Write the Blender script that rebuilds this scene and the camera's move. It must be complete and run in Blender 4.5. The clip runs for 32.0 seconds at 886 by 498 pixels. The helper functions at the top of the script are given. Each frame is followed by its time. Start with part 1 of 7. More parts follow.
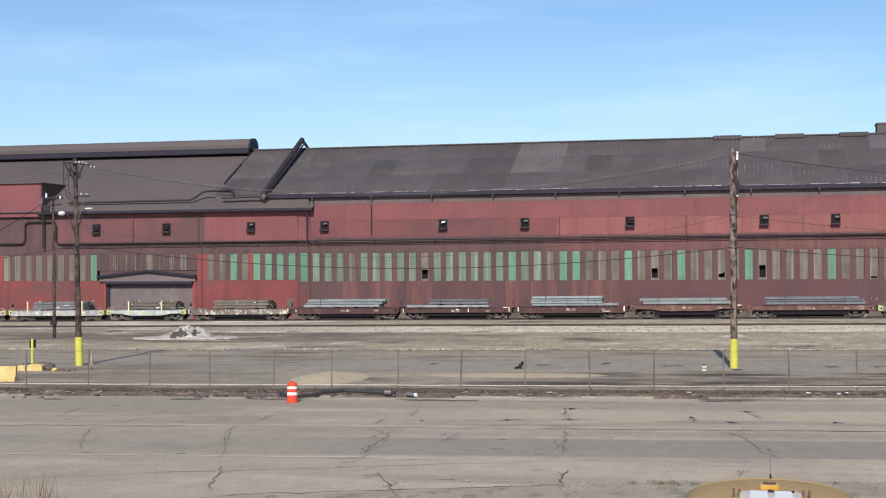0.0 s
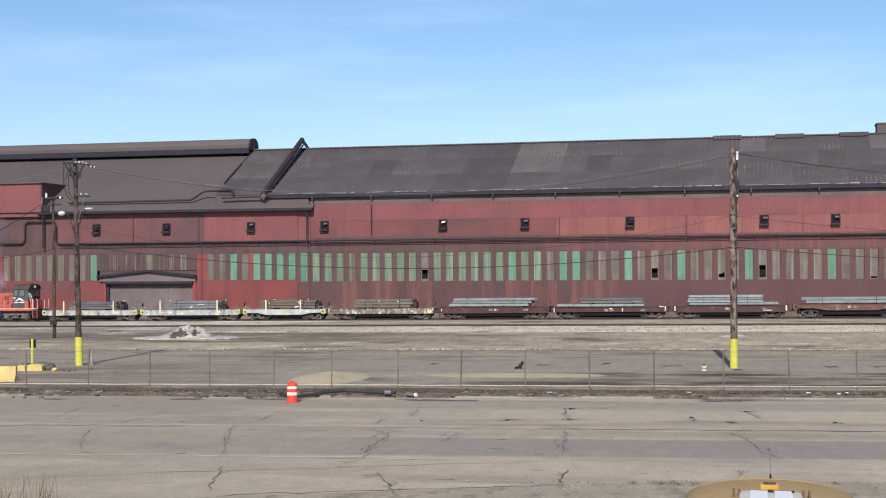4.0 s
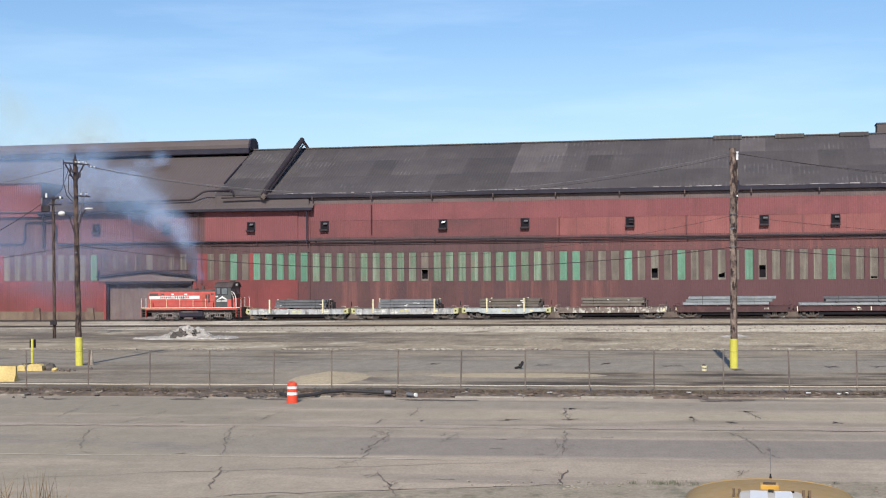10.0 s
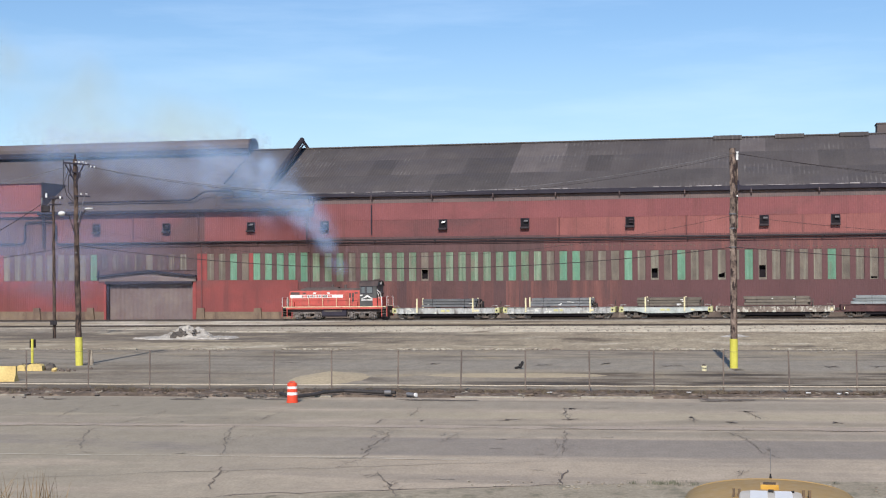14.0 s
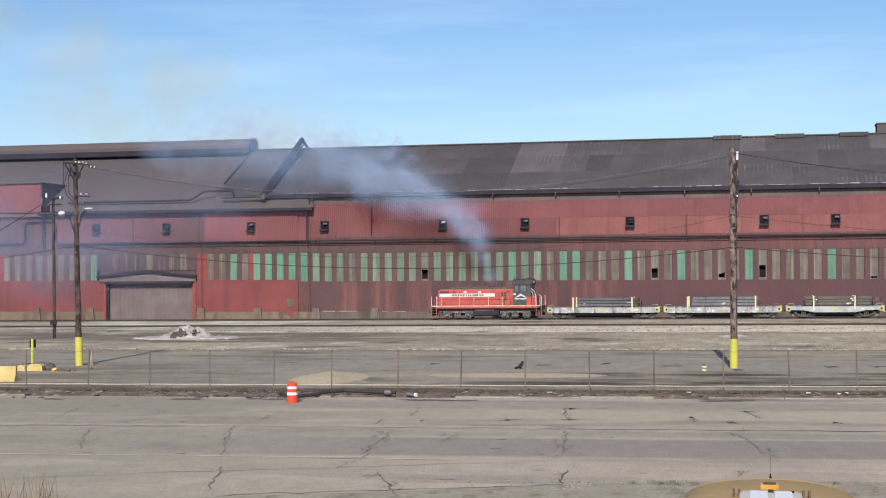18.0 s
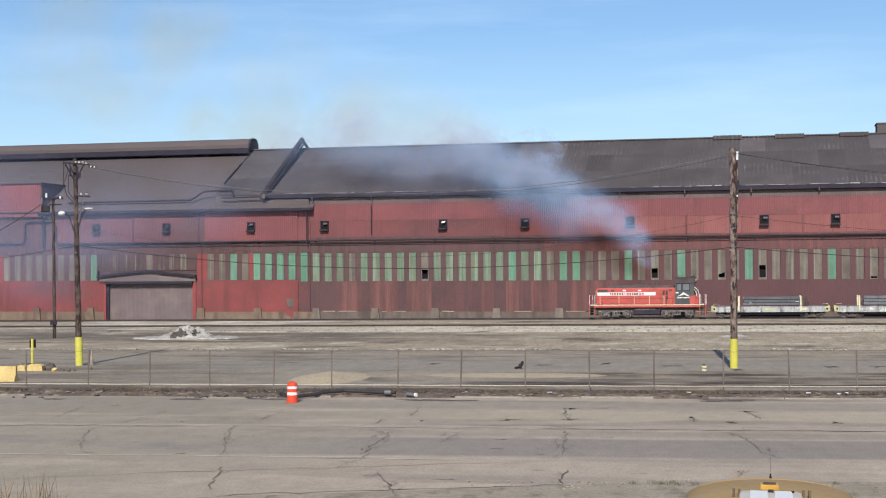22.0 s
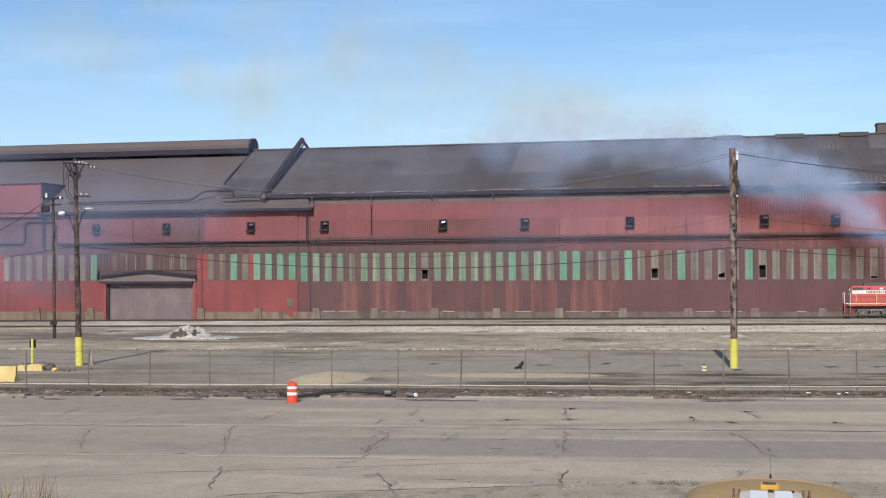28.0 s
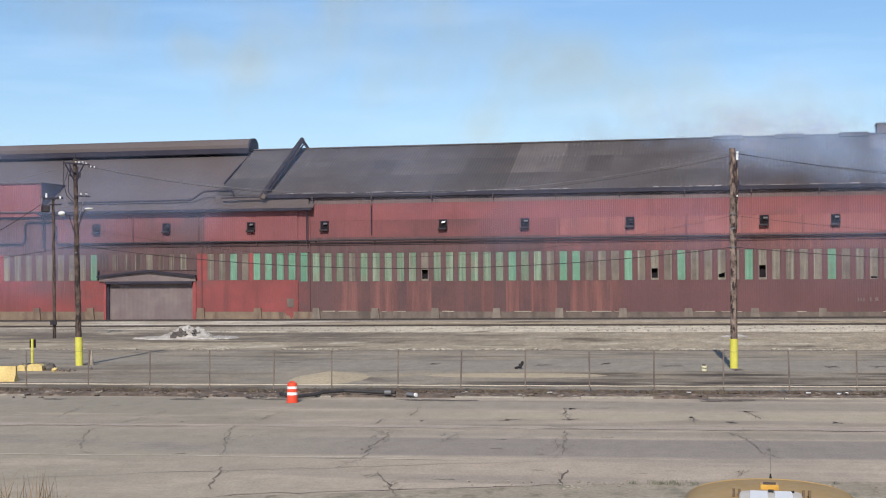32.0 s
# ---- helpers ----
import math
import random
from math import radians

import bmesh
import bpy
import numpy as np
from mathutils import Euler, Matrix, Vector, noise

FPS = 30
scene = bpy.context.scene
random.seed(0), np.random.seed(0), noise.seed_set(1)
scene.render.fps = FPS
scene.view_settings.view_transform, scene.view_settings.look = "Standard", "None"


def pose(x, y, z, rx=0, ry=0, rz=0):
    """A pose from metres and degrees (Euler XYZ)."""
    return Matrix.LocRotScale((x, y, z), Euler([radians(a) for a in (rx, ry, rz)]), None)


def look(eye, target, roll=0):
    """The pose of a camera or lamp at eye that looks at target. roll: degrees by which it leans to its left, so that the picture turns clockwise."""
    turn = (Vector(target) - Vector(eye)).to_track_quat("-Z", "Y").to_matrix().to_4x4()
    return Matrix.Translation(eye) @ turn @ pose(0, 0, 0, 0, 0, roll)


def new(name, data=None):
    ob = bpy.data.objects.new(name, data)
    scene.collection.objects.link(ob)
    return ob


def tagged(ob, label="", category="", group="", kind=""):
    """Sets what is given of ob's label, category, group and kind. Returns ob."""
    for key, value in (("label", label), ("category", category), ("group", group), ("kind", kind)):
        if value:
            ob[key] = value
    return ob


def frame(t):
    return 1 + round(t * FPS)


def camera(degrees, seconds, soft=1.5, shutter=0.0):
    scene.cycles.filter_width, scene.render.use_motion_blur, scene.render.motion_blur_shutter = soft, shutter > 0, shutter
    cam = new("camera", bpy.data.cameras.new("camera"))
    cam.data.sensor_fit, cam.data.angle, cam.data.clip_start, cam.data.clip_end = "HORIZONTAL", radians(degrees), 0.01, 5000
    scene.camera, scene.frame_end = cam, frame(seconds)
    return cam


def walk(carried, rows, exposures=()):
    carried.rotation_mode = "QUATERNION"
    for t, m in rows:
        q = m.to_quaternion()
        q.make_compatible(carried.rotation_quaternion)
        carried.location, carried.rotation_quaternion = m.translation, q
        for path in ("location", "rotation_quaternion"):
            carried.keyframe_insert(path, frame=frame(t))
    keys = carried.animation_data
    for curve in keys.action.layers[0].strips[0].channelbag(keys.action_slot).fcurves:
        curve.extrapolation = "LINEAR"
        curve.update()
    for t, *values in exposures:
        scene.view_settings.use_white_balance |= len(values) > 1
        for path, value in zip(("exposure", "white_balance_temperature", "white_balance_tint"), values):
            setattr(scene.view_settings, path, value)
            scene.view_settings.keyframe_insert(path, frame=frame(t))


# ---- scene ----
cam = camera(35.22, 32.0, soft=1.15)
EYE = Vector((0.0, 0.0, 5.9))
VIEW = Matrix.Translation(EYE) @ pose(0, 0, 0, 90.835) @ pose(0, 0, 0, 0, 0, -0.36)
walk(cam, [(0.0, VIEW), (32.0, VIEW)], exposures=((0.0, 0.03), (12.0, 0.03), (17.0, -0.02), (32.0, -0.03)))

# world, sun, exposure
SUN_ELEV, SUN_TURN = 35.5, 7.5   # the sun stands behind the camera, a little to its left
world = bpy.data.worlds.new("sky")
scene.world = world
world.use_nodes = True
wn, wl = world.node_tree.nodes, world.node_tree.links
wn.clear()
sky = wn.new("ShaderNodeTexSky")
sky.sky_type, sky.sun_disc = "NISHITA", False
sky.sun_elevation, sky.sun_rotation = radians(SUN_ELEV), radians(180 + SUN_TURN)
sky.air_density, sky.dust_density, sky.ozone_density, sky.altitude = 1.0, 0.35, 3.0, 300
wtc, wmap, wno, wramp, wmix = (wn.new("ShaderNode" + k) for k in ("TexCoord", "Mapping", "TexNoise", "ValToRGB", "MixRGB"))
wmap.inputs["Scale"].default_value = (3.0, 3.0, 22.0)
wmap.inputs["Rotation"].default_value = (0.05, -0.25, 0.0)
wno.inputs["Scale"].default_value, wno.inputs["Detail"].default_value, wno.inputs["Roughness"].default_value = 1.6, 7, 0.55
wramp.color_ramp.elements[0].position, wramp.color_ramp.elements[1].position = 0.5, 0.9
wramp.color_ramp.elements[0].color, wramp.color_ramp.elements[1].color = (0, 0, 0, 1), (0.22, 0.22, 0.22, 1)
wmix.inputs[2].default_value = (10.5, 11.2, 12.0, 1)
bg, wout = wn.new("ShaderNodeBackground"), wn.new("ShaderNodeOutputWorld")
bg.inputs["Strength"].default_value = 0.112
wl.new(wtc.outputs["Generated"], wmap.inputs["Vector"])
wl.new(wmap.outputs[0], wno.inputs["Vector"])
wl.new(wno.outputs[0], wramp.inputs[0])
wl.new(wramp.outputs[0], wmix.inputs[0])
wl.new(sky.outputs[0], wmix.inputs[1])
wtint = wn.new("ShaderNodeMixRGB")
wtint.blend_type = "MULTIPLY"
wtint.inputs[0].default_value, wtint.inputs[2].default_value = 1.0, (0.88, 0.985, 1.09, 1)
whz, wsep, whaze = (wn.new("ShaderNode" + k) for k in ("MapRange", "SeparateXYZ", "MixRGB"))     # pale haze low over the horizon, all round
for _i, _v in enumerate((0.06, 0.17, 0.28, 0.0)):
    whz.inputs[_i + 1].default_value = _v
whaze.inputs[2].default_value = (6.9, 7.6, 8.1, 1)
wl.new(wtc.outputs["Generated"], wsep.inputs[0])
wl.new(wsep.outputs[2], whz.inputs[0])
wl.new(whz.outputs[0], whaze.inputs[0])
wl.new(wmix.outputs[0], whaze.inputs[1])
wl.new(whaze.outputs[0], wtint.inputs[1])
wl.new(wtint.outputs[0], bg.inputs["Color"])
wl.new(bg.outputs[0], wout.inputs["Surface"])
sun = new("sun", bpy.data.lights.new("sun", "SUN"))
sun.data.energy, sun.data.angle, sun.data.color = 4.5, radians(0.6), (1.0, 0.945, 0.87)
_a, _e = radians(SUN_TURN), radians(SUN_ELEV)
sun.matrix_world = look((0, 0, 60), (math.sin(_a) * math.cos(_e), math.cos(_a) * math.cos(_e), 60 - math.sin(_e)))
scene.cycles.transparent_max_bounces = 64

# frames of the plan: the mill with its tracks, and the road with its fence
MB = Matrix.Translation((0, 168.4, 0)) @ pose(0, 0, 0, 0, 0, -12.897)
MR = Matrix.Translation((0, 66.82, 0)) @ pose(0, 0, 0, 0, 0, -6.831)
GRADE = 0.0057


def smooth(a, b, x):
    k = min(1.0, max(0.0, (x - a) / (b - a)))
    return k * k * (3 - 2 * k)


def rail_z(s):
    return 0.19 + GRADE * s


def yard_z(s, d):
    """Height of the ground in the mill's frame."""
    s = max(-150, min(150, s))
    return (0.02 + GRADE * s) * smooth(-62, -30, d) - 0.02


# ---------------------------------------------------------------- mesh building
class G:
    """Collects corners and faces of one mesh."""

    def __init__(self):
        self.v, self.f = [], []

    def add(self, verts, faces):
        n = len(self.v)
        self.v += [tuple(p) for p in verts]
        self.f += [tuple(i + n for i in q) for q in faces]
        return self

    def box(self, x0, x1, y0, y1, z0, z1, c=0.0):
        if c <= 0:
            return self.add([(x, y, z) for x in (x0, x1) for y in (y0, y1) for z in (z0, z1)],
                            [(0, 1, 3, 2), (4, 6, 7, 5), (0, 4, 5, 1), (2, 3, 7, 6), (0, 2, 6, 4), (1, 5, 7, 3)])
        return self.prism([(y0 + c, z0), (y1 - c, z0), (y1, z0 + c), (y1, z1 - c), (y1 - c, z1), (y0 + c, z1), (y0, z1 - c), (y0, z0 + c)], x0, x1)

    def prism(self, prof, x0, x1, axis="x"):
        n = len(prof)
        put = {"x": lambda a, p: (a, p[0], p[1]), "y": lambda a, p: (p[0], a, p[1]), "z": lambda a, p: (p[0], p[1], a)}[axis]
        vs = [put(a, p) for a in (x0, x1) for p in prof]
        return self.add(vs, [tuple(range(n))[::-1], tuple(range(n, 2 * n))] + [(i, (i + 1) % n, n + (i + 1) % n, n + i) for i in range(n)])

    def rings(self, rings, close=True, caps=True):
        n = len(rings[0])
        vs = [p for r in rings for p in r]
        fs = []
        for k in range(len(rings) - 1):
            for i in range(n if close else n - 1):
                j = (i + 1) % n
                fs.append((k * n + i, k * n + j, (k + 1) * n + j, (k + 1) * n + i))
        if caps:
            fs += [tuple(range(n))[::-1], tuple(range((len(rings) - 1) * n, len(rings) * n))]
        return self.add(vs, fs)

    def tube(self, pts, r, n=8, r2=None):
        pts = [Vector(p) for p in pts]
        rings = []
        for i, p in enumerate(pts):
            d = (pts[min(i + 1, len(pts) - 1)] - pts[max(i - 1, 0)]).normalized()
            side = d.cross(Vector((0, 0, 1)) if abs(d.z) < 0.9 else Vector((0, 1, 0))).normalized()
            up = side.cross(d)
            k = r if r2 is None else r + (r2 - r) * i / (len(pts) - 1)
            rings.append([p + (side * math.cos(a) + up * math.sin(a)) * k for a in (2 * math.pi * j / n for j in range(n))])
        return self.rings(rings)

    def disc(self, c, r, w, n=16, axis="y"):
        c = Vector(c)
        e = {"x": Vector((1, 0, 0)), "y": Vector((0, 1, 0)), "z": Vector((0, 0, 1))}[axis] * w / 2
        return self.tube([c - e, c + e], r, n)

    def ball(self, c, rx, ry, rz, n=10, m=6, lump=0.0, seed=0.0):
        rings = []
        for k in range(1, m):
            t = math.pi * k / m
            ring = []
            for j in range(n):
                a = 2 * math.pi * j / n
                q = Vector((math.sin(t) * math.cos(a), math.sin(t) * math.sin(a), -math.cos(t)))
                g = 1 + lump * noise.noise(q * 1.7 + Vector((seed, seed * 2.1, 3)))
                ring.append((c[0] + q.x * rx * g, c[1] + q.y * ry * g, c[2] + q.z * rz * g))
            rings.append(ring)
        b = len(self.v)
        self.rings(rings, caps=False)
        self.v += [(c[0], c[1], c[2] - rz), (c[0], c[1], c[2] + rz)]
        last = b + (m - 2) * n
        for j in range(n):
            self.f.append((b + (j + 1) % n, b + j, b + (m - 1) * n))
            self.f.append((last + j, last + (j + 1) % n, b + (m - 1) * n + 1))
        return self

    def ribbed(self, x0, x1, y, z0, z1, pitch=0.306, depth=0.024, thick=0.03, slope=0.0):
        """A sheet of trapezoid ribs that run up from z0 to z1; slope moves its top back in y."""
        n = max(1, round((x1 - x0) / pitch))
        p = (x1 - x0) / n
        prof = []
        for i in range(n):
            a = x0 + i * p
            prof += [(a, 0), (a + p * 0.35, 0), (a + p * 0.5, -depth), (a + p * 0.85, -depth)]
        prof.append((x1, 0))
        lo, hi = [(x, y + q, z0) for x, q in prof], [(x, y + q + slope, z1) for x, q in prof]
        bl, bh = [(x, y + thick, z0) for x, q in prof], [(x, y + thick + slope, z1) for x, q in prof]
        m = len(prof)
        fs = []
        for i in range(m - 1):
            fs += [(i, i + 1, m + i + 1, m + i), (2 * m + i + 1, 2 * m + i, 3 * m + i, 3 * m + i + 1),
                   (i + 1, i, 2 * m + i, 2 * m + i + 1), (m + i, m + i + 1, 3 * m + i + 1, 3 * m + i)]
        fs += [(0, m, 3 * m, 2 * m), (m - 1, 3 * m - 1, 4 * m - 1, 2 * m - 1)]
        return self.add(lo + hi + bl + bh, fs)

    def mesh(self, name, material, smooth_angle=35):
        me = bpy.data.meshes.new(name)
        me.from_pydata(self.v, [], self.f)
        bm = bmesh.new()
        bm.from_mesh(me)
        bmesh.ops.recalc_face_normals(bm, faces=bm.faces)
        lean = sum(f.normal.z * f.calc_area() for f in bm.faces) / (sum(f.calc_area() for f in bm.faces) or 1)
        if lean < -0.4:      # an open sheet that came out face down
            bmesh.ops.reverse_faces(bm, faces=bm.faces)
        bm.to_mesh(me)
        bm.free()
        if smooth_angle:
            me.polygons.foreach_set("use_smooth", [True] * len(me.polygons))
            me.set_sharp_from_angle(angle=radians(smooth_angle))
        me.materials.append(material)
        return me


def part(name, g, material, parent, label="", at=None, kind=""):
    """One mesh object under a thing or a part; g is a G or a ready mesh."""
    ob = new(name, g.mesh(name, material) if isinstance(g, G) else g)
    ob.parent = parent
    if at is not None:
        ob.matrix_basis = at
    return tagged(ob, label, kind=kind)


def thing(name, m, label, category, group="", kind=""):
    ob = new(name)
    ob.matrix_basis = m
    ob.empty_display_size = 0.3
    return tagged(ob, label, category, group, kind)


def solid(name, g, material, m, label, category="", group="", kind=""):
    ob = new(name, g.mesh(name, material))
    ob.matrix_basis = m
    return tagged(ob, label, category, group, kind)


# ---------------------------------------------------------------- materials
def rgb(r, g, b):
    """Linear colour from 0..255 screen values."""
    return tuple(((c / 255 + 0.055) / 1.055) ** 2.4 if c > 10 else c / 255 / 12.92 for c in (r, g, b)) + (1.0,)


def mat(name, c1, c2=None, scale=0.5, rough=0.7, metal=0.0, fine=12.0, fine_amount=0.25, bump=0.15, streak=None, streak_scale=(3.0, 3.0, 0.12),
        streak_range=(0.5, 0.72), rand=0.0, patch=None, patch_scale=(0.06, 0.06, 0.06), patch_range=(0.5, 0.6), turn=0.0, dash=None, bands=(), grain_scale=None, grit=None, local=False):
    """A worn surface: two tones at a large scale, a fine grain, and streaks or patches of a third and fourth tone."""
    m = bpy.data.materials.new(name)
    m.use_nodes = True
    nt = m.node_tree
    nodes, links = nt.nodes, nt.links
    bs = nodes["Principled BSDF"]
    geo = nodes.new("ShaderNodeNewGeometry")
    pos = geo.outputs["Position"]
    if local:     # the pattern rides with its object
        tc, oi, va = (nodes.new("ShaderNode" + k) for k in ("TexCoord", "ObjectInfo", "VectorMath"))
        va.operation = "MULTIPLY_ADD"
        links.new(oi.outputs["Random"], va.inputs[0])
        va.inputs[1].default_value = (61, 17, 29)
        links.new(tc.outputs["Object"], va.inputs[2])
        pos = va.outputs[0]
    if turn:
        mp0 = nodes.new("ShaderNodeMapping")
        mp0.inputs["Rotation"].default_value = (0, 0, radians(turn))
        links.new(pos, mp0.inputs["Vector"])
        pos = mp0.outputs[0]

    def noise_at(s, detail=6, vec=None, rough_=0.6):
        n = nodes.new("ShaderNodeTexNoise")
        n.inputs["Detail"].default_value, n.inputs["Roughness"].default_value = detail, rough_
        if isinstance(s, tuple):
            mp = nodes.new("ShaderNodeMapping")
            mp.inputs["Scale"].default_value = s
            links.new(pos, mp.inputs["Vector"])
            links.new(mp.outputs[0], n.inputs["Vector"])
            n.inputs["Scale"].default_value = 1.0
        else:
            links.new(pos, n.inputs["Vector"])
            n.inputs["Scale"].default_value = s
        return n.outputs[0]

    def ranged(v, lo, hi, a=0.0, b=1.0):
        r = nodes.new("ShaderNodeMapRange")
        for i, x in enumerate((lo, hi, a, b)):
            r.inputs[i + 1].default_value = x
        links.new(v, r.inputs[0])
        return r.outputs[0]

    def mix(fac, a, b, mode="MIX"):
        x = nodes.new("ShaderNodeMixRGB")
        x.blend_type = mode
        for sock, val in ((x.inputs[0], fac), (x.inputs[1], a), (x.inputs[2], b)):
            if hasattr(val, "is_linked"):
                links.new(val, sock)
            else:
                sock.default_value = val
        return x.outputs[0]

    col = mix(ranged(noise_at(scale), 0.35, 0.65), c1, c2 or c1)
    if patch:
        col = mix(ranged(noise_at(patch_scale, 5), *patch_range), col, patch)
    if streak:
        col = mix(ranged(noise_at(streak_scale, 5), *streak_range), col, streak)
    def math_(op, a, b):
        k = nodes.new("ShaderNodeMath")
        k.operation = op
        for sock, val in zip(k.inputs, (a, b)):
            if hasattr(val, "is_linked"):
                links.new(val, sock)
            else:
                sock.default_value = val
        return k.outputs[0]

    if dash or bands:
        sep = nodes.new("ShaderNodeSeparateXYZ")
        links.new(pos, sep.inputs[0])
    if dash:      # short pale strokes at an even pitch, in patches
        pitch, tone, mask = dash
        wave = math_("SINE", math_("MULTIPLY", sep.outputs[0], 2 * math.pi / pitch), 0)
        col = mix(math_("MULTIPLY", ranged(wave, 0.2, 0.9), math_("MULTIPLY", ranged(noise_at(mask, 3), 0.5, 0.62), ranged(noise_at((1.7, 0.5, 1.0), 4), 0.4, 0.62))), col, tone)
    for y0, half, tone, edge, *span in bands:      # worn lanes and other zones of another tone, with soft ragged edges
        off = math_("ADD", math_("ABSOLUTE", math_("SUBTRACT", sep.outputs[1], y0), 0), math_("MULTIPLY", math_("SUBTRACT", noise_at((0.05, 0.5, 1), 6), 0.5), edge * 2))
        cover = ranged(off, half - edge * 0.5, half + edge * 0.5, 0.95 if span else 0.75, 0.0)
        if span:      # a zone that ends along the lane, torn by a coarse noise
            xa, xb, soft, lo = span
            cover = math_("MULTIPLY", cover, math_("MULTIPLY", ranged(sep.outputs[0], xa - soft, xa + soft), ranged(sep.outputs[0], xb - soft, xb + soft, 1, 0)))
            cover = math_("MULTIPLY", cover, ranged(noise_at((0.12, 0.4, 1), 8), lo, lo + 0.14))
        col = mix(cover, col, tone)
    grain = ranged(noise_at(grain_scale or fine, 5), 0.25, 0.75, 1 - fine_amount, 1 + fine_amount)
    if grit:      # specks
        grain = math_("MULTIPLY", grain, ranged(noise_at(grit[0], 3, rough_=0.75), 0.28, 0.72, 1 - grit[1], 1 + grit[1]))
    if rand:
        info = nodes.new("ShaderNodeObjectInfo")
        k = nodes.new("ShaderNodeMath")
        k.operation = "MULTIPLY"
        links.new(grain, k.inputs[0])
        links.new(ranged(info.outputs["Random"], 0, 1, 1 - rand, 1 + rand), k.inputs[1])
        grain = k.outputs[0]
    col = mix(1.0, col, grain, "MULTIPLY")
    links.new(col, bs.inputs["Base Color"])
    bs.inputs["Metallic"].default_value = metal
    links.new(ranged(noise_at(fine * 0.4, 4), 0.3, 0.7, max(0.05, rough - 0.12), min(1, rough + 0.12)), bs.inputs["Roughness"])
    bs.inputs["Specular IOR Level"].default_value = 0.3
    if bump:
        bp = nodes.new("ShaderNodeBump")
        bp.inputs["Strength"].default_value, bp.inputs["Distance"].default_value = bump, 0.1 / fine
        links.new(noise_at(fine * 1.5, 5), bp.inputs["Height"])
        links.new(bp.outputs[0], bs.inputs["Normal"])
    return m


T = 12.9
STK = (1.3, 0.02, 0.05)   # streaks that run down a wall
M_RED = mat("red_siding_paint", rgb(146, 73, 71), rgb(134, 67, 66), 0.35, 0.75, streak=rgb(106, 60, 59), streak_scale=STK, streak_range=(0.56, 0.8), rand=0.05, turn=T, patch=rgb(120, 65, 64), patch_scale=(0.14, 0.02, 0.3), patch_range=(0.52, 0.7))
M_BROWN = mat("brown_siding_paint", rgb(97, 71, 70), rgb(87, 66, 66), 0.25, 0.8, streak=rgb(106, 73, 69), streak_scale=(0.9, 0.02, 0.03), streak_range=(0.56, 0.8),
              rand=0.05, patch=rgb(82, 62, 63), patch_scale=(0.16, 0.05, 0.1), patch_range=(0.5, 0.68), turn=T)
M_BROWN_S = mat("rust_streaked_siding", rgb(99, 71, 69), rgb(88, 65, 65), 0.25, 0.8, streak=rgb(124, 79, 71), streak_scale=(0.75, 0.02, 0.05), streak_range=(0.52, 0.74),
                rand=0.05, patch=rgb(84, 64, 64), patch_scale=(0.2, 0.05, 0.3), patch_range=(0.5, 0.64), turn=T)
M_DULL = mat("dulled_red_siding_paint", rgb(118, 76, 77), rgb(106, 71, 73), 0.25, 0.8, streak=rgb(94, 68, 70), streak_scale=(0.7, 0.02, 0.08), streak_range=(0.5, 0.75), rand=0.03, turn=T,
             patch=rgb(96, 71, 71), patch_scale=(0.13, 0.02, 0.1), patch_range=(0.44, 0.58))
M_RED_LOW = mat("grimy_red_siding_paint", rgb(134, 70, 68), rgb(118, 65, 64), 0.3, 0.78, streak=rgb(104, 62, 62), streak_scale=(0.8, 0.02, 0.06), streak_range=(0.54, 0.76), rand=0.03, turn=T,
                patch=rgb(108, 72, 71), patch_scale=(0.10, 0.02, 0.3), patch_range=(0.46, 0.66))
M_RED_WORN = mat("worn_through_red_siding", rgb(113, 68, 67), rgb(99, 66, 66), 0.9, 0.82, streak=rgb(94, 67, 67), streak_scale=(1.6, 0.02, 0.12), streak_range=(0.46, 0.7), rand=0.03, turn=T,
                patch=rgb(90, 67, 67), patch_scale=(0.9, 0.02, 0.5), patch_range=(0.46, 0.6))
M_MAROON = mat("faded_maroon_siding_paint", rgb(101, 70, 71), rgb(93, 66, 67), 0.12, 0.8, streak=rgb(92, 65, 66), streak_scale=(0.5, 0.02, 0.04), streak_range=(0.52, 0.76), rand=0.02, turn=T,
               patch=rgb(92, 67, 68), patch_scale=(0.12, 0.02, 0.2), patch_range=(0.5, 0.68))
M_RUSTED = mat("rust_run_siding", rgb(103, 72, 70), rgb(95, 68, 67), 0.5, 0.85, streak=rgb(131, 88, 81), streak_scale=(1.1, 0.02, 0.06), streak_range=(0.47, 0.72), rand=0.06, turn=T,
               patch=rgb(90, 67, 67), patch_scale=(0.5, 0.02, 0.35), patch_range=(0.54, 0.68))
M_SOOTED = mat("soot_dark_siding", rgb(95, 70, 70), rgb(86, 65, 66), 0.4, 0.85, streak=rgb(104, 70, 68), streak_scale=(1.2, 0.02, 0.05), streak_range=(0.56, 0.72), rand=0.04, turn=T)
M_REDBAND = mat("reddish_band_siding", rgb(111, 75, 74), rgb(100, 70, 70), 0.2, 0.8, streak=rgb(126, 82, 77), streak_scale=(1.2, 0.02, 0.1), streak_range=(0.52, 0.72), rand=0.03, turn=T,
                patch=rgb(98, 68, 69), patch_scale=(0.2, 0.02, 0.3), patch_range=(0.5, 0.66))
M_PINK_D = mat("dulled_pink_siding_paint", rgb(124, 75, 75), rgb(110, 69, 70), 0.15, 0.78, patch=rgb(100, 68, 69), patch_scale=(0.1, 0.02, 0.25), patch_range=(0.48, 0.68), streak=rgb(98, 66, 66), streak_scale=(0.9, 0.02, 0.06), streak_range=(0.56, 0.78), rand=0.03, turn=T)
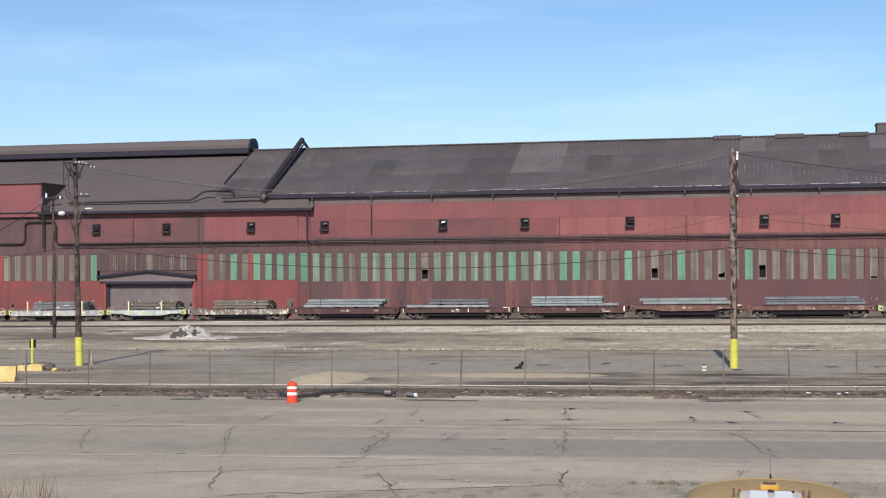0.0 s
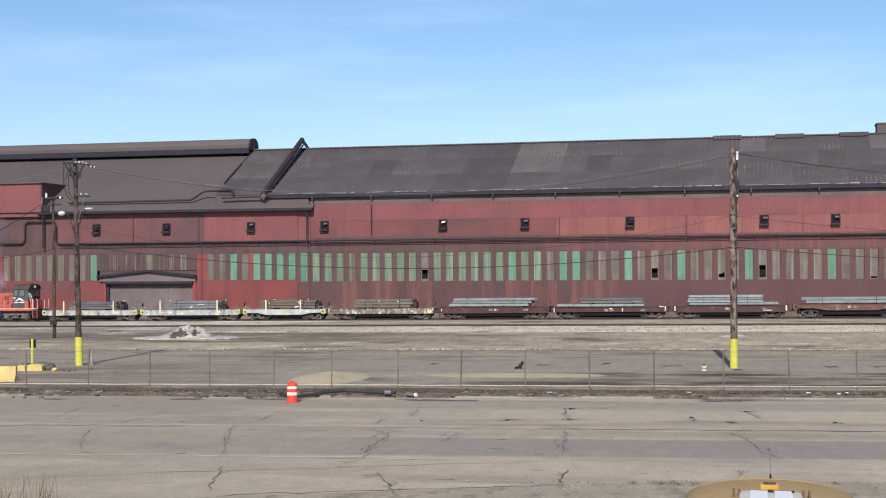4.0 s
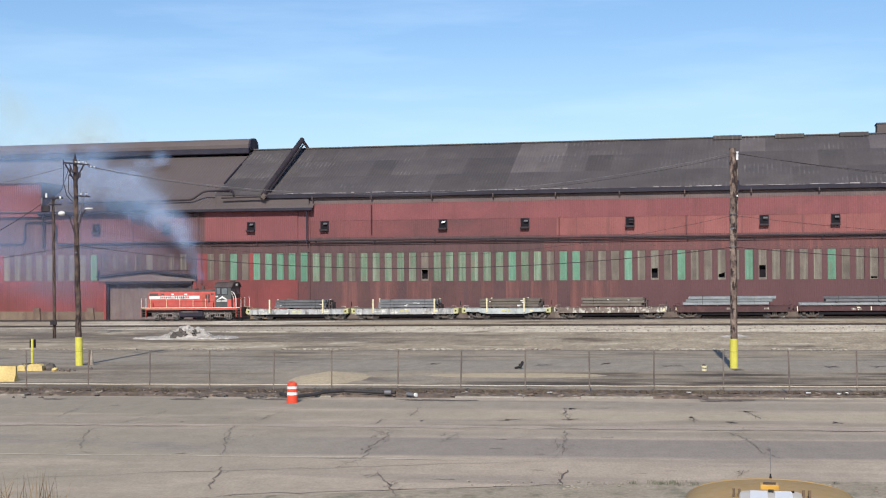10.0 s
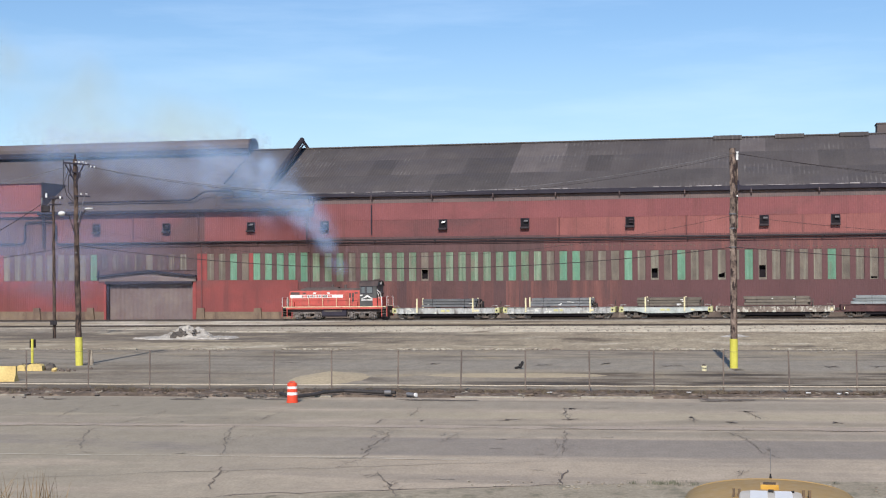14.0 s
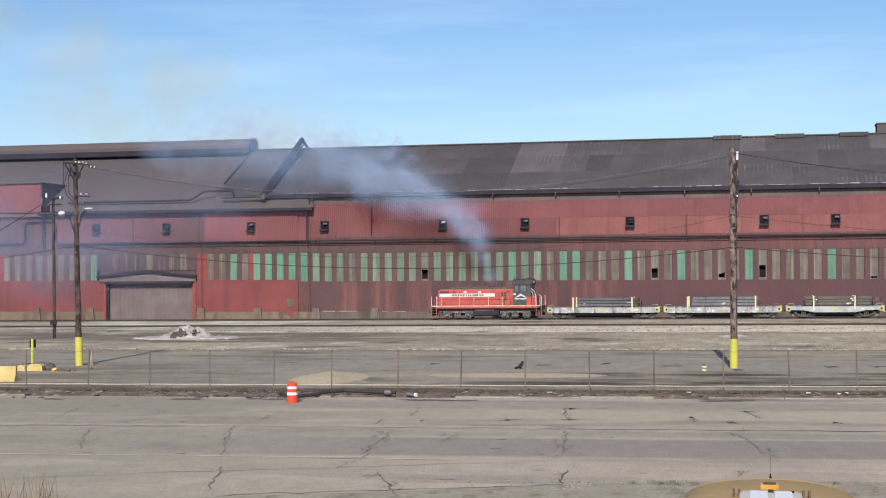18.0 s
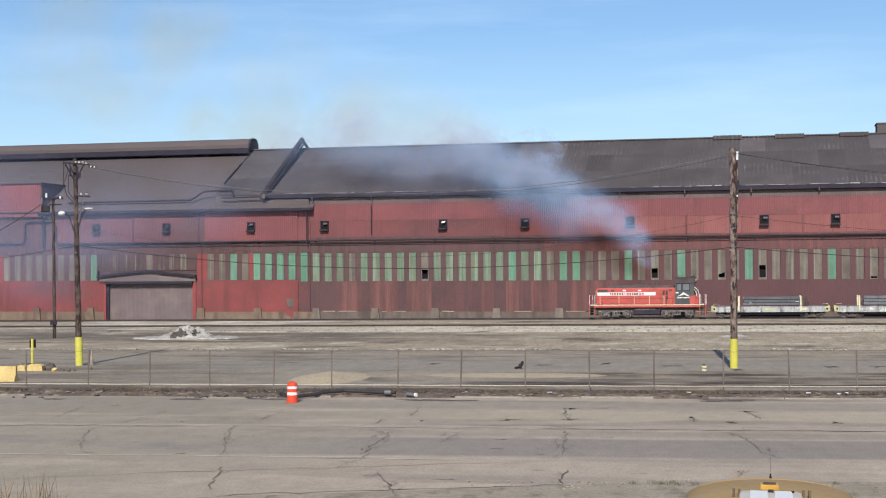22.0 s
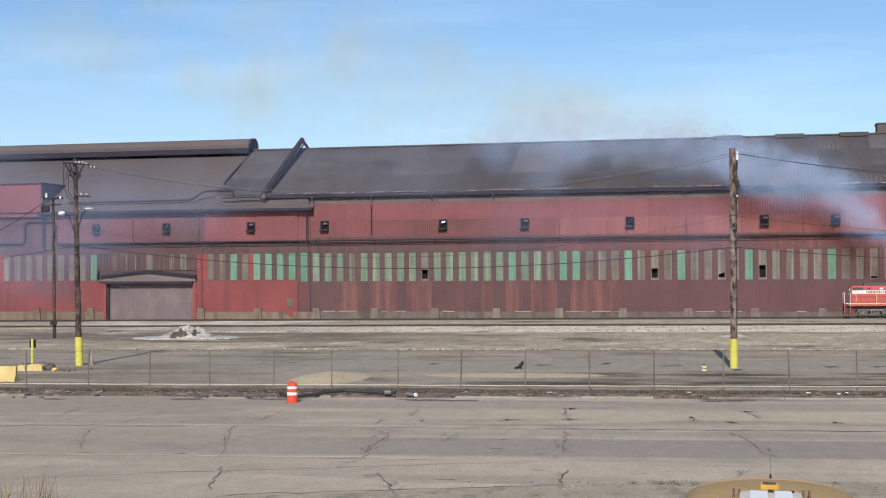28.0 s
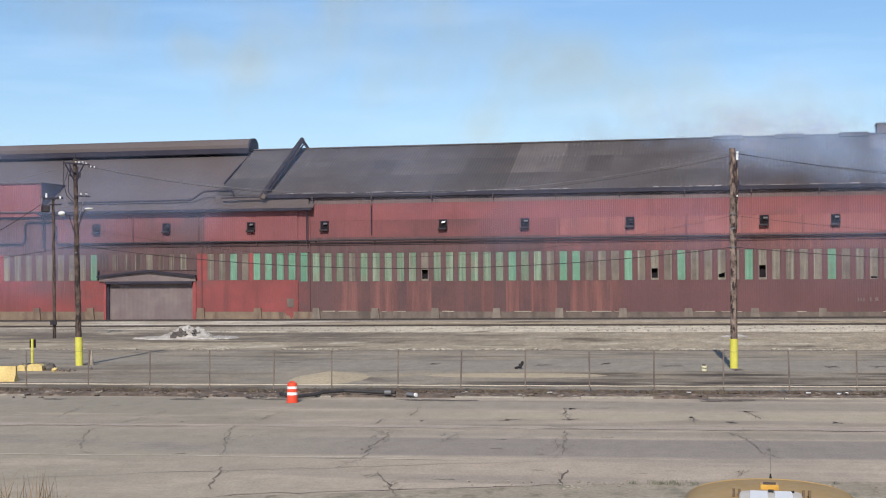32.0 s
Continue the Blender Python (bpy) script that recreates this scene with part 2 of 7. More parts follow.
M_MID = mat("dark_red_siding_paint", rgb(98, 73, 73), rgb(89, 69, 69), 0.3, 0.8, streak=rgb(80, 60, 60), streak_scale=STK, streak_range=(0.5, 0.75), rand=0.05, turn=T)
M_PINK = mat("faded_pink_siding_paint", rgb(131, 79, 80), rgb(121, 73, 75), 0.2, 0.75, patch=rgb(112, 74, 74), patch_scale=(0.1, 0.02, 0.32), patch_range=(0.52, 0.7), streak=rgb(110, 68, 68), streak_scale=(0.7, 0.02, 0.08), streak_range=(0.55, 0.8),
             rand=0.04, turn=T)
M_ORANGE = mat("sun_bleached_red_siding", rgb(142, 89, 85), rgb(132, 82, 79), 0.3, 0.75, streak=rgb(112, 73, 71), streak_scale=(1.9, 0.02, 0.03), streak_range=(0.58, 0.70),
               rand=0.08, turn=T)
# soot over the doorway, and the shade painted on the dormer's side
M_SOOT_SHADE = mat("sooty_and_shaded_siding", rgb(94, 72, 72), rgb(84, 68, 69), 0.3, 0.85, streak=rgb(106, 72, 71), streak_scale=STK, streak_range=(0.58, 0.78), rand=0.06, turn=T)
M_FASCIA = mat("grey_fascia", rgb(112, 96, 94), rgb(96, 84, 84), 0.3, 0.8, turn=T)
M_GUTTER = mat("dark_gutter", rgb(50, 46, 58), rgb(40, 37, 47), 0.6, 0.7)
M_PIPE = mat("dark_pipe", rgb(58, 48, 52), rgb(44, 40, 44), 0.8, 0.65)
M_CONC = mat("weathered_concrete", rgb(112, 100, 92), rgb(94, 84, 78), 0.5, 0.9, streak=rgb(82, 72, 68), streak_scale=(0.9, 0.02, 0.2), turn=T, rand=0.06)
M_PIER = mat("pale_concrete", rgb(128, 117, 107), rgb(110, 100, 92), 0.8, 0.9, streak=rgb(98, 86, 80), streak_scale=(1.2, 0.02, 0.3), turn=T, rand=0.1)
M_CONC_TAN = mat("tan_concrete", rgb(128, 111, 94), rgb(110, 95, 83), 0.6, 0.9, streak=rgb(94, 78, 70), streak_scale=(0.9, 0.02, 0.2), turn=T)
M_GREEN = mat("green_fibreglass", rgb(104, 144, 120), rgb(94, 130, 108), 0.9, 0.5, bump=0.05, patch=rgb(112, 128, 108), patch_scale=(1.4, 0.02, 0.5), patch_range=(0.52, 0.68), streak=rgb(124, 158, 138), streak_scale=(2.2, 0.02, 0.1), rand=0.12, turn=T)
M_PALE = mat("pale_green_fibreglass", rgb(106, 126, 104), rgb(94, 112, 93), 0.9, 0.55, bump=0.05, patch=rgb(116, 116, 100), patch_scale=(1.4, 0.02, 0.6), patch_range=(0.48, 0.62), streak=rgb(138, 152, 132), streak_scale=(2.6, 0.02, 0.08), streak_range=(0.48, 0.68),
             rand=0.14, turn=T)
M_FADED = mat("weathered_fibreglass", rgb(116, 106, 96), rgb(101, 92, 84), 0.9, 0.6, bump=0.05, streak=rgb(142, 140, 124), streak_scale=(2.6, 0.02, 0.08), rand=0.14, turn=T)
M_DUSTY = mat("sooty_fibreglass", rgb(84, 68, 66), rgb(76, 64, 62), 0.6, 0.7, bump=0.05, streak=rgb(128, 122, 105), streak_scale=(3.2, 0.02, 0.05), streak_range=(0.5, 0.64), rand=0.14, turn=T)
def roof_tone(name, k):
    c = lambda a, b, d: rgb(a * k, b * k, d * k)
    return mat(name, c(97, 90, 88), c(87, 80, 79), 0.3, 0.8, fine_amount=0.14, streak=c(103, 97, 97), streak_scale=(2.8, 0.10, 0.22), streak_range=(0.6, 0.82), dash=(0.52, c(121, 115, 112), (0.08, 0.2, 0.4)),
               rand=0.07, patch=c(88, 82, 83), patch_scale=(0.14, 0.2, 0.4), patch_range=(0.5, 0.62), turn=T)


M_ROOF, M_ROOF_PALE, M_ROOF_DARK = roof_tone("weathered_roof_sheet", 0.94), roof_tone("pale_roof_sheet", 1.08), roof_tone("dark_roof_sheet", 0.86)
M_ROOF_L = mat("brown_roof_sheet", rgb(98, 88, 86), rgb(90, 81, 80), 0.08, 0.85, fine_amount=0.08, streak=rgb(94, 85, 84), streak_scale=(0.5, 0.03, 0.1), rand=0.02, turn=T)
M_FLASH = mat("torn_pale_flashing", rgb(156, 150, 150), rgb(118, 112, 114), 1.6, 0.7, rand=0.25, turn=T)
# black for shade in openings and under the cars, and for the sign's plate
M_DARK = mat("black_paint_and_shade", rgb(30, 24, 30), rgb(22, 20, 24), 0.5, 0.9)
M_DOOR = mat("grey_brown_door", rgb(116, 104, 103), rgb(108, 95, 96), 0.25, 0.8, streak=rgb(104, 88, 89), streak_scale=(0.3, 0.02, 0.3), patch=rgb(120, 108, 105), patch_scale=(0.2, 0.02, 0.3), turn=T)
M_METAL = mat("dull_grey_metal", rgb(130, 128, 130), rgb(100, 98, 100), 1.5, 0.55, metal=0.4)
M_WHITE = mat("white_paint", rgb(226, 224, 220), rgb(206, 204, 200), 1.0, 0.6, fine_amount=0.08)

M_ROAD = mat("worn_asphalt_road", rgb(182, 165, 145), rgb(171, 155, 136), 0.12, 0.95, fine=5, fine_amount=0.10, bump=0.3, streak=rgb(158, 144, 129), streak_scale=(0.08, 0.4, 1), streak_range=(0.5, 0.66),
             patch=rgb(184, 167, 147), patch_scale=(0.3, 0.35, 1), patch_range=(0.52, 0.66), turn=6.83, grain_scale=(1.6, 0.7, 1), grit=((13, 4, 1), 0.16),
             bands=((46.3, 2.4, rgb(134, 125, 117), 0.6), (49.7, 0.7, rgb(152, 141, 125), 0.8), (60.3, 1.8, rgb(150, 139, 123), 1.4), (56.2, 1.2, rgb(176, 162, 138), 1.0),
                    (63.0, 0.9, rgb(128, 118, 105), 0.8, -60, 60, 2, 0.5), (59.0, 5.5, rgb(150, 139, 122), 2.0, -60, -10, 6, 0.36), (44.0, 9.0, rgb(160, 148, 129), 3.0, -60, -10, 6, 0.36), (52.0, 3.0, rgb(150, 138, 120), 2.0, -60, 40, 6, 0.5)))
M_YARD = mat("dusty_yard_asphalt", rgb(160, 147, 129), rgb(145, 134, 118), 0.12, 0.95, fine=3, fine_amount=0.16, bump=0.3, streak=rgb(109, 98, 85), streak_scale=(0.1, 0.25, 1), streak_range=(0.57, 0.68),
             patch=rgb(166, 150, 124), patch_scale=(0.16, 0.2, 1), patch_range=(0.52, 0.66), turn=6.83, grain_scale=(1.3, 0.4, 1), grit=((9, 1.6, 1), 0.24),
             bands=((67.4, 1.0, rgb(86, 76, 68), 0.6), (86.0, 5.0, rgb(146, 137, 124), 3.0), (101.6, 0.9, rgb(113, 102, 90), 0.9), (75.0, 4.6, rgb(104, 91, 76), 2.5, -4, 60, 4, 0.38), (71.5, 1.6, rgb(70, 61, 53), 1.2, -8, 60, 4, 0.44),
                    (77.5, 1.6, rgb(74, 65, 57), 1.0, -2, 60, 4, 0.46), (69.0, 1.8, rgb(80, 70, 60), 1.4, -70, 0, 4, 0.44), (78.0, 9.0, rgb(122, 110, 95), 4.0, -70, -22, 5, 0.4), (94.0, 5.0, rgb(118, 107, 93), 3.0, -80, 60, 5, 0.48)))
M_DIRT = mat("packed_dirt", rgb(172, 157, 133), rgb(154, 139, 118), 0.1, 0.98, fine=2.2, fine_amount=0.26, bump=0.4, streak=rgb(105, 92, 78), streak_scale=(0.09, 0.16, 1), streak_range=(0.55, 0.66),
             patch=rgb(190, 177, 155), patch_scale=(0.16, 0.14, 1), patch_range=(0.56, 0.66), turn=T, grain_scale=(1.1, 0.25, 1), grit=((5, 0.8, 1), 0.3),
             bands=((120.0, 9.0, rgb(112, 101, 89), 5.0, -200, -26, 12, 0.36), (127.0, 4.0, rgb(100, 89, 77), 2.0, -60, 60, 8, 0.54), (149.0, 7.0, rgb(206, 196, 180), 3.0, -78, -50, 6, 0.42)))
M_BALLAST = mat("pale_ballast", rgb(210, 197, 174), rgb(190, 176, 155), 0.25, 0.95, fine=3, fine_amount=0.25, bump=0.6, streak=rgb(138, 124, 105), streak_scale=(0.3, 0.3, 1), streak_range=(0.57, 0.68), turn=T, grain_scale=(1.6, 0.4, 1), grit=((6, 1.2, 1), 0.25), bands=((133.0, 7.0, rgb(138, 127, 113), 2.0, -200, -46, 12, 0.36),))
M_BALLAST_G = mat("grey_ballast", rgb(160, 150, 138), rgb(136, 126, 115), 0.25, 0.95, fine=6, fine_amount=0.2, bump=0.6, turn=T, bands=((158.0, 4.5, rgb(204, 195, 180), 2.0, -78, -50, 6, 0.4),))
M_RAIL = mat("rusty_rail", rgb(76, 67, 62), rgb(62, 56, 53), 1.0, 0.7)
M_TIE = mat("creosoted_wood", rgb(88, 76, 68), rgb(68, 60, 54), 1.0, 0.9)
M_KERB = mat("kerb_concrete", rgb(170, 161, 145), rgb(144, 135, 122), 0.3, 0.9, streak=rgb(122, 108, 98), streak_scale=(0.5, 0.5, 1), streak_range=(0.5, 0.7))
M_CLOD = mat("dark_brown_clod", rgb(92, 79, 69), rgb(74, 65, 58), 1.4, 0.98, fine=8, fine_amount=0.4, bump=0.9)
M_VERGE = mat("weedy_dirt", rgb(120, 104, 90), rgb(90, 78, 68), 0.9, 0.98, fine=7, fine_amount=0.35, bump=0.9, patch=rgb(144, 126, 109), patch_scale=(1.6, 1.2, 1), patch_range=(0.54, 0.62), grain_scale=(4, 2, 1))
M_TAR = mat("crack_tar", rgb(118, 106, 97), rgb(100, 90, 83), 2.0, 0.9)
M_SEAM = mat("pale_seam", rgb(224, 214, 196), rgb(208, 198, 180), 0.5, 0.9)
M_BAND = mat("worn_joint_band", rgb(180, 163, 146), rgb(168, 152, 137), 0.4, 0.95, streak=rgb(150, 137, 124), streak_scale=(0.2, 1.0, 1))
M_SAND = mat("spilt_sand", rgb(184, 167, 138), rgb(172, 155, 129), 0.5, 0.98, fine=6)
M_STAIN = mat("oil_stain", rgb(92, 86, 82), rgb(78, 74, 72), 0.6, 0.9)
M_WOOD = mat("weathered_pole_wood", rgb(146, 128, 116), rgb(92, 77, 70), 2.6, 0.9, streak=rgb(54, 43, 42), streak_scale=(5, 5, 1.8), streak_range=(0.5, 0.57), fine=9, fine_amount=0.35)
M_WOOD_D = mat("dark_pole_wood", rgb(106, 88, 78), rgb(62, 51, 48), 2.2, 0.9, streak=rgb(44, 37, 35), streak_scale=(6, 6, 1.4), streak_range=(0.5, 0.6), fine=9, fine_amount=0.3)
M_YELLOW = mat("yellow_pole_paint", rgb(206, 198, 88), rgb(192, 184, 78), 1.0, 0.7, fine_amount=0.12)
M_YEL_OLD = mat("faded_yellow_concrete", rgb(214, 190, 128), rgb(196, 170, 112), 0.8, 0.9)
M_WIRE = mat("black_cable", rgb(52, 46, 48), None, 1.0, 0.8)
M_POST = mat("galvanised_post", rgb(132, 118, 108), rgb(104, 92, 86), 1.0, 0.7, metal=0.2)
M_BOTRAIL = mat("pale_fence_rail", rgb(196, 184, 164), rgb(178, 164, 146), 0.5, 0.8)
M_DRUM = mat("orange_plastic", rgb(228, 80, 52), rgb(210, 70, 46), 2.0, 0.5, fine_amount=0.06)
M_REFL = mat("white_reflective_band", rgb(236, 232, 228), None, 1.0, 0.4, fine_amount=0.05)
M_HOSE = mat("black_plastic_pipe", rgb(62, 58, 58), rgb(48, 46, 46), 2.0, 0.6)
M_HEAP = mat("crushed_stone", rgb(190, 182, 172), rgb(150, 143, 135), 1.2, 0.98, fine=5, fine_amount=0.35, bump=1.0)
M_HEAP_D = mat("dark_grey_stone", rgb(104, 96, 90), rgb(84, 78, 74), 1.2, 0.98, fine=5, fine_amount=0.3, bump=1.0)
M_STRAW = mat("dry_grass", rgb(116, 104, 86), rgb(90, 80, 66), 2.0, 0.9)

M_LOCO = mat("orange_red_enamel", rgb(194, 90, 82), rgb(177, 80, 73), 0.8, 0.6, fine_amount=0.16, streak=rgb(146, 92, 82), streak_scale=(1.7, 1.0, 0.35), streak_range=(0.53, 0.72), patch=rgb(160, 78, 66), patch_scale=(0.9, 0.9, 1.6), patch_range=(0.54, 0.7), local=True)
M_LOCO_G = mat("dark_grey_enamel", rgb(84, 84, 83), rgb(70, 70, 70), 0.8, 0.55, fine_amount=0.1, local=True)
M_LOCO_B = mat("sooty_black_enamel", rgb(90, 77, 74), rgb(66, 58, 57), 0.8, 0.7, local=True)
M_UNDER = mat("grimy_running_gear", rgb(104, 96, 90), rgb(74, 68, 65), 1.5, 0.8, local=True)
M_WHEEL = mat("steel_wheel", rgb(164, 155, 147), rgb(124, 116, 110), 2.0, 0.6, metal=0.3, local=True)
M_GLASS = mat("dark_window_glass", rgb(112, 118, 120), rgb(92, 98, 102), 1.0, 0.15, bump=0.0, fine_amount=0.05)
M_CAR_G = mat("weathered_grey_car_paint", rgb(178, 179, 178), rgb(152, 152, 151), 0.7, 0.75, streak=rgb(108, 103, 100), streak_scale=(2.2, 1.2, 0.5), streak_range=(0.5, 0.66), patch=rgb(206, 204, 196), patch_scale=(1.2, 1.2, 3.0), patch_range=(0.54, 0.62), local=True)
M_CAR_BL = mat("pale_blue_grey_car_paint", rgb(190, 194, 190), rgb(160, 166, 164), 0.8, 0.75, streak=rgb(118, 112, 106), streak_scale=(1.2, 1.2, 0.4), streak_range=(0.54, 0.74), local=True)
M_CAR_O = mat("peeling_grey_car_paint", rgb(136, 124, 114), rgb(104, 92, 86), 1.2, 0.85, streak=rgb(192, 187, 176), streak_scale=(2.6, 1.6, 1.0), streak_range=(0.52, 0.6), local=True)
M_CAR_B = mat("brown_car_paint", rgb(86, 60, 60), rgb(74, 54, 55), 0.7, 0.8, streak=rgb(108, 80, 76), streak_scale=(1.2, 1.2, 0.5), streak_range=(0.56, 0.76), local=True)
M_CAR_R = mat("rusty_brown_car_paint", rgb(120, 86, 78), rgb(94, 68, 64), 0.8, 0.85, streak=rgb(144, 122, 112), streak_scale=(1.2, 1.2, 0.5), streak_range=(0.56, 0.72), local=True)
M_CAR_Y = mat("yellow_green_end_paint", rgb(200, 196, 142), rgb(174, 170, 124), 1.5, 0.7, local=True)
M_STAKE = mat("cream_stake_paint", rgb(222, 213, 176), rgb(202, 191, 154), 1.5, 0.7, local=True)
M_STEEL = mat("galvanised_steel", rgb(142, 147, 148), rgb(122, 127, 128), 0.8, 0.6, metal=0.1, rand=0.26, local=True)
M_STEEL_D = mat("mill_scale_steel", rgb(116, 117, 119), rgb(96, 97, 100), 0.8, 0.7, metal=0.1, rand=0.26, local=True)
M_STEEL_O = mat("olive_brown_steel", rgb(118, 109, 99), rgb(98, 91, 84), 0.8, 0.8, rand=0.22, local=True)
M_BUS = mat("school_yellow_paint", rgb(188, 153, 98), rgb(176, 143, 90), 0.8, 0.62, fine_amount=0.04, bump=0.02)
M_AMBER = mat("amber_lens", rgb(200, 156, 74), rgb(184, 140, 62), 3.0, 0.3, fine_amount=0.05)
M_RUBBER = mat("black_rubber", rgb(44, 42, 42), rgb(34, 32, 32), 2.0, 0.7)

# ---------------------------------------------------------------- ground, yard, road
def sheet(xs, ys, height):
    g = G()
    n = len(ys)
    g.add([(x, y, height(x, y)) for x in xs for y in ys],
          [(i * n + j, (i + 1) * n + j, (i + 1) * n + j + 1, i * n + j + 1) for i in range(len(xs) - 1) for j in range(n - 1)])
    return g


far = [-2400, -900, -400, -220]
xs = far + [-150 + 6 * i for i in range(51)] + [-k for k in reversed(far)]
ys = [-420, -300, -230, -190] + [-168 + 6 * i for i in range(17)] + [-68 + 2.0 * i for i in range(40)] + [14, 40, 120, 400, 1000, 2600]
solid("ground", sheet(xs, ys, lambda s, d: yard_z(s, d) - 0.05 + (0.05 * noise.noise(Vector((s * 0.1, d * 0.3, 0))) if -56 < d < -12 else 0)), M_DIRT, MB,
      "packed grey-brown dirt of the mill yard, dusty", "ground", kind="structure")
# pale crushed stone either side of the near track, grey stone under the train's track
solid("ballast_strip", sheet([-150 + 5 * i for i in range(61)], [-36.5, -35, -33, -30, -27, -25.6], lambda s, d: yard_z(s, d) + 0.03 + 0.05 * noise.noise(Vector((s * 0.2, d, 5))) - (0.13 if d in (-36.5,) else 0)),
      M_BALLAST, MB, "strip of pale crushed stone beside the near track", "ground", kind="structure")


def ballast_bed(d, material, label, w=2.2):
    g = G()
    rings = []
    for i in range(91):
        s = -180 + 4 * i
        z = rail_z(max(-150, min(150, s))) - 0.17
        j = 0.06 * noise.noise(Vector((s * 0.3, d, 0)))
        rings.append([(s, d - w - 1.0 + j, z - 0.35), (s, d - w + j, z), (s, d + w + j, z), (s, d + w + 1 + j, z - 0.35)])
    g.rings(rings, close=False, caps=False)
    return solid("track_bed", g, material, MB, label, "track bed", kind="structure")


ballast_bed(-6.0, M_BALLAST_G, "grey stone track bed along the mill wall", 2.4)
ballast_bed(-23.6, M_BALLAST, "dirty pale stone bed of the near track", 1.7)


def railway(d, label, drop=0.0):
    t = thing("railway_track", MB, label, "railway track", kind="structure")
    for y in (-0.72, 0.72):
        g = G()
        prof = [(-0.07, -0.17), (0.07, -0.17), (0.07, -0.15), (0.012, -0.12), (0.012, -0.04), (0.036, -0.03), (0.036, 0), (-0.036, 0), (-0.036, -0.03), (-0.012, -0.04), (-0.012, -0.12), (-0.07, -0.15)]
        g.rings([[(s, d + y + p, rail_z(s) + q - drop) for p, q in prof] for s in (-160, -80, 0, 80, 160)])
        part("rail", g, M_RAIL, t)
    g = G()
    for i in range(420):
        s = -120 + 0.56 * i
        g.box(s, s + 0.22, d - 1.3, d + 1.3, rail_z(s) - 0.26 - drop, rail_z(s) - 0.16 - drop)
    part("sleepers", g, M_TIE, t, kind="stuff")


railway(-6.0, "railway track along the mill, rusty rails on stone")
railway(-23.6, "near railway track, dark rails half buried in stone", 0.03)

# asphalt yard behind the fence, and the road in front
g = sheet([-90 + 3 * i for i in range(61)], [0.5 + 1.5 * j for j in range(25)],
          lambda x, y: 0.012 * noise.noise(Vector((x * 0.2, y * 0.2, 2))) - (0.06 if y > 36 else 0))
yard = solid("yard_pavement", g, M_YARD, MR, "dusty cracked asphalt of the fenced yard", "pavement", kind="structure")
road = thing("road", MR, "wide sun-bleached asphalt road with long cracks", "road", kind="structure")
g = sheet([-300, -150] + [-90 + 3 * i for i in range(61)] + [150, 300], [-35.6 + 1.0 * j for j in range(34)], lambda x, y: 0.01 * noise.noise(Vector((x * 0.1, y * 0.3, 7))))
part("carriageway", g, M_ROAD, road)


M_PATCH = mat("old_tar_patch", rgb(134, 123, 110), rgb(112, 102, 92), 1.5, 0.95)
M_CRACK = mat("old_crack", rgb(132, 120, 109), rgb(114, 104, 95), 2.0, 0.95)
M_STAIN2 = mat("faint_crack", rgb(148, 137, 124), rgb(134, 125, 114), 2.0, 0.95)


def ribbon(name, pts, w, material, z=0.016, parent=None, seed=0, level=False):
    """A flat strip that follows pts on the road, its width wandering."""
    rnd = random.Random(seed)
    left, right = [], []
    for i, (x, y) in enumerate(pts):
        a, b = pts[max(0, i - 1)], pts[min(len(pts) - 1, i + 1)]
        dx, dy = b[0] - a[0], b[1] - a[1]
        if level:
            dx, dy = 1.0, 0.0
        n = math.hypot(dx, dy) or 1
        k = w * rnd.uniform(0.35, 1.0) * (0.4 if i in (0, len(pts) - 1) else 1)
        left.append((x - dy / n * k, y + dx / n * k, z))
        right.append((x + dy / n * k, y - dx / n * k, z))
    m = len(pts)
    me = G().add(left + right, [(i, i + 1, m + i + 1, m + i) for i in range(m - 1)])
    return part(name, me, material, parent or road)


def crack(x0, y0, x1, y1, w=0.05, wander=0.5, seed=1, name="crack", material=None, z=0.016):
    rnd = random.Random(seed)
    n = max(6, int(math.hypot(x1 - x0, y1 - y0) / 0.3))
    pts, off = [], 0.0
    for i in range(n + 1):
        k = i / n
        off += rnd.uniform(-1, 1) * wander * 0.42
        off *= 0.9
        pts.append((x0 + (x1 - x0) * k + off, y0 + (y1 - y0) * k + rnd.uniform(-0.1, 0.1)))
    return ribbon(name, pts, w, material or M_TAR, z, seed=seed)


def jagged(pts, w, seed, name="crack", material=None, step=0.5):
    """A crack through the given bends, broken into short uneven steps."""
    rnd = random.Random(seed)
    fine_pts = []
    for (ax, ay), (bx, by) in zip(pts, pts[1:]):
        n = max(2, int(math.hypot(bx - ax, by - ay) / step))
        for i in range(n):
            k = i / n
            fine_pts.append((ax + (bx - ax) * k + rnd.uniform(-.08, .08), ay + (by - ay) * k + rnd.uniform(-.15, .15)))
    fine_pts.append(pts[-1])
    return ribbon(name, fine_pts, w, material or M_TAR, 0.016, seed=seed)


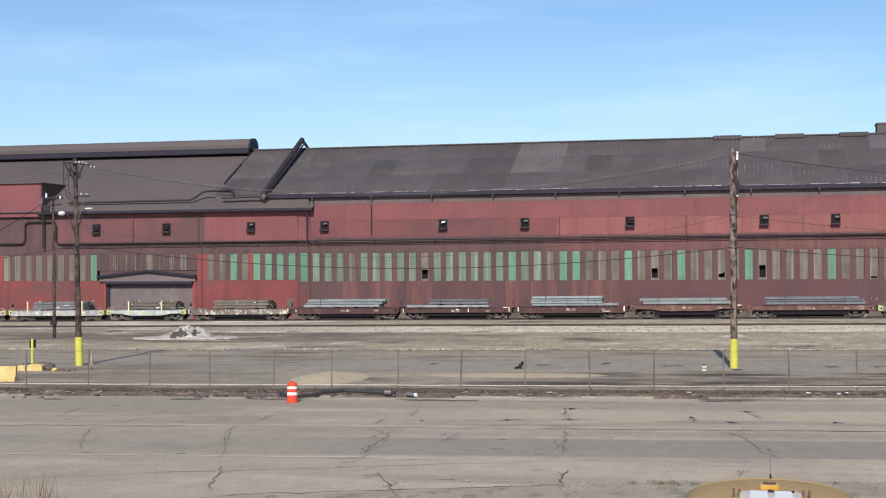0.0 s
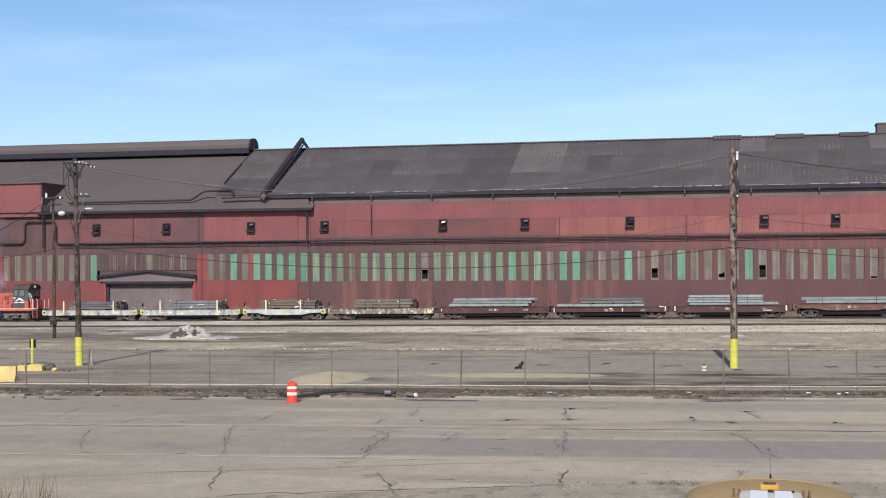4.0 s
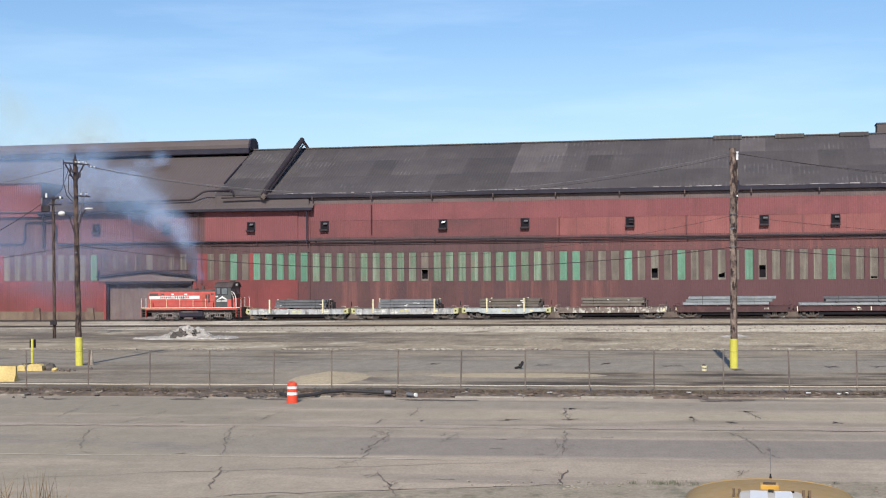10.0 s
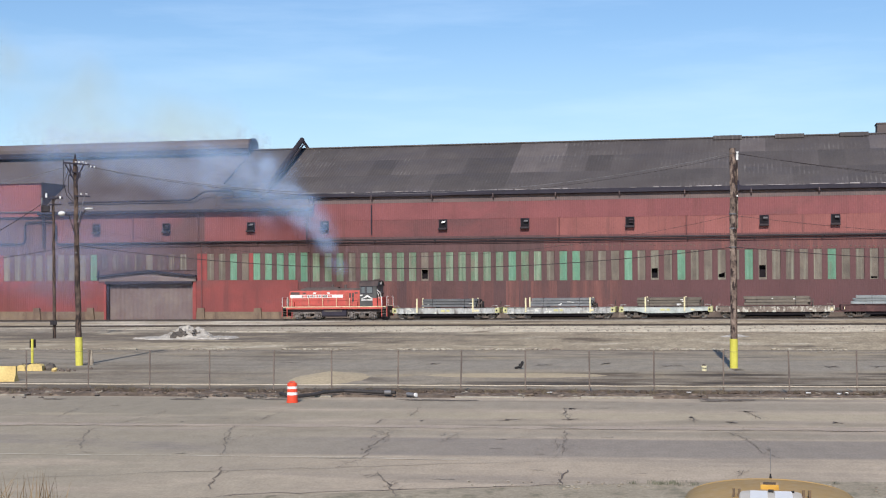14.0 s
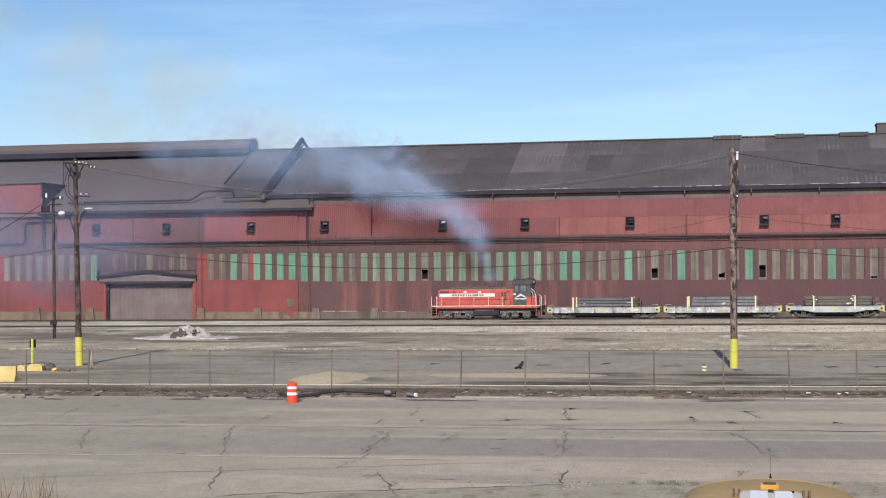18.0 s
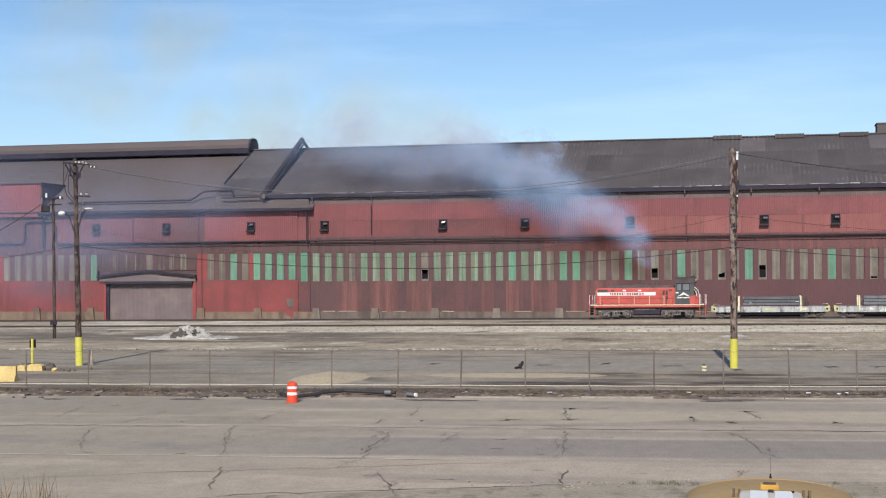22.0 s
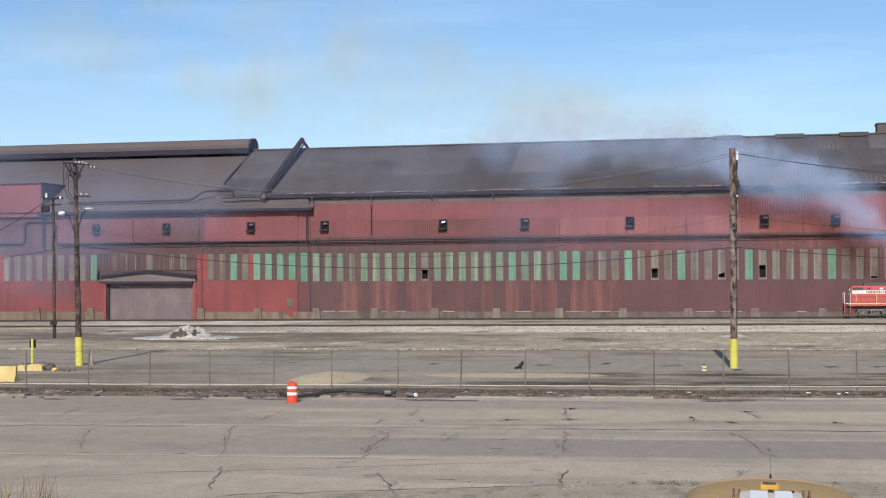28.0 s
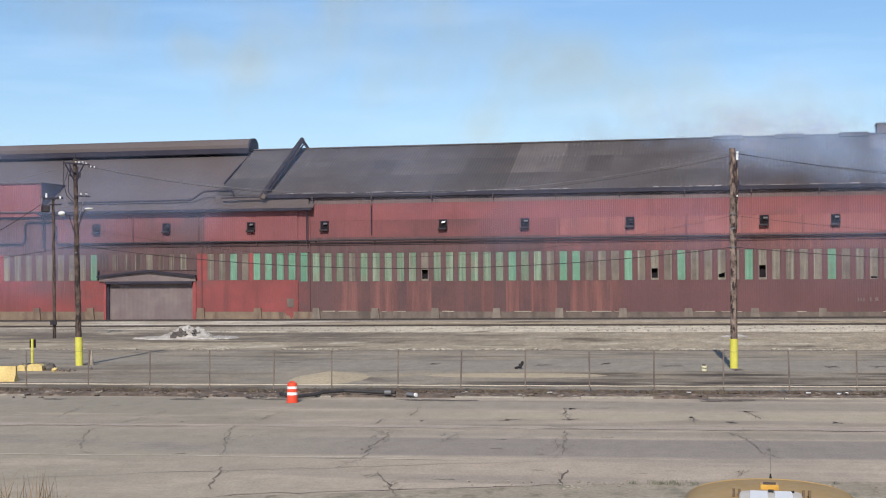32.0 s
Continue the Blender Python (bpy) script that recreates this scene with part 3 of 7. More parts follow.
# cracks across the lanes, each a chain of bends
CRACKS = (
    ((-11.0, -13.8), (-10.7, -11.0), (-10.6, -8.0)), ((-14.4, -11.9), (-15.0, -7.5)), ((-5.85, -12.85), (-5.7, -9.1)), ((-1.1, -13.55), (-0.95, -11.9)), ((-0.05, -11.0), (-0.2, -6.9)),
    ((-9.6, -21.7), (-10.9, -17.9), (-11.4, -15.7)), ((-4.35, -23.2), (-5.15, -19.9), (-5.9, -16.7), (-6.3, -14.3)), ((-2.85, -29.7), (-3.2, -28.1), (-3.7, -25.4)),
    ((1.1, -27.2), (1.2, -26.4)), ((2.35, -30.4), (2.0, -28.9), (1.15, -26.1)), ((0.25, -23.7), (-0.05, -20.3), (0.1, -17.1), (-0.95, -15.4)), ((6.0, -7.0), (6.25, -12.1)),
    ((6.27, -15.0), (6.36, -18.3), (6.4, -22.0)), ((6.6, -28.1), (6.45, -27.3), (6.65, -25.3)), ((11.05, -10.4), (11.1, -12.4)), ((13.4, -8.0), (13.7, -11.0)),
    ((11.9, -15.5), (12.4, -16.6), (12.7, -19.4), (12.7, -21.7)), ((11.4, -26.5), (11.75, -24.9)), ((-19.6, -9.6), (-17.4, -8.6)), ((2.2, -19.0), (2.5, -16.6)), ((19.4, -8.0), (21.0, -12.6)))
WIDTHS = (.018, .016, .018, .02, .018, .022, .024, .034, .03, .034, .028, .03, .026, .045, .03, .024, .022, .02, .015, .02, .022)
for k, (bends, w) in enumerate(zip(CRACKS, WIDTHS)):
    jagged(bends, w * 0.82, 20 + k, "crack", M_CRACK if k != 13 else M_TAR, step=0.3)
    for j in range(5):       # hairlines that part from it and die out
        q = random.Random(440 + 5 * k + j).uniform
        (ax, ay), (bx, by) = bends[j % (len(bends) - 1)], bends[j % (len(bends) - 1) + 1]
        u = q(0.0, 0.6)
        v = u + q(0.25, 0.5)
        jagged(((ax + (bx - ax) * u + q(-.1, .1), ay + (by - ay) * u), (ax + (bx - ax) * (u + v) / 2 + q(-.3, .3), ay + (by - ay) * (u + v) / 2), (ax + (bx - ax) * v + q(-.45, .45), ay + (by - ay) * v)),
               q(.006, .013), 640 + 5 * k + j, "fine_crack", M_CRACK if j % 2 else M_STAIN2, 0.3)
jagged(((-11.0, -29.0), (-9.3, -28.35), (-7.9, -27.7), (-5.65, -26.95), (-3.4, -26.1), (-0.8, -25.45), (2.9, -24.2), (6.0, -23.6)), 0.03, 61, "long_crack", M_STAIN2)
jagged(((-2.9, -31.1), (-1.4, -30.3), (0.75, -29.75), (3.4, -29.0), (5.2, -28.45), (6.7, -28.1)), 0.04, 62, "long_crack")
for k, (a, b, c, d, w) in enumerate(((3.5, -12.2, 4.5, -11.4, .12), (13.0, -8.1, 14.0, -8.3, .10), (10.9, -11.4, 11.3, -11.6, .12), (12.3, -12.0, 12.7, -12.5, .18), (16.3, -12.0, 16.6, -12.3, .16), (6.0, -11.6, 6.7, -11.4, .16), (5.9, -7.3, 6.8, -7.2, .10))):
    crack(a, b, c, d, w * 0.5, 0.05, 70 + k)
for k, (x, y, r) in enumerate(((-0.4, -16.6, 1.2), (0.0, -20.6, 0.9), (12.3, -16.6, 1.2), (6.2, -20.4, 1.2), (-10.6, -18.9, 1.0), (-5.3, -19.2, 0.9), (2.2, -16.3, 0.8), (12.9, -20.6, 0.8), (-0.2, -24.2, 0.6), (2.0, -28.6, 0.7))):
    rnd = random.Random(200 + k)                      # webs of fine cracks
    for j in range(14):
        a = rnd.uniform(0, 6.28)
        px, py = x + rnd.gauss(0, r * 0.35), y + rnd.gauss(0, r * 0.8)
        crack(px, py, px + math.cos(a) * r * 0.5, py + math.sin(a) * r * 1.1, rnd.uniform(.007, .013), 0.12, 300 + k * 20 + j, "fine_crack", M_CRACK if j % 3 == 0 else M_STAIN2)


def pothole(x, y, q, seed):
    """A star of short ragged breaks in the asphalt."""
    rnd = random.Random(seed)
    for j in range(5):
        a = rnd.uniform(0, 6.28)
        ln = q * rnd.uniform(0.6, 1.5)
        ribbon("pothole", [(x + rnd.uniform(-.06, .06) + math.cos(a) * ln * (i / 6 - .3), y + 2.2 * math.sin(a) * ln * (i / 6 - .3) + rnd.uniform(-.06, .06)) for i in range(7)], q * 0.2, M_TAR, 0.017, seed=seed * 9 + j)


for k, (x, y, q) in enumerate(((3.9, -11.9, .2), (6.25, -7.4, .26), (6.3, -11.6, .2), (11.05, -10.6, .22), (12.5, -12.2, .28), (13.4, -8.1, .28), (16.4, -12.1, .2), (19.6, -11.9, .24), (-8.7, -13.4, .12), (0.6, -12.4, .12))):
    pothole(x, y, q, 700 + k)
rnd = random.Random(66)
for k in range(34):      # short worn nicks and stains
    x, y = rnd.uniform(-24, 24), rnd.uniform(-30, -4)
    ribbon("nick", [(x + 0.1 * i * rnd.uniform(.5, 1.5), y + rnd.uniform(-.12, .12)) for i in range(6)], rnd.uniform(0.02, 0.06), M_STAIN2, 0.0165, seed=800 + k)


def long_line(y, w, material, name, x0=-60, x1=60, seed=0, breaks=0.0, z=0.02):
    rnd = random.Random(seed)
    x = x0
    while x < x1:
        ln = rnd.uniform(4, 9)
        if rnd.random() >= breaks:
            ribbon(name, [(x + ln * i / 8, y + 0.04 * math.sin(x + i)) for i in range(9)], w * rnd.uniform(0.8, 1.1), material, z, seed=seed + int(x))
        x += ln


long_line(-23.05, 0.05, M_SEAM, "lane_line", x0=-40, x1=-4, seed=3, breaks=0.25)
long_line(-23.3, 0.085, M_SEAM, "lane_line", x0=-1.5, x1=2, seed=8)
long_line(-14.35, 0.75, M_BAND, "joint_band", seed=5, z=0.013)
long_line(-13.8, 0.035, M_STAIN2, "joint_seam", seed=6, breaks=0.15)
long_line(-14.9, 0.05, M_STAIN2, "joint_seam", seed=7, breaks=0.4)
for k, (x, y, ln, w) in enumerate(((-11.5, -3.9, 1.5, .4), (0.0, -3.8, 3.6, .42), (13.1, -3.2, 2.4, .75), (-17.7, -4.2, 1.1, .3), (-7.7, -3.7, 1.9, .4))):
    rnd = random.Random(960 + k)
    for j in range(16):
        px, py, pl = x + rnd.uniform(-.55, .2) * ln, y + rnd.uniform(-.8, .8) * w, ln * rnd.uniform(.2, .5)
        ribbon("patch", [(px + pl * i / 9, py + rnd.uniform(-.06, .06)) for i in range(10)], w * rnd.uniform(.2, .45), M_PATCH if j % 3 else M_TAR, 0.0145 + 0.0003 * j, seed=90 + k * 16 + j, level=True)

for k, (x, y, ln) in enumerate(((3.9, 19.3, 2.0), (11.6, 18.6, 2.6), (20.9, 18.2, 1.6), (23.6, 18.4, 1.8), (15.2, 15.5, 1.2), (-3.0, 20.0, 1.4), (-12.5, 21.0, 3.0), (7.6, 20.5, 1.2), (28.0, 17.5, 2.0))):
    rnd = random.Random(900 + k)
    for j in range(3):
        ribbon("crack", [(x + 0.6 * ln * (i / 8 - .5) * rnd.uniform(.7, 1), y + (i / 8 - .5) * (1.6 - 1.4 * j) + rnd.uniform(-.3, .3)) for i in range(9)], 0.07, M_TAR, 0.03, parent=yard, seed=910 + k * 4 + j)

# kerb, weedy strip, fence
kerb = thing("kerb", MR, "low broken pale concrete kerb along the road", "kerb", kind="structure")
rnd = random.Random(4)
x = -75.0
while x < 75:
    ln = rnd.uniform(2.4, 3.4)
    if rnd.random() > (0.55 if x < 1 else 0.3 if x < 14 else 0.05):
        dz = rnd.uniform(-0.03, 0.02)
        part("kerb_stone", G().box(x, x + ln - 0.03, -2.55 + rnd.uniform(-.03, .03), -2.28, -0.1, 0.075 + dz, 0.02), M_KERB, kerb)
    x += ln
xs = [-90 + 0.5 * i for i in range(361)]
g = sheet(xs, [-2.4, -2.0, -1.6, -1.2, -0.8, -0.4, 0.0, 0.3, 0.8],
          lambda x, y: (-0.12 if y in (-2.4, 0.8) else 0.06 + 0.09 * noise.noise(Vector((x * 0.8, y * 1.5, 1))) + 0.05 * noise.noise(Vector((x * 3.1, y * 3, 4)))))
solid("verge", g, M_VERGE, MR, "strip of dead weeds, dirt and rubbish under the fence", "verge", kind="structure")

fence = thing("fence", MR, "tall chain-link fence with thin steel posts and a pale bottom rail", "fence")
post = G().tube([(0, 0, -0.2), (0, 0, 2.0)], 0.036, 8).ball((0, 0, 2.0), 0.045, 0.045, 0.035, 8, 4).mesh("post", M_POST)
POST_X = [-20.84 - 3.08 * k for k in range(9, 0, -1)] + [-20.84, -17.66, -14.53, -11.51, -8.32, -5.45, -2.22, 0.81, 3.89, 6.93, 9.94, 13.15, 16.17, 19.23] + [19.23 + 3.08 * k for k in range(1, 10)]
POST_LEAN = {-2.22: 0.6, 0.81: 1.6, 16.17: -1.4, -8.32: 1.2}
for i, x0 in enumerate(POST_X):
    k = random.Random(i).uniform
    part("post", post, M_POST, fence, at=pose(x0, k(-.03, .03), 0, k(-1, 1), POST_LEAN.get(x0, k(-.6, .6))))
    if i < len(POST_X) - 1:
        x1 = POST_X[i + 1]
        part("bottom_rail", G().tube([(x0, 0.0, 0.36), ((x0 + x1) / 2, 0, 0.35 + k(-.012, .008)), (x1, 0, 0.36)], 0.028, 6), M_BOTRAIL, fence)
        part("top_wire", G().tube([(x0, 0, 1.97), ((x0 + x1) / 2, 0, 1.95), (x1, 0, 1.97)], 0.006, 4), M_POST, fence)

# tufts, stones and rubbish on the strip
def tuft(n, h, r, seed):
    rnd = random.Random(seed)
    g = G()
    for _ in range(n):
        a, q = rnd.uniform(0, 6.28), rnd.uniform(0, r)
        x, y = math.cos(a) * q, math.sin(a) * q
        hh, lean, b = h * rnd.uniform(0.4, 1.0), rnd.uniform(0, 0.5), rnd.uniform(0, 6.28)
        tip = (x + math.cos(b) * lean * hh, y + math.sin(b) * lean * hh, hh)
        w = 0.006 + 0.008 * h
        g.add([(x - w, y, 0), (x + w, y, 0), (x + math.cos(b) * lean * hh * .4 + w * .7, y, hh * .55), (x + math.cos(b) * lean * hh * .4 - w * .7, y, hh * .55), tip],
              [(0, 1, 2, 3), (3, 2, 4)])
    return g


dead = [tuft(26, 0.32, 0.22, k).mesh("weed_tuft", M_STRAW, 0) for k in range(4)]
weeds = thing("weed_tufts", MR, "dead straw-coloured weed tufts along the fence", "weeds", kind="stuff")
rnd = random.Random(9)
for i in range(110):
    part("tuft", dead[i % 4], M_STRAW, weeds, at=pose(rnd.uniform(-26, 27), rnd.gauss(-0.7, 0.6), 0.03, 0, 0, rnd.uniform(0, 360)), kind="stuff")
# lumps added to draw the dark line under the rail
g = G()
for i in range(420):
    q, a = rnd.uniform(0.5, 1.2), rnd.uniform(-27, 28)
    g.ball((a, -0.2 + rnd.gauss(0, 0.12) - (0.3 if i % 4 == 0 else 0), 0.08), 0.2 * q, 0.1 * q, 0.1 * q, 7, 4, 0.8, i * 1.3)
solid("turf_clods", g, M_CLOD, MR, "dark lumps along the line under the fence rail", "turf", kind="stuff")
stone_meshes = [G().ball((0, 0, 0.025), 0.15, 0.13, 0.055, 7, 5, 0.9, k * 3.7).mesh("rubble_stone", m, 20) for k, m in enumerate((M_CONC, M_KERB, M_VERGE, M_VERGE))]
dark_stone = G().ball((0, 0, 0.04), 0.17, 0.15, 0.07, 7, 5, 0.9, 9).mesh("rubble_stone", M_HEAP_D, 20)
for i in range(230):
    k = rnd.uniform(0.2, 1.0)
    ob = new("rubble_stone", stone_meshes[i % 4])
    ob.matrix_basis = MR @ pose(rnd.uniform(-24, 25), rnd.choice((-2.0, -1.6, -1.0, -0.6)) + rnd.uniform(-.3, .3), 0.04, 0, 0, rnd.uniform(0, 360)) @ Matrix.Diagonal((k, k, k, 1))
    tagged(ob, "broken lump of pale concrete lying on the weedy strip", "rubble", "rubble on the verge")

for i in range(40):
    k = rnd.uniform(0.25, 0.95)
    ob = new("rubble_stone", dark_stone if i % 4 else stone_meshes[0])
    ob.matrix_basis = MR @ pose(rnd.gauss(-8.3, 0.8) if i % 3 else rnd.gauss(-10.9, 0.5), rnd.uniform(-3.4, -2.0), 0.03, 0, 0, rnd.uniform(0, 360)) @ Matrix.Diagonal((k, k, k, 1))
    tagged(ob, "dark lump of broken asphalt heaped by the kerb", "rubble", "rubble on the verge")
for i in range(7):
    ob = solid("paper_scrap", G().box(-0.11, 0.1, -0.07, 0.07, 0, 0.035, 0.014), M_KERB if i % 3 == 1 else M_WHITE, MR @ pose((16.9, 17.3, 18.2, 18.6, 19.0, 5.1, 11.5)[i], -0.9 - 0.2 * (i % 3), 0.13, 8, 12 * (i % 2), 30 * i),
               "white scrap of litter on the verge", "litter", "litter on the verge")

g = G()
for i in range(330):
    x = -38 + 0.24 * i + rnd.uniform(-.1, .1)
    if noise.noise(Vector((x * 0.25, 3, 1))) > -0.12:
        q = rnd.uniform(0.05, 0.16)
        g.ball((x, 35.2 + rnd.uniform(-.4, .4), q * 0.3), q * 1.5, q, q * 0.8, 6, 4, 0.4, i)
edge = solid("edge_stones", g, M_KERB, MR, "broken row of pale stones along the asphalt's edge", "stones", kind="stuff")
g = G()
for i in range(700):
    q = rnd.uniform(0.02, 0.065)
    g.ball((rnd.uniform(-60, 60), rnd.uniform(-37, -25.6), q * 0.3 + 0.06), q * 1.6, q, q * 0.8, 6, 4, 0.4, i)
g.v = [(x, y, z + yard_z(x, y)) for x, y, z in g.v]
solid("loose_stones", g, M_BALLAST_G, MB, "loose stones scattered beside the near track", "stones", kind="stuff")
for x, y in ((-19.9, -3.65), (-19.3, -3.75), (-18.5, -3.6)):
    t = thing("rubber_scrap", MR @ pose(x, y, 0.01, 0, 0, 30 * x), "small black scrap lying at the road's edge", "scrap", "scraps at the kerb")
    part("scrap", G().ball((0, 0, 0.02), 0.08, 0.06, 0.05, 7, 4, 0.8, x), M_HEAP_D, t)
    part("shred", G().box(0.05, 0.22, -0.03, 0.03, 0, 0.025, 0.01), M_HEAP_D, t)

# ---------------------------------------------------------------- the mill
mill = thing("mill_building", MB, "long rusty-red corrugated steel mill with a dark pitched roof", "building", kind="structure")
PW = 1.532
S0 = -16.05
RIDGE_D, RIDGE_Z = 13.7, 22.2
WIN = {}
for i, ch in enumerate("ppgfpPppph" + "PPppppGppf" + "GGfffGfkfG" + "ffmfGnffff" + "GffofffffG" + "fffpfffGfff"):
    WIN[i] = ch
for i, ch in zip(range(-1, -35, -1), "GGGGGfGff" + "dfddfdddd" + "Gfffffffffffffff"):
    WIN[i] = ch
PANE_MAT = {"G": M_GREEN, "g": M_PALE, "p": M_PALE, "P": M_PALE, "f": M_FADED, "d": M_DUSTY, "h": M_FADED, "k": M_FADED, "m": M_FADED, "n": M_FADED, "o": M_FADED}
HOLE = {"h": 1.35, "k": 1.35, "m": 0.85, "n": 1.65, "o": 0.3}


def corrugated(w, z0, z1, m, name):
    return G().ribbed(-w / 2, w / 2, 0, z0, z1, 0.255, 0.015).mesh(name, m)


cache = {}


def siding(name, s, d, w, z0, z1, m):
    key = (name, round(w, 3), z0, z1, m.name)
    if key not in cache:
        cache[key] = corrugated(w, z0, z1, m, name)
    part(name, cache[key], m, mill, at=pose(s, d, 0))


pane_cache = {}


def window(s, d, z0, z1, ch, w=0.93):
    hole = HOLE.get(ch, 0)
    key = (ch, z0, z1)
    if key not in pane_cache:
        fr = G()
        for a, b, c, e in ((-w / 2 - .03, -w / 2 + .02, z0, z1), (w / 2 - .02, w / 2 + .03, z0, z1), (-w / 2, w / 2, z0 - .05, z0 + .02), (-w / 2, w / 2, z1 - .02, z1 + .04)):
            fr.box(a, b, 0.0, 0.07, c, e)
        pg = G().ribbed(-w / 2 + .02, w / 2 - .02, 0.05, z0 + .02 + hole, z1 - .02, 0.15, 0.02, 0.012)
        if hole:   # a torn strip left beside the gap
            pg.box(-w / 2 + .02, -w / 2 + .1, 0.05, 0.062, z0 + .02, z0 + .02 + hole)
            pg.box(w / 2 - .12, w / 2 - .02, 0.05, 0.062, z0 + .02, z0 + .02 + hole)
            pg.box(-w / 2 + .1, w / 2 - .12, 0.05, 0.062, z0 + .02, z0 + .26 if ch != "o" else z0 + .1)
            if ch == "m":      # a slanting tear
                pg.prism([(-w / 2 + .1, z0 + .02 + hole), (w / 2 - .1, z0 + .02 + hole), (-w / 2 + .1, z0 + hole - .22)], 0.05, 0.062, "y")
        pane_cache[key] = (fr.mesh("window", M_MID), pg.mesh("pane", PANE_MAT[ch]))
    fr, pg = pane_cache[key]
    wob = part("window", fr, None, mill, at=pose(s, d, 0))
    part("pane", pg, None, wob, {"G": "bright green fibreglass pane", "f": "grimy grey-brown pane", "d": "sooty brown pane"}.get(ch, "pale streaked green pane" if not hole else "broken grimy pane with a dark hole"))


clip_mesh = G().box(-0.1, 0.1, -0.03, 0.0, -0.05, 0.05, 0.01).mesh("sheet_clip", M_CONC)
RUSTY, DARK_BAYS = (2, 3, 5, 6, 8, 9, 14, 16, 18, 19, 21, 22, 23, 24), (0, 1, 7, 12, 15, 17, 20)   # bays with rust runs, and sooty ones
for i in range(-33, 61):
    s = S0 + PW * i - (0.6 if i < -10 else 0.0)      # the bays past the doorway's broad pier stand further off
    ch = WIN.get(i, "f")
    left = i < 0
    d = (-0.22 if i != -1 else -0.1) if left else 0.0
    if left:
        bright = -10 <= i <= -2
        over_door = -19 < i < -9
        lo = M_RED_LOW if i != -1 else M_RED_WORN
        z0, z1 = (4.72, 8.05) if i != -1 else (4.5, 8.1)
        if not (-18.5 < i < -10.2):
            siding("lower_siding", s, d, PW, 0.78, z0 - .03, lo)
        else:
            siding("lintel_siding", s, d + 0.1, PW, 4.9, 6.02, M_SOOT_SHADE)
        body = M_RED if i in (-9, -10) else M_SOOT_SHADE if over_door else M_MID
        hi = M_PINK if i >= -9 else M_DULL if i >= -22 else M_MID
        if over_door and i not in (-10, -19):
            z0 = 6.02
        extra = 0.6 if i == -10 else 0.0
        if i == -10:
            siding("window_pier", s - 0.96, d, 1.42, 5.99, z1 + .02, M_SOOT_SHADE)
            siding("lintel_siding", s - 0.96, d + 0.1, 1.42, 4.9, 6.02, M_SOOT_SHADE)
            siding("window_pier", s + 0.1075, d, 0.715, z0 - .03, z1 + .02, body)
        else:
            siding("window_pier", s - PW / 2, d, PW - 0.93, z0 - .03, z1 + .02, body if i not in (-5, -27) else M_RED)
        siding("band_siding", s - extra / 2, d, PW + extra, z1, 9.5, M_MID if not over_door else M_SOOT_SHADE)
        siding("upper_siding", s - extra / 2, d, PW + extra, 9.5, 13.45, hi)
    else:
        z0, z1 = 4.5, 8.0
        siding("lower_siding", s, d, PW, 0.8, z0 - .03, M_RUSTED if i in RUSTY else M_SOOTED if i in DARK_BAYS else M_BROWN_S if i < 25 else M_MAROON)
        siding("window_pier", s - PW / 2, d, PW - 0.93, z0 - .03, z1 + .02, M_MID if i < 25 else M_MAROON)
        siding("band_siding", s, d, PW, z1, 9.9, M_MID if i < 19 else M_REDBAND)
        light = 20 <= i
        siding("upper_siding", s, d, PW, 9.9, 12.0, M_ORANGE if light else M_PINK_D)
        siding("top_siding", s, d - 0.03, PW, 11.95, 14.0, M_PINK)
        siding("fascia_siding", s, d - 0.06, PW, 14.0, 14.85, M_FASCIA)
    if i != -10:
        window(s, d, z0, z1, ch)
    if i > 18:
        for q in (-0.5, 0.0, 0.5):
            h = noise.noise(Vector((i * 1.7 + q, 2.0, 8.0)))
            if h > -0.25:
                part("sheet_clip", clip_mesh, None, mill, at=pose(s + q + h * 0.3, d - 0.03, 8.75 - 0.02 * (i - 18) + 0.2 * h))
siding("window_pier", S0 - 0.6 - PW * 33 - PW * 0.5, -0.22, 0.6, 4.6, 8.1, M_MID)

SL = S0 - PW / 2            # the step between the two parts of the wall
g = G().box(SL - 0.02, SL + 0.02, -0.14, 0.05, 0.3, 13.6)
part("corner_flashing", g, M_MID, mill)
part("wall_beyond", G().box(-160, S0 - 0.6 - PW * 33.6, -0.22, -0.02, -1.2, 13.5), M_MID, mill)
part("wall_beyond", G().box(S0 + PW * 60.5, 150, 0.0, 0.2, -0.4, 14.8), M_MAROON, mill)
part("end_wall", G().box(-160.3, -160, -0.5, 27.8, -1, 14).box(150, 150.3, 0.1, 27.8, -.3, 15), M_BROWN, mill)
part("back_wall", G().box(-160, 150, 27.6, 27.9, -1, 14.9), M_BROWN, mill)
# black floor and added sheet: the unlit interior's dark put in as colour
part("inner_floor", G().box(-159, 149, 0.3, 27.5, -1.0, -0.9), M_DARK, mill)
part("inner_lining", G().box(-160, 150, 0.75, 0.8, -1, 14.2), M_DARK, mill)
part("patch_sheet", G().box(-19.75, -18.86, -0.285, -0.24, 1.35, 2.4, 0.01), M_CONC, mill, "grey-green patch sheet low on the siding")
part("paint_run", G().prism([(-20.2, 0.76), (-18.88, 0.76), (-18.92, 0.2), (-19.2, -0.1), (-19.4, 0.25), (-19.75, 0.35), (-19.95, 0.6)], -0.302, -0.28, "y"), M_RED_LOW, mill, "spilt red paint on the base")
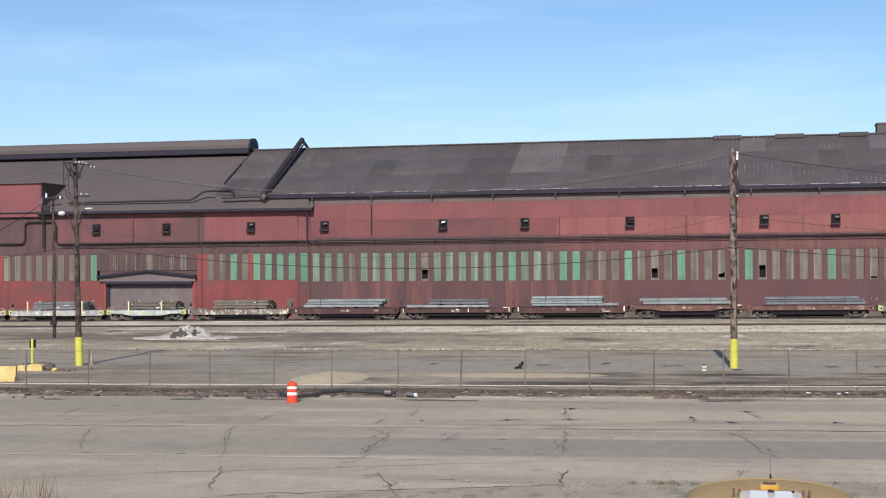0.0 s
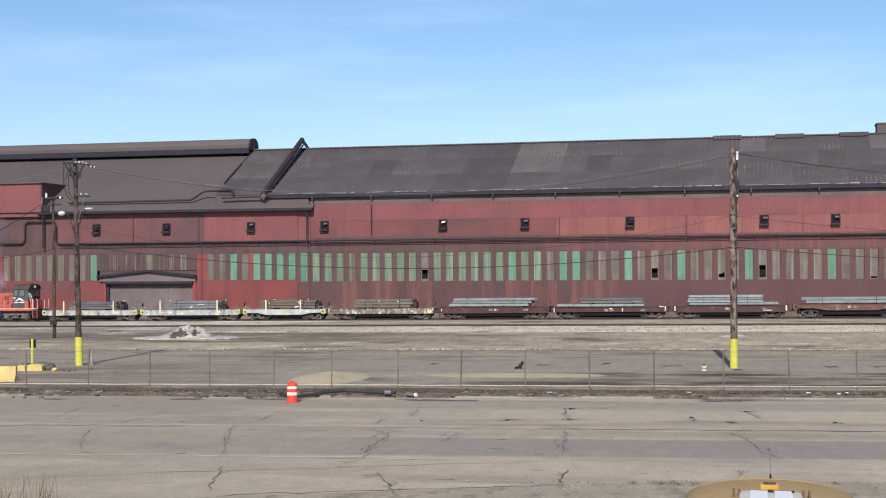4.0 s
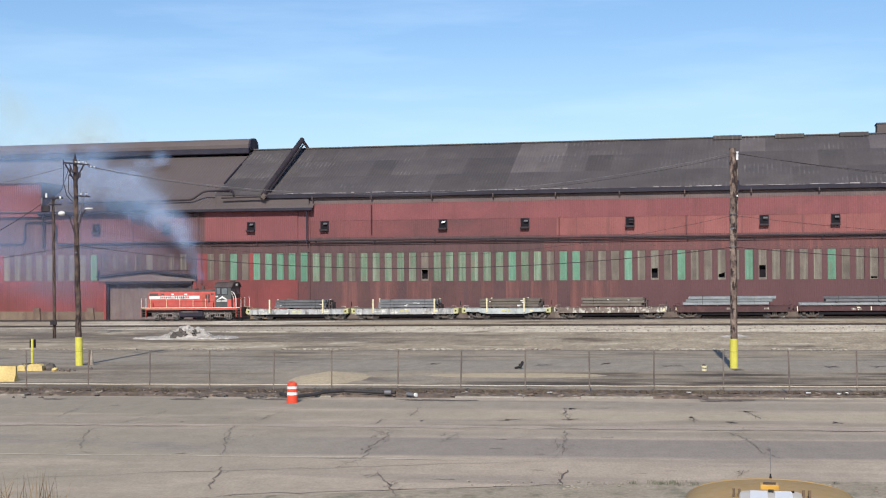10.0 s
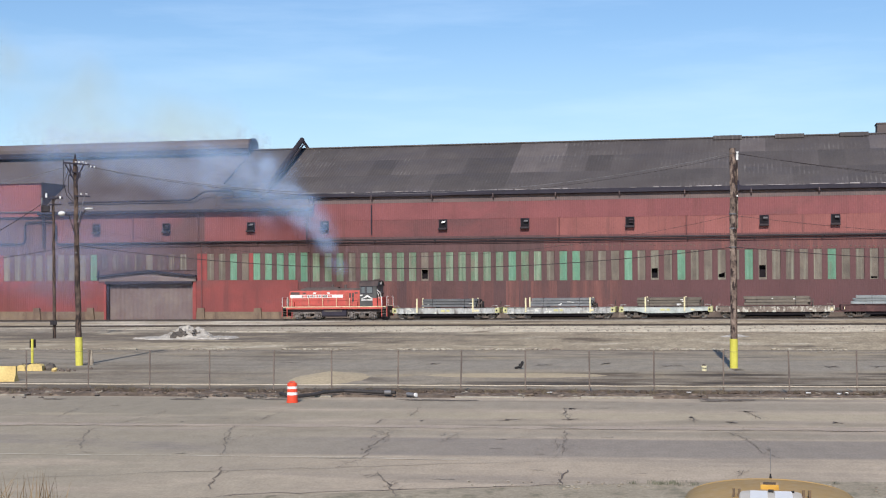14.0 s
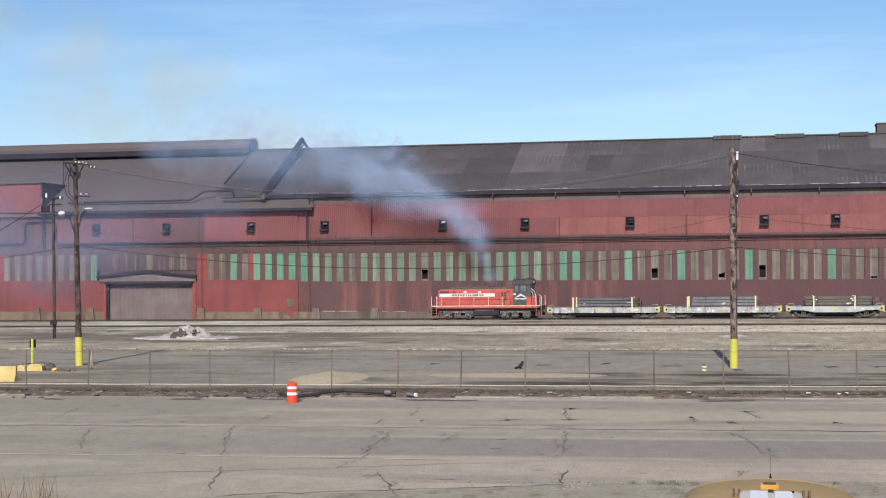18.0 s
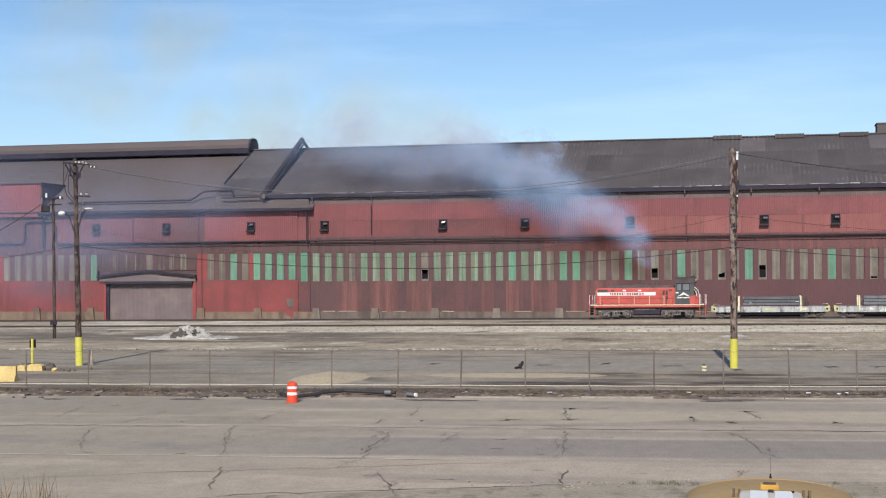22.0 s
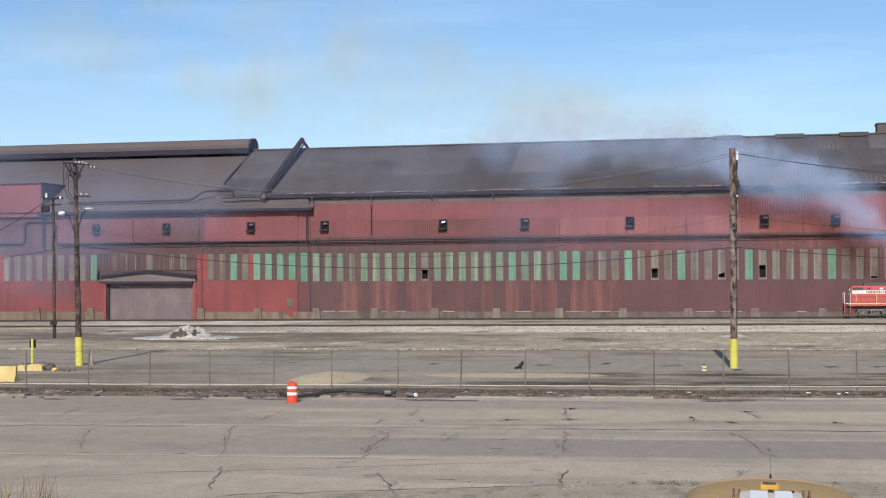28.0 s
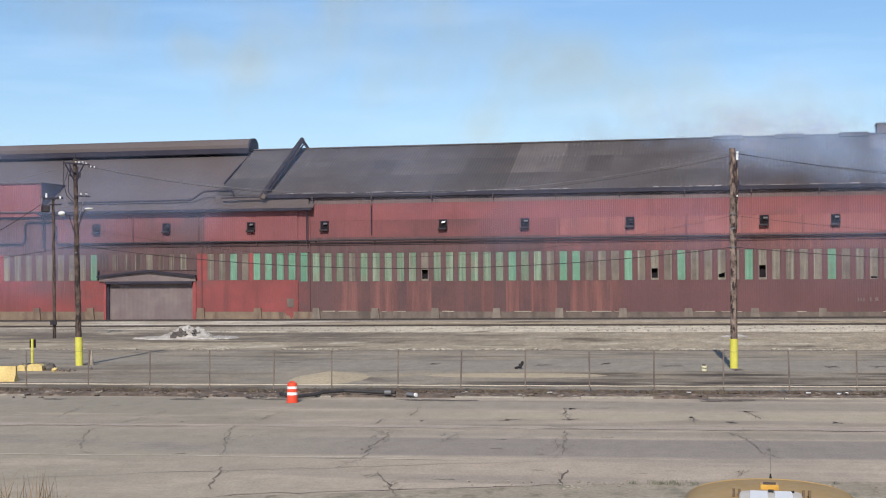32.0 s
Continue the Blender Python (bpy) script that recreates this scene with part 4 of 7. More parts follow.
# concrete base, in lengths, with a pier at every column
for i in range(-9, 9):
    s = -0.96 + 7.53 * i
    left = s < -17.5
    d = -0.26 if left else -0.02
    if not (-46.5 < s < -33):
        part("base_wall", G().box(s + 0.02, s + 7.51, d - 0.03, d + 0.3, -1.2, 0.78 if left else 0.82), M_CONC_TAN if s < -20 else M_CONC, mill)
        q = random.Random(i + 50)
        a = s + 0.8
        while a < s + 6.6:
            ln = q.uniform(0.5, 2.4)
            # pale pieces: light along the base's top edge put in as colour
            if q.random() < 0.5 and s > -20:
                part("ledge", G().box(a, min(a + ln, s + 7.0), d - 0.09, d + 0.05, 0.8, 0.86 + q.uniform(0, 0.04)), M_KERB, mill)
            a += ln + q.uniform(0.2, 1.2)
    if not (-45 < s < -31.5):
        pr = [(s - 0.62, -0.8), (s + 0.62, -0.8), (s + 0.42, 1.24), (s - 0.42, 1.24)]
        part("column_pier", G().prism(pr, d - 0.3, d + 0.05, "y"), M_CONC_TAN if s < -20 else M_PIER, mill)
part("base_wall", G().box(-46.1, -44.1, -0.3, 0.0, -1.2, 0.78), M_CONC_TAN, mill)
part("base_wall", G().box(-32.1, -31.0, -0.3, 0.0, -1.2, 0.78), M_CONC_TAN, mill)
# doorway
part("door_jamb", G().box(-44.32, -44.0, -0.36, 0.1, -1.2, 4.9), M_RED, mill)
part("door_post", G().box(-45.02, -44.33, -0.25, 0.1, 0.78, 4.9), M_RED_LOW, mill)
part("base_wall", G().box(-45.02, -44.33, -0.29, 0.1, -1.2, 0.78), M_CONC_TAN, mill)
part("door_jamb", G().box(-32.2, -31.75, -0.36, 0.1, -1.2, 4.9), M_RED, mill)
part("door_edge", G().box(-44.0, -43.62, -0.2, 0.1, -1.2, 4.35), M_GUTTER, mill)
door = part("sliding_door", G().ribbed(-43.7, -32.2, 0.06, -1.2, 4.6, 0.6, 0.03, 0.05), M_DOOR, mill, "closed grey-brown sliding door")
part("door_track", G().box(-44.0, -32.1, -0.78, -0.3, 4.25, 4.62, 0.06), M_GUTTER, mill)
g = G().prism([(-44.9, 4.62), (-31.7, 4.62), (-31.7, 5.2), (-38.1, 5.85), (-44.9, 5.2)], -0.58, -0.4, "y")
part("gable_panel", g, M_DOOR, mill)
for a, b in (((-45.0, 5.12), (-38.1, 5.82)), ((-38.1, 5.82), (-31.6, 5.14))):
    g = G().prism([(a[0], a[1]), (b[0], b[1]), (b[0], b[1] + 0.24), (a[0], a[1] + 0.24)], -1.0, -0.45, "y")
    part("hood_board", g, M_GUTTER, mill)

# roofs: sheets in three courses
def roof_course(name, s0, s1, d0, z0, d1, z1, m, width, courses, lift):
    n = round((s1 - s0) / width)
    w = (s1 - s0) / n
    made = {}
    for c in range(courses):
        a, b = c / courses, (c + 1) / courses
        da, za, db, zb = d0 + (d1 - d0) * a, z0 + (z1 - z0) * a, d0 + (d1 - d0) * b, z0 + (z1 - z0) * b
        lap = 0.02 * (c + 1)
        me = G().ribbed(0, w, 0, 0, zb - za + (0.0 if c == courses - 1 else 0.12), 0.383, 0.05, 0.04, (db - da) * (1 + (0.0 if c == courses - 1 else 0.12 / (zb - za)))).mesh(name, m)
        tones = {}
        for i in range(n):
            s = s0 + w * i
            m_ = m
            if m is M_ROOF:   # sheets replaced at other times keep their own tone
                m_ = M_ROOF_PALE if (7.0 < s < 11.5 and c > 0) or (s > 30 and c == 2 and i % 5 == 1) else M_ROOF_DARK if (1.0 < s < 7.1) or (i * 7 + c * 3) % 9 == 0 else M_ROOF
            if m_.name not in tones:
                tones[m_.name] = me.copy()
                tones[m_.name].materials[0] = m_
            part(name, tones[m_.name], m_, mill, at=pose(s, da, za + lift - lap))


RS = -29.2
roof_course("roof_sheet", RS, 90, -0.42, 15.32, RIDGE_D, RIDGE_Z, M_ROOF, 3.06, 3, 0.0)
roof_course("roof_sheet", -100, -16.2, -0.95, 13.6, RIDGE_D, RIDGE_Z - 0.12, M_ROOF_L, 4.2, 1, -0.02)
part("roof_back", G().prism([(RIDGE_D, RIDGE_Z), (RIDGE_D, RIDGE_Z - .1), (28.2, 14.8), (28.2, 14.9)], -160, 150), M_ROOF_L, mill)
part("roof_beyond", G().prism([(-0.4, 15.3), (RIDGE_D, RIDGE_Z), (RIDGE_D, RIDGE_Z - .1), (-0.4, 15.2)], 90, 150), M_ROOF, mill)
part("roof_beyond", G().prism([(-1.1, 13.6), (RIDGE_D, RIDGE_Z - .1), (RIDGE_D, RIDGE_Z - .2), (-1.1, 13.5)], -160, -100), M_ROOF_L, mill)
g = G().box(RS, 150, RIDGE_D - 0.35, RIDGE_D + 0.35, RIDGE_Z - 0.12, RIDGE_Z + 0.06, 0.05)
part("ridge_cap", g, M_ROOF, mill)
for a, b in ((31.7, 35.2), (39.2, 42.7), (46.9, 50.3)):
    part("ridge_vent", G().box(a, b, RIDGE_D - 0.9, RIDGE_D + 0.9, RIDGE_Z - 0.4, RIDGE_Z + 0.16, 0.08), M_ROOF_DARK, mill)
# verge strip where the two roofs meet
part("roof_edge_strip", G().tube([(RS - 0.02, 3.0, 17.05), (RS - 0.02, 9.0, 19.98)], 0.12, 6).tube([(RS - 0.02, 9.0, 19.98), (RS - 0.02, RIDGE_D, RIDGE_Z + 0.03)], 0.05, 6), M_GUTTER, mill)
# long rounded ventilator on the ridge of the far part
prof = [(RIDGE_D - 1.2, 22.0), (RIDGE_D - 1.55, 22.35), (RIDGE_D - 1.6, 22.8), (RIDGE_D - 1.3, 23.25), (RIDGE_D - 0.7, 23.6), (RIDGE_D, 23.7), (RIDGE_D + 0.7, 23.6), (RIDGE_D + 1.4, 23.0), (RIDGE_D + 1.4, 22.0)]
part("ridge_ventilator", G().prism(prof, -160, -29.4), M_ROOF_L, mill)
part("ventilator_end", G().prism([(p + (0.1 if p < RIDGE_D else -0.1) * -1, q + 0.06) for p, q in prof], -29.4, -29.15), M_GUTTER, mill)
# dark lip: the shade low on the ventilator put in as colour
part("ventilator_lip", G().box(-160, -29.3, RIDGE_D - 1.9, RIDGE_D - 1.4, 21.55, 22.3, 0.1), M_GUTTER, mill)
# gutters, brackets, downpipes
part("gutter", G().prism([(-0.62, 14.82), (-0.4, 14.74), (-0.12, 14.75), (-0.12, 15.3), (-0.62, 15.3)], -22.6, 150), M_GUTTER, mill)
part("gutter", G().prism([(-1.15, 13.26), (-0.95, 13.2), (-0.68, 13.2), (-0.68, 13.58), (-1.15, 13.58)], -53.2, SL + 0.6), M_GUTTER, mill)
for i in range(-2, 10):
    s = -0.96 + 7.53 * i - 0.3
    part("gutter_bracket", G().tube([(s, -0.6, 14.95), (s, -0.6, 14.6), (s, -0.4, 14.42), (s, -0.1, 14.45)], 0.08, 6), M_FASCIA, mill)
for s, z0, z1, d in ((-8.9, 10.2, 13.8, -0.15), (SL - 0.15, 9.2, 13.4, -0.85), (14.15, 9.9, 12.0, -.12), (29.0, 9.9, 12.0, -.12), (-31.0, 0.6, 9.6, -0.34), (-31.4, 9.6, 13.2, -0.36), (-40.3, 9.6, 13.2, -0.36)):
    part("downpipe", G().tube([(s, d, z0), (s, d, z1)], 0.075, 6), M_PINK_D if s > 10 else M_GUTTER if s > -20 else M_DULL, mill)
# torn pale flashing along the eave
rnd = random.Random(12)
s = -20.0
while s < 60:
    ln = rnd.uniform(0.3, 2.4)
    if rnd.random() < 0.8:
        part("flashing_scrap", G().box(s, s + ln, -0.66, -0.4, 15.3, 15.335 + rnd.uniform(0, 0.08)), M_FLASH, mill)
    s += ln + rnd.uniform(0.05, 0.7)

part("eave_closure", G().box(-29.1, SL - 0.05, -0.36, -0.2, 13.7, 15.28), M_ROOF_L, mill)
# service pipes along the wall
def pipe(name, pts, r, m=M_PIPE, n=8):
    return part(name, G().tube(pts, r, n), m, mill)


def rounded(pts, r):
    """Corners of a bent pipe eased by short diagonals."""
    out = [Vector(pts[0])]
    for a, b, c in zip(pts, pts[1:], pts[2:]):
        a, b, c = Vector(a), Vector(b), Vector(c)
        out += [b + (a - b).normalized() * r, b + (a - b).normalized() * r * 0.3 + (c - b).normalized() * r * 0.3, b + (c - b).normalized() * r]
    return out + [Vector(pts[-1])]


pipe("service_pipe", rounded([(-90, -0.5, 9.52), (-55.3, -0.5, 9.52), (-55.3, -0.5, 12.33), (-50.9, -0.5, 12.33), (-50.9, -0.5, 9.45), (-16, -0.5, 9.52), (80, -0.28, 9.62)], 0.5), 0.11)
pipe("service_pipe", [(-50, -0.45, 9.0), (-20, -0.45, 9.08), (-16.5, -0.4, 9.2), (80, -0.25, 9.28)], 0.045)
pipe("service_pipe", [(-52.5, -0.9, 8.9), (-52.5, -0.9, 13.5)], 0.12)
pipe("roof_pipe", rounded([(-49.5, 0.3, 14.74), (-32.6, 0.3, 14.84), (-31.2, 0.9, 15.93), (-27.0, 0.2, 15.98), (-26.6, -0.5, 15.2)], 0.4), 0.13)
pipe("roof_pipe", [(-28.0, -1.0, 14.95), (-21.9, -1.0, 15.05)], 0.1)
for i in range(-6, 12):
    s = -0.96 + 7.53 * i
    if -50 < s < 62:
        d = -0.5 if s < -17 else -0.4
        part("pipe_bracket", G().box(s - 0.06, s + 0.06, d - 0.05, d + 0.35, 9.2, 9.5), M_PIPE, mill)
# sloping duct over the roof to the ridge
pipe("roof_duct", [(-22.6, -0.75, 15.2), (-22.45, 0.2, 16.1), (-22.3, RIDGE_D - 0.3, 23.35)], 0.34, M_PIPE, 10)
pipe("roof_duct", [(-22.0, -0.3, 15.75), (-21.9, RIDGE_D - 0.4, 22.9)], 0.12, M_PIPE, 6)
pipe("roof_duct", [(-22.3, RIDGE_D - 0.4, 23.4), (-21.5, RIDGE_D, 22.1)], 0.2, M_PIPE, 8)
pipe("roof_duct", [(-22.8, -0.9, 15.2), (-22.4, -0.7, 14.9)], 0.42, M_CONC, 8)
# upper block rising through the roof at the far end
part("dormer_front", G().ribbed(-90, -52.9, -0.7, 13.0, 17.3, 0.3), M_PINK, mill)
# side coloured darker than the front to show it in shade
part("dormer_side", G().prism([(-0.65, 13.2), (-0.65, 17.3), (8.0, 17.3), (4.0, 15.8)], -52.95, -52.8), M_SOOT_SHADE, mill)
part("dormer_roof", G().box(-90, -52.6, -1.0, 9.0, 17.3, 17.42), M_ROOF_L, mill)
# stack behind the ridge
part("roof_stack", G().box(51.6, 54.6, 16.5, 19.5, 18.0, 23.75).box(51.5, 54.7, 16.4, 19.6, 23.6, 23.75), M_ROOF_L, mill)

# louvred ventilator boxes in the upper wall
def wall_vent(s, d, z, style):
    # solid black box: the dark inside of the opening put in as colour
    v = part("wall_ventilator", G().box(-0.46, 0.46, -0.06, 0.12, -0.58, 0.58), M_DARK, mill, "dark ventilator opening", at=pose(s, d - 0.08, z))
    part("frame", G().box(-0.52, -0.46, -0.12, 0, -0.6, 0.6).box(0.46, 0.52, -0.12, 0, -0.6, 0.6).box(-0.52, 0.52, -0.12, 0, 0.54, 0.6), M_GUTTER, v)
    part("sill_box", G().box(-0.55, 0.5, -0.45, -0.02, -0.66, -0.4, 0.05), M_PIPE, v)
    for k in range(2 if style == 0 else 1):
        zz = 0.3 - 0.28 * k
        w0, w1 = (-0.1, 0.38) if style != 2 else (-0.12, 0.3)
        part("flap", G().add([(w0, -0.1, zz + .1), (w1, -0.1, zz + .1), (w1, -0.4, zz - .12), (w0, -0.4, zz - .12), (w0, -0.07, zz + .1), (w1, -0.07, zz + .1), (w1, -0.37, zz - .12), (w0, -0.37, zz - .12)],
                             [(0, 1, 2, 3), (4, 7, 6, 5), (0, 4, 5, 1), (2, 6, 7, 3), (0, 3, 7, 4), (1, 5, 6, 2)]), M_WHITE if style == 2 else M_METAL if style == 1 else M_PIPE, v)


for s, st in ((-45.3, 0), (-35.7, 0), (-24.4, 1), (-14.9, 1), (0.05, 2), (10.05, 1), (22.5, 0), (37.8, 1), (45.7, 1)):
    wall_vent(s, -0.24 if s < -17 else 0.0, 11.32 if s < 14 else 11.3, st)
# faint pale marks painted on the lower wall
part("painted_mark", G().box(48.0, 48.15, -0.07, -0.05, 2.0, 2.4).box(48.3, 48.45, -0.07, -0.05, 2.0, 2.4).box(48.6, 48.75, -0.07, -0.05, 2.0, 2.4).box(49.3, 49.5, -0.07, -0.05, 2.0, 2.5).box(49.9, 50.25, -0.07, -0.05, 2.05, 2.45), M_FASCIA, mill)

# ---------------------------------------------------------------- poles and wires
def utility_pole(x, y, h, lean, label, r0, r1, wood=None):
    t = thing("utility_pole", pose(x, y, 0) @ pose(0, 0, 0, 0, lean, 0), label, "utility pole", "utility poles")
    rnd = random.Random(int(h * 10))
    pts = [(rnd.uniform(-.02, .02), rnd.uniform(-.02, .02), -0.5 + (h + 0.5) * i / 14) for i in range(15)]
    part("pole", G().tube(pts, r0, 12, r1), wood or M_WOOD, t)
    return t


pl = utility_pole(-22.93, 87.92, 13.0, -1.1, "weathered wooden utility pole with crossarms, lamps and a yellow base", 0.21, 0.13, M_WOOD_D)
part("base_guard", G().tube([(0, 0, -0.1), (0, 0, 1.78)], 0.235, 14).tube([(0, 0, 1.0), (0, 0, 1.03)], 0.242, 14), M_YELLOW, pl, "bright yellow base guard")
part("crossarm", G().prism([(-0.66, 12.72), (0.98, 12.56), (0.98, 12.65), (-0.66, 12.82)], -0.3, -0.2, "y"), M_GUTTER, pl)
part("crossarm", G().prism([(0.0, 10.62), (0.98, 10.56), (0.98, 10.64), (0.0, 10.71)], -0.3, -0.2, "y"), M_GUTTER, pl)
for a, za, b, zb, w in ((-0.55, 12.7, -0.06, 11.75, .05), (-0.3, 12.75, -0.03, 12.0, .04), (0.62, 12.6, 0.06, 11.6, .05), (0.36, 12.0, 0.05, 11.3, .035), (-0.25, 12.2, 0.35, 12.1, .045)):
    part("crossarm_brace", G().tube([(a, -0.27, za), (b, -0.24, zb)], w, 6), M_GUTTER, pl)
part("dead_end_pin", G().tube([(-0.66, -0.26, 12.95), (-0.66, -0.26, 12.62)], 0.035, 6).tube([(0.36, -0.26, 12.15), (0.36, -0.26, 11.8)], 0.05, 6), M_GUTTER, pl)
for x, z in ((0.12, 12.7), (0.34, 12.7), (0.56, 12.68), (0.78, 12.64), (0.75, 10.66), (0.4, 10.68)):
    ins = part("insulator", G().tube([(x, -0.26, z), (x, -0.26, z + 0.2)], 0.028, 8), M_GUTTER, pl, "dark insulator with pale skirts")
    for q in (0.05, 0.13):
        part("skirt", G().disc((x, -0.26, z + q), 0.055, 0.03, 8, "z"), M_REFL, ins)
for k in range(5):
    part("strain_insulator", G().disc((0.95 + 0.11 * k, -0.26, 12.5 - 0.02 * k), 0.06, 0.05, 8, "x"), M_REFL if k % 2 else M_GUTTER, pl)
for z, x in ((12.15, -0.22), (12.15, 0.24)):
    part("cutout", G().tube([(x, -0.28, z + 0.35), (x - 0.03, -0.3, z - 0.25)], 0.05, 6), M_GUTTER, pl)
part("pole_cap", G().tube([(0, 0, 12.9), (0.02, 0, 13.3)], 0.07, 8, 0.05), M_GUTTER, pl)
part("riser", G().tube([(-0.62, -0.3, 12.6), (-0.68, -0.3, 11.6), (-0.5, -0.25, 10.7), (-0.1, -0.22, 10.3)], 0.025, 5), M_WIRE, pl)
part("riser", G().tube([(-0.35, -0.3, 12.0), (-0.36, -0.3, 10.9), (-0.1, -0.24, 10.5)], 0.025, 5), M_WIRE, pl)
for sx, z1, zlamp in ((-1, 8.3, 9.6), (1, 8.3, 9.85)):
    lamp = part("lamp_bracket", G().tube([(0, -0.1, 8.0), (sx * 0.2, -0.14, 8.75), (sx * 0.42, -0.16, 9.45), (sx * 0.7, -0.16, zlamp)], 0.04, 6), M_PIPE, pl)
    part("lamp_head", G().ball((sx * 0.86, -0.18, zlamp - 0.02), 0.24 if sx < 0 else 0.3, 0.2, 0.15 if sx < 0 else 0.08, 12, 6), M_WHITE, lamp, "white lamp head")
part("bracket_rod", G().tube([(0.15, -0.2, 9.0), (0.62, -0.28, 10.6)], 0.03, 5), M_METAL, pl)
part("guy_bolt", G().disc((0, -0.2, 7.1), 0.06, 0.2, 8), M_METAL, pl)

pr = utility_pole(17.0, 81.87, 12.9, 0.15, "tall knotty wooden utility pole with a yellow base", 0.205, 0.178)
part("base_guard", G().tube([(0, 0, -0.1), (0, 0, 1.72)], 0.235, 14).tube([(0, 0, 1.0), (0, 0, 1.03)], 0.243, 14), M_YELLOW, pr, "bright yellow base guard")
part("conduit", G().tube([(0.16, -0.16, 1.7), (0.17, -0.17, 6.0), (0.19, -0.14, 12.2)], 0.03, 6), M_WOOD_D, pr)
part("conduit", G().tube([(0.24, -0.1, 8.2), (0.26, -0.1, 10.4), (0.24, -0.1, 12.3)], 0.045, 6), M_WOOD, pr)
part("cutout", G().tube([(0.24, -0.14, 12.2), (0.26, -0.14, 12.7)], 0.07, 8), M_WHITE, pr, "pale insulator at the top")
part("bracket", G().box(0.1, 0.42, -0.16, -0.08, 10.55, 10.75).tube([(0.3, -0.12, 10.4), (0.3, -0.12, 11.0)], 0.07, 6), M_GUTTER, pr)
for z, w in ((9.05, 0.24), (8.2, .22), (7.1, 0.24)):
    part("band", G().disc((0, 0, z), w, 0.08, 12, "z"), M_METAL, pr)
part("bracket", G().disc((0.22, -0.18, 10.1), 0.05, 0.12, 8), M_WHITE, pr)
rnd = random.Random(2)
for k in range(16):   # knots and scars
    a, z = rnd.uniform(3.4, 6.0), rnd.uniform(2, 12.6)
    part("knot", G().ball((math.cos(a) * 0.19, math.sin(a) * 0.19, z), 0.05, 0.05, rnd.uniform(0.05, 0.16), 6, 4), M_WOOD, pr)

pt = utility_pole(-35.12, 126.1, 12.7, -0.4, "slim dark far pole with a crossarm of insulators", 0.16, 0.12, M_WOOD_D)
part("crossarm", G().box(-1.1, 0.95, -0.3, -0.18, 12.45, 12.62, 0.02), M_GUTTER, pt)
part("crossarm", G().box(-0.3, 0.8, -0.3, -0.18, 11.9, 12.02, 0.02), M_GUTTER, pt)
for x, z, h in ((-0.95, 12.0, 0.6), (-0.55, 12.6, 0.4), (0.7, 12.5, 0.2), (-0.95, 11.6, 0.5)):
    part("insulator", G().tube([(x, -0.26, z), (x, -0.26, z + h)], 0.09, 8), M_WHITE if x > -0.9 else M_METAL, pt)
part("pole_box", G().box(-0.28, 0.28, -0.4, -0.16, 1.1, 1.5, 0.04), M_PIPE, pt)
part("pole_switch", G().box(-1.0, -0.3, -0.4, -0.1, 11.3, 11.9, 0.06), M_PIPE, pt)


def wire(a, b, sag, r=0.016, label="sagging black overhead cable", n=18, m=None):
    a, b = Vector(a), Vector(b)
    pts = []
    for i in range(n + 1):
        k = i / n
        p = a.lerp(b, k)
        p.z -= 4 * sag * k * (1 - k)
        pts.append(p)
    solid("overhead_wire", G().tube(pts, r, 5), m or M_WIRE, Matrix(), label, "cable", "overhead wires")


L_TOP, L_ARM, L_LOW = (-22.2, 87.7, 12.5), (-22.1, 87.7, 12.45), (-22.95, 87.7, 7.55)
R_TOP, R_MID, R_LOW = (17.0, 81.7, 12.6), (17.0, 81.7, 8.95), (17.0, 81.7, 7.1)
wire(L_TOP, R_TOP, 2.05, label="sagging dull grey overhead cable", m=M_METAL)
wire((-22.1, 87.6, 12.45), (17.2, 81.7, 12.5), 2.15, 0.012)
wire((-22.9, 87.7, 8.75), R_MID, 2.2, 0.01)
wire(L_LOW, R_LOW, 1.35, 0.022)
wire(R_TOP, (62.0, 75.0, 12.4), 2.0, 0.014)
wire((17.2, 81.7, 12.6), (62.0, 75.0, 12.2), 2.1, 0.012)
wire(R_MID, (62, 75, 9.0), 1.6, 0.012)
wire(R_LOW, (62, 75, 7.3), 1.2, 0.02)
wire(L_LOW, (-62.0, 94.0, 7.3), 1.6, 0.022)
wire((-23.6, 87.7, 12.5), (-62.0, 94.0, 12.2), 2.3, 0.016, "sagging dull grey overhead cable", m=M_METAL)
wire((-23.5, 87.7, 12.4), (-35.7, 125.9, 12.4), 0.9, 0.018)
wire((-36.1, 125.9, 12.1), (-36.9, 107.0, 7.5), 0.15, 0.03)

# ---------------------------------------------------------------- things in the yard and on the verge
def drum(m):
    t = thing("traffic_drum", m, "orange plastic traffic drum with two white bands", "traffic drum")
    part("base", G().tube([(0, 0, 0), (0, 0, 0.07)], 0.26, 20), M_DRUM, t)
    for z0, z1, m_, r in ((0.06, 0.34, M_DRUM, .245), (0.34, 0.47, M_REFL, .24), (0.47, 0.62, M_DRUM, .235), (0.62, 0.73, M_REFL, .23), (0.73, 0.86, M_DRUM, .225)):
        part("band" if m_ is M_REFL else "body", G().tube([(0, 0, z0), (0, 0, z0 + .03), (0, 0, z1 - .03), (0, 0, z1)], r, 22, r - .012), m_, t)
    part("lid", G().tube([(0, 0, 0.86), (0, 0, 0.89)], 0.2, 20, 0.17), M_DRUM, t)
    part("handle", G().tube([(-0.12, 0, 0.88), (-0.1, 0, 0.93), (0.1, 0, 0.93), (0.12, 0, 0.88)], 0.02, 6), M_DRUM, t)


drum(pose(-6.77, 62.4, 0.0, 0, 0, 20))

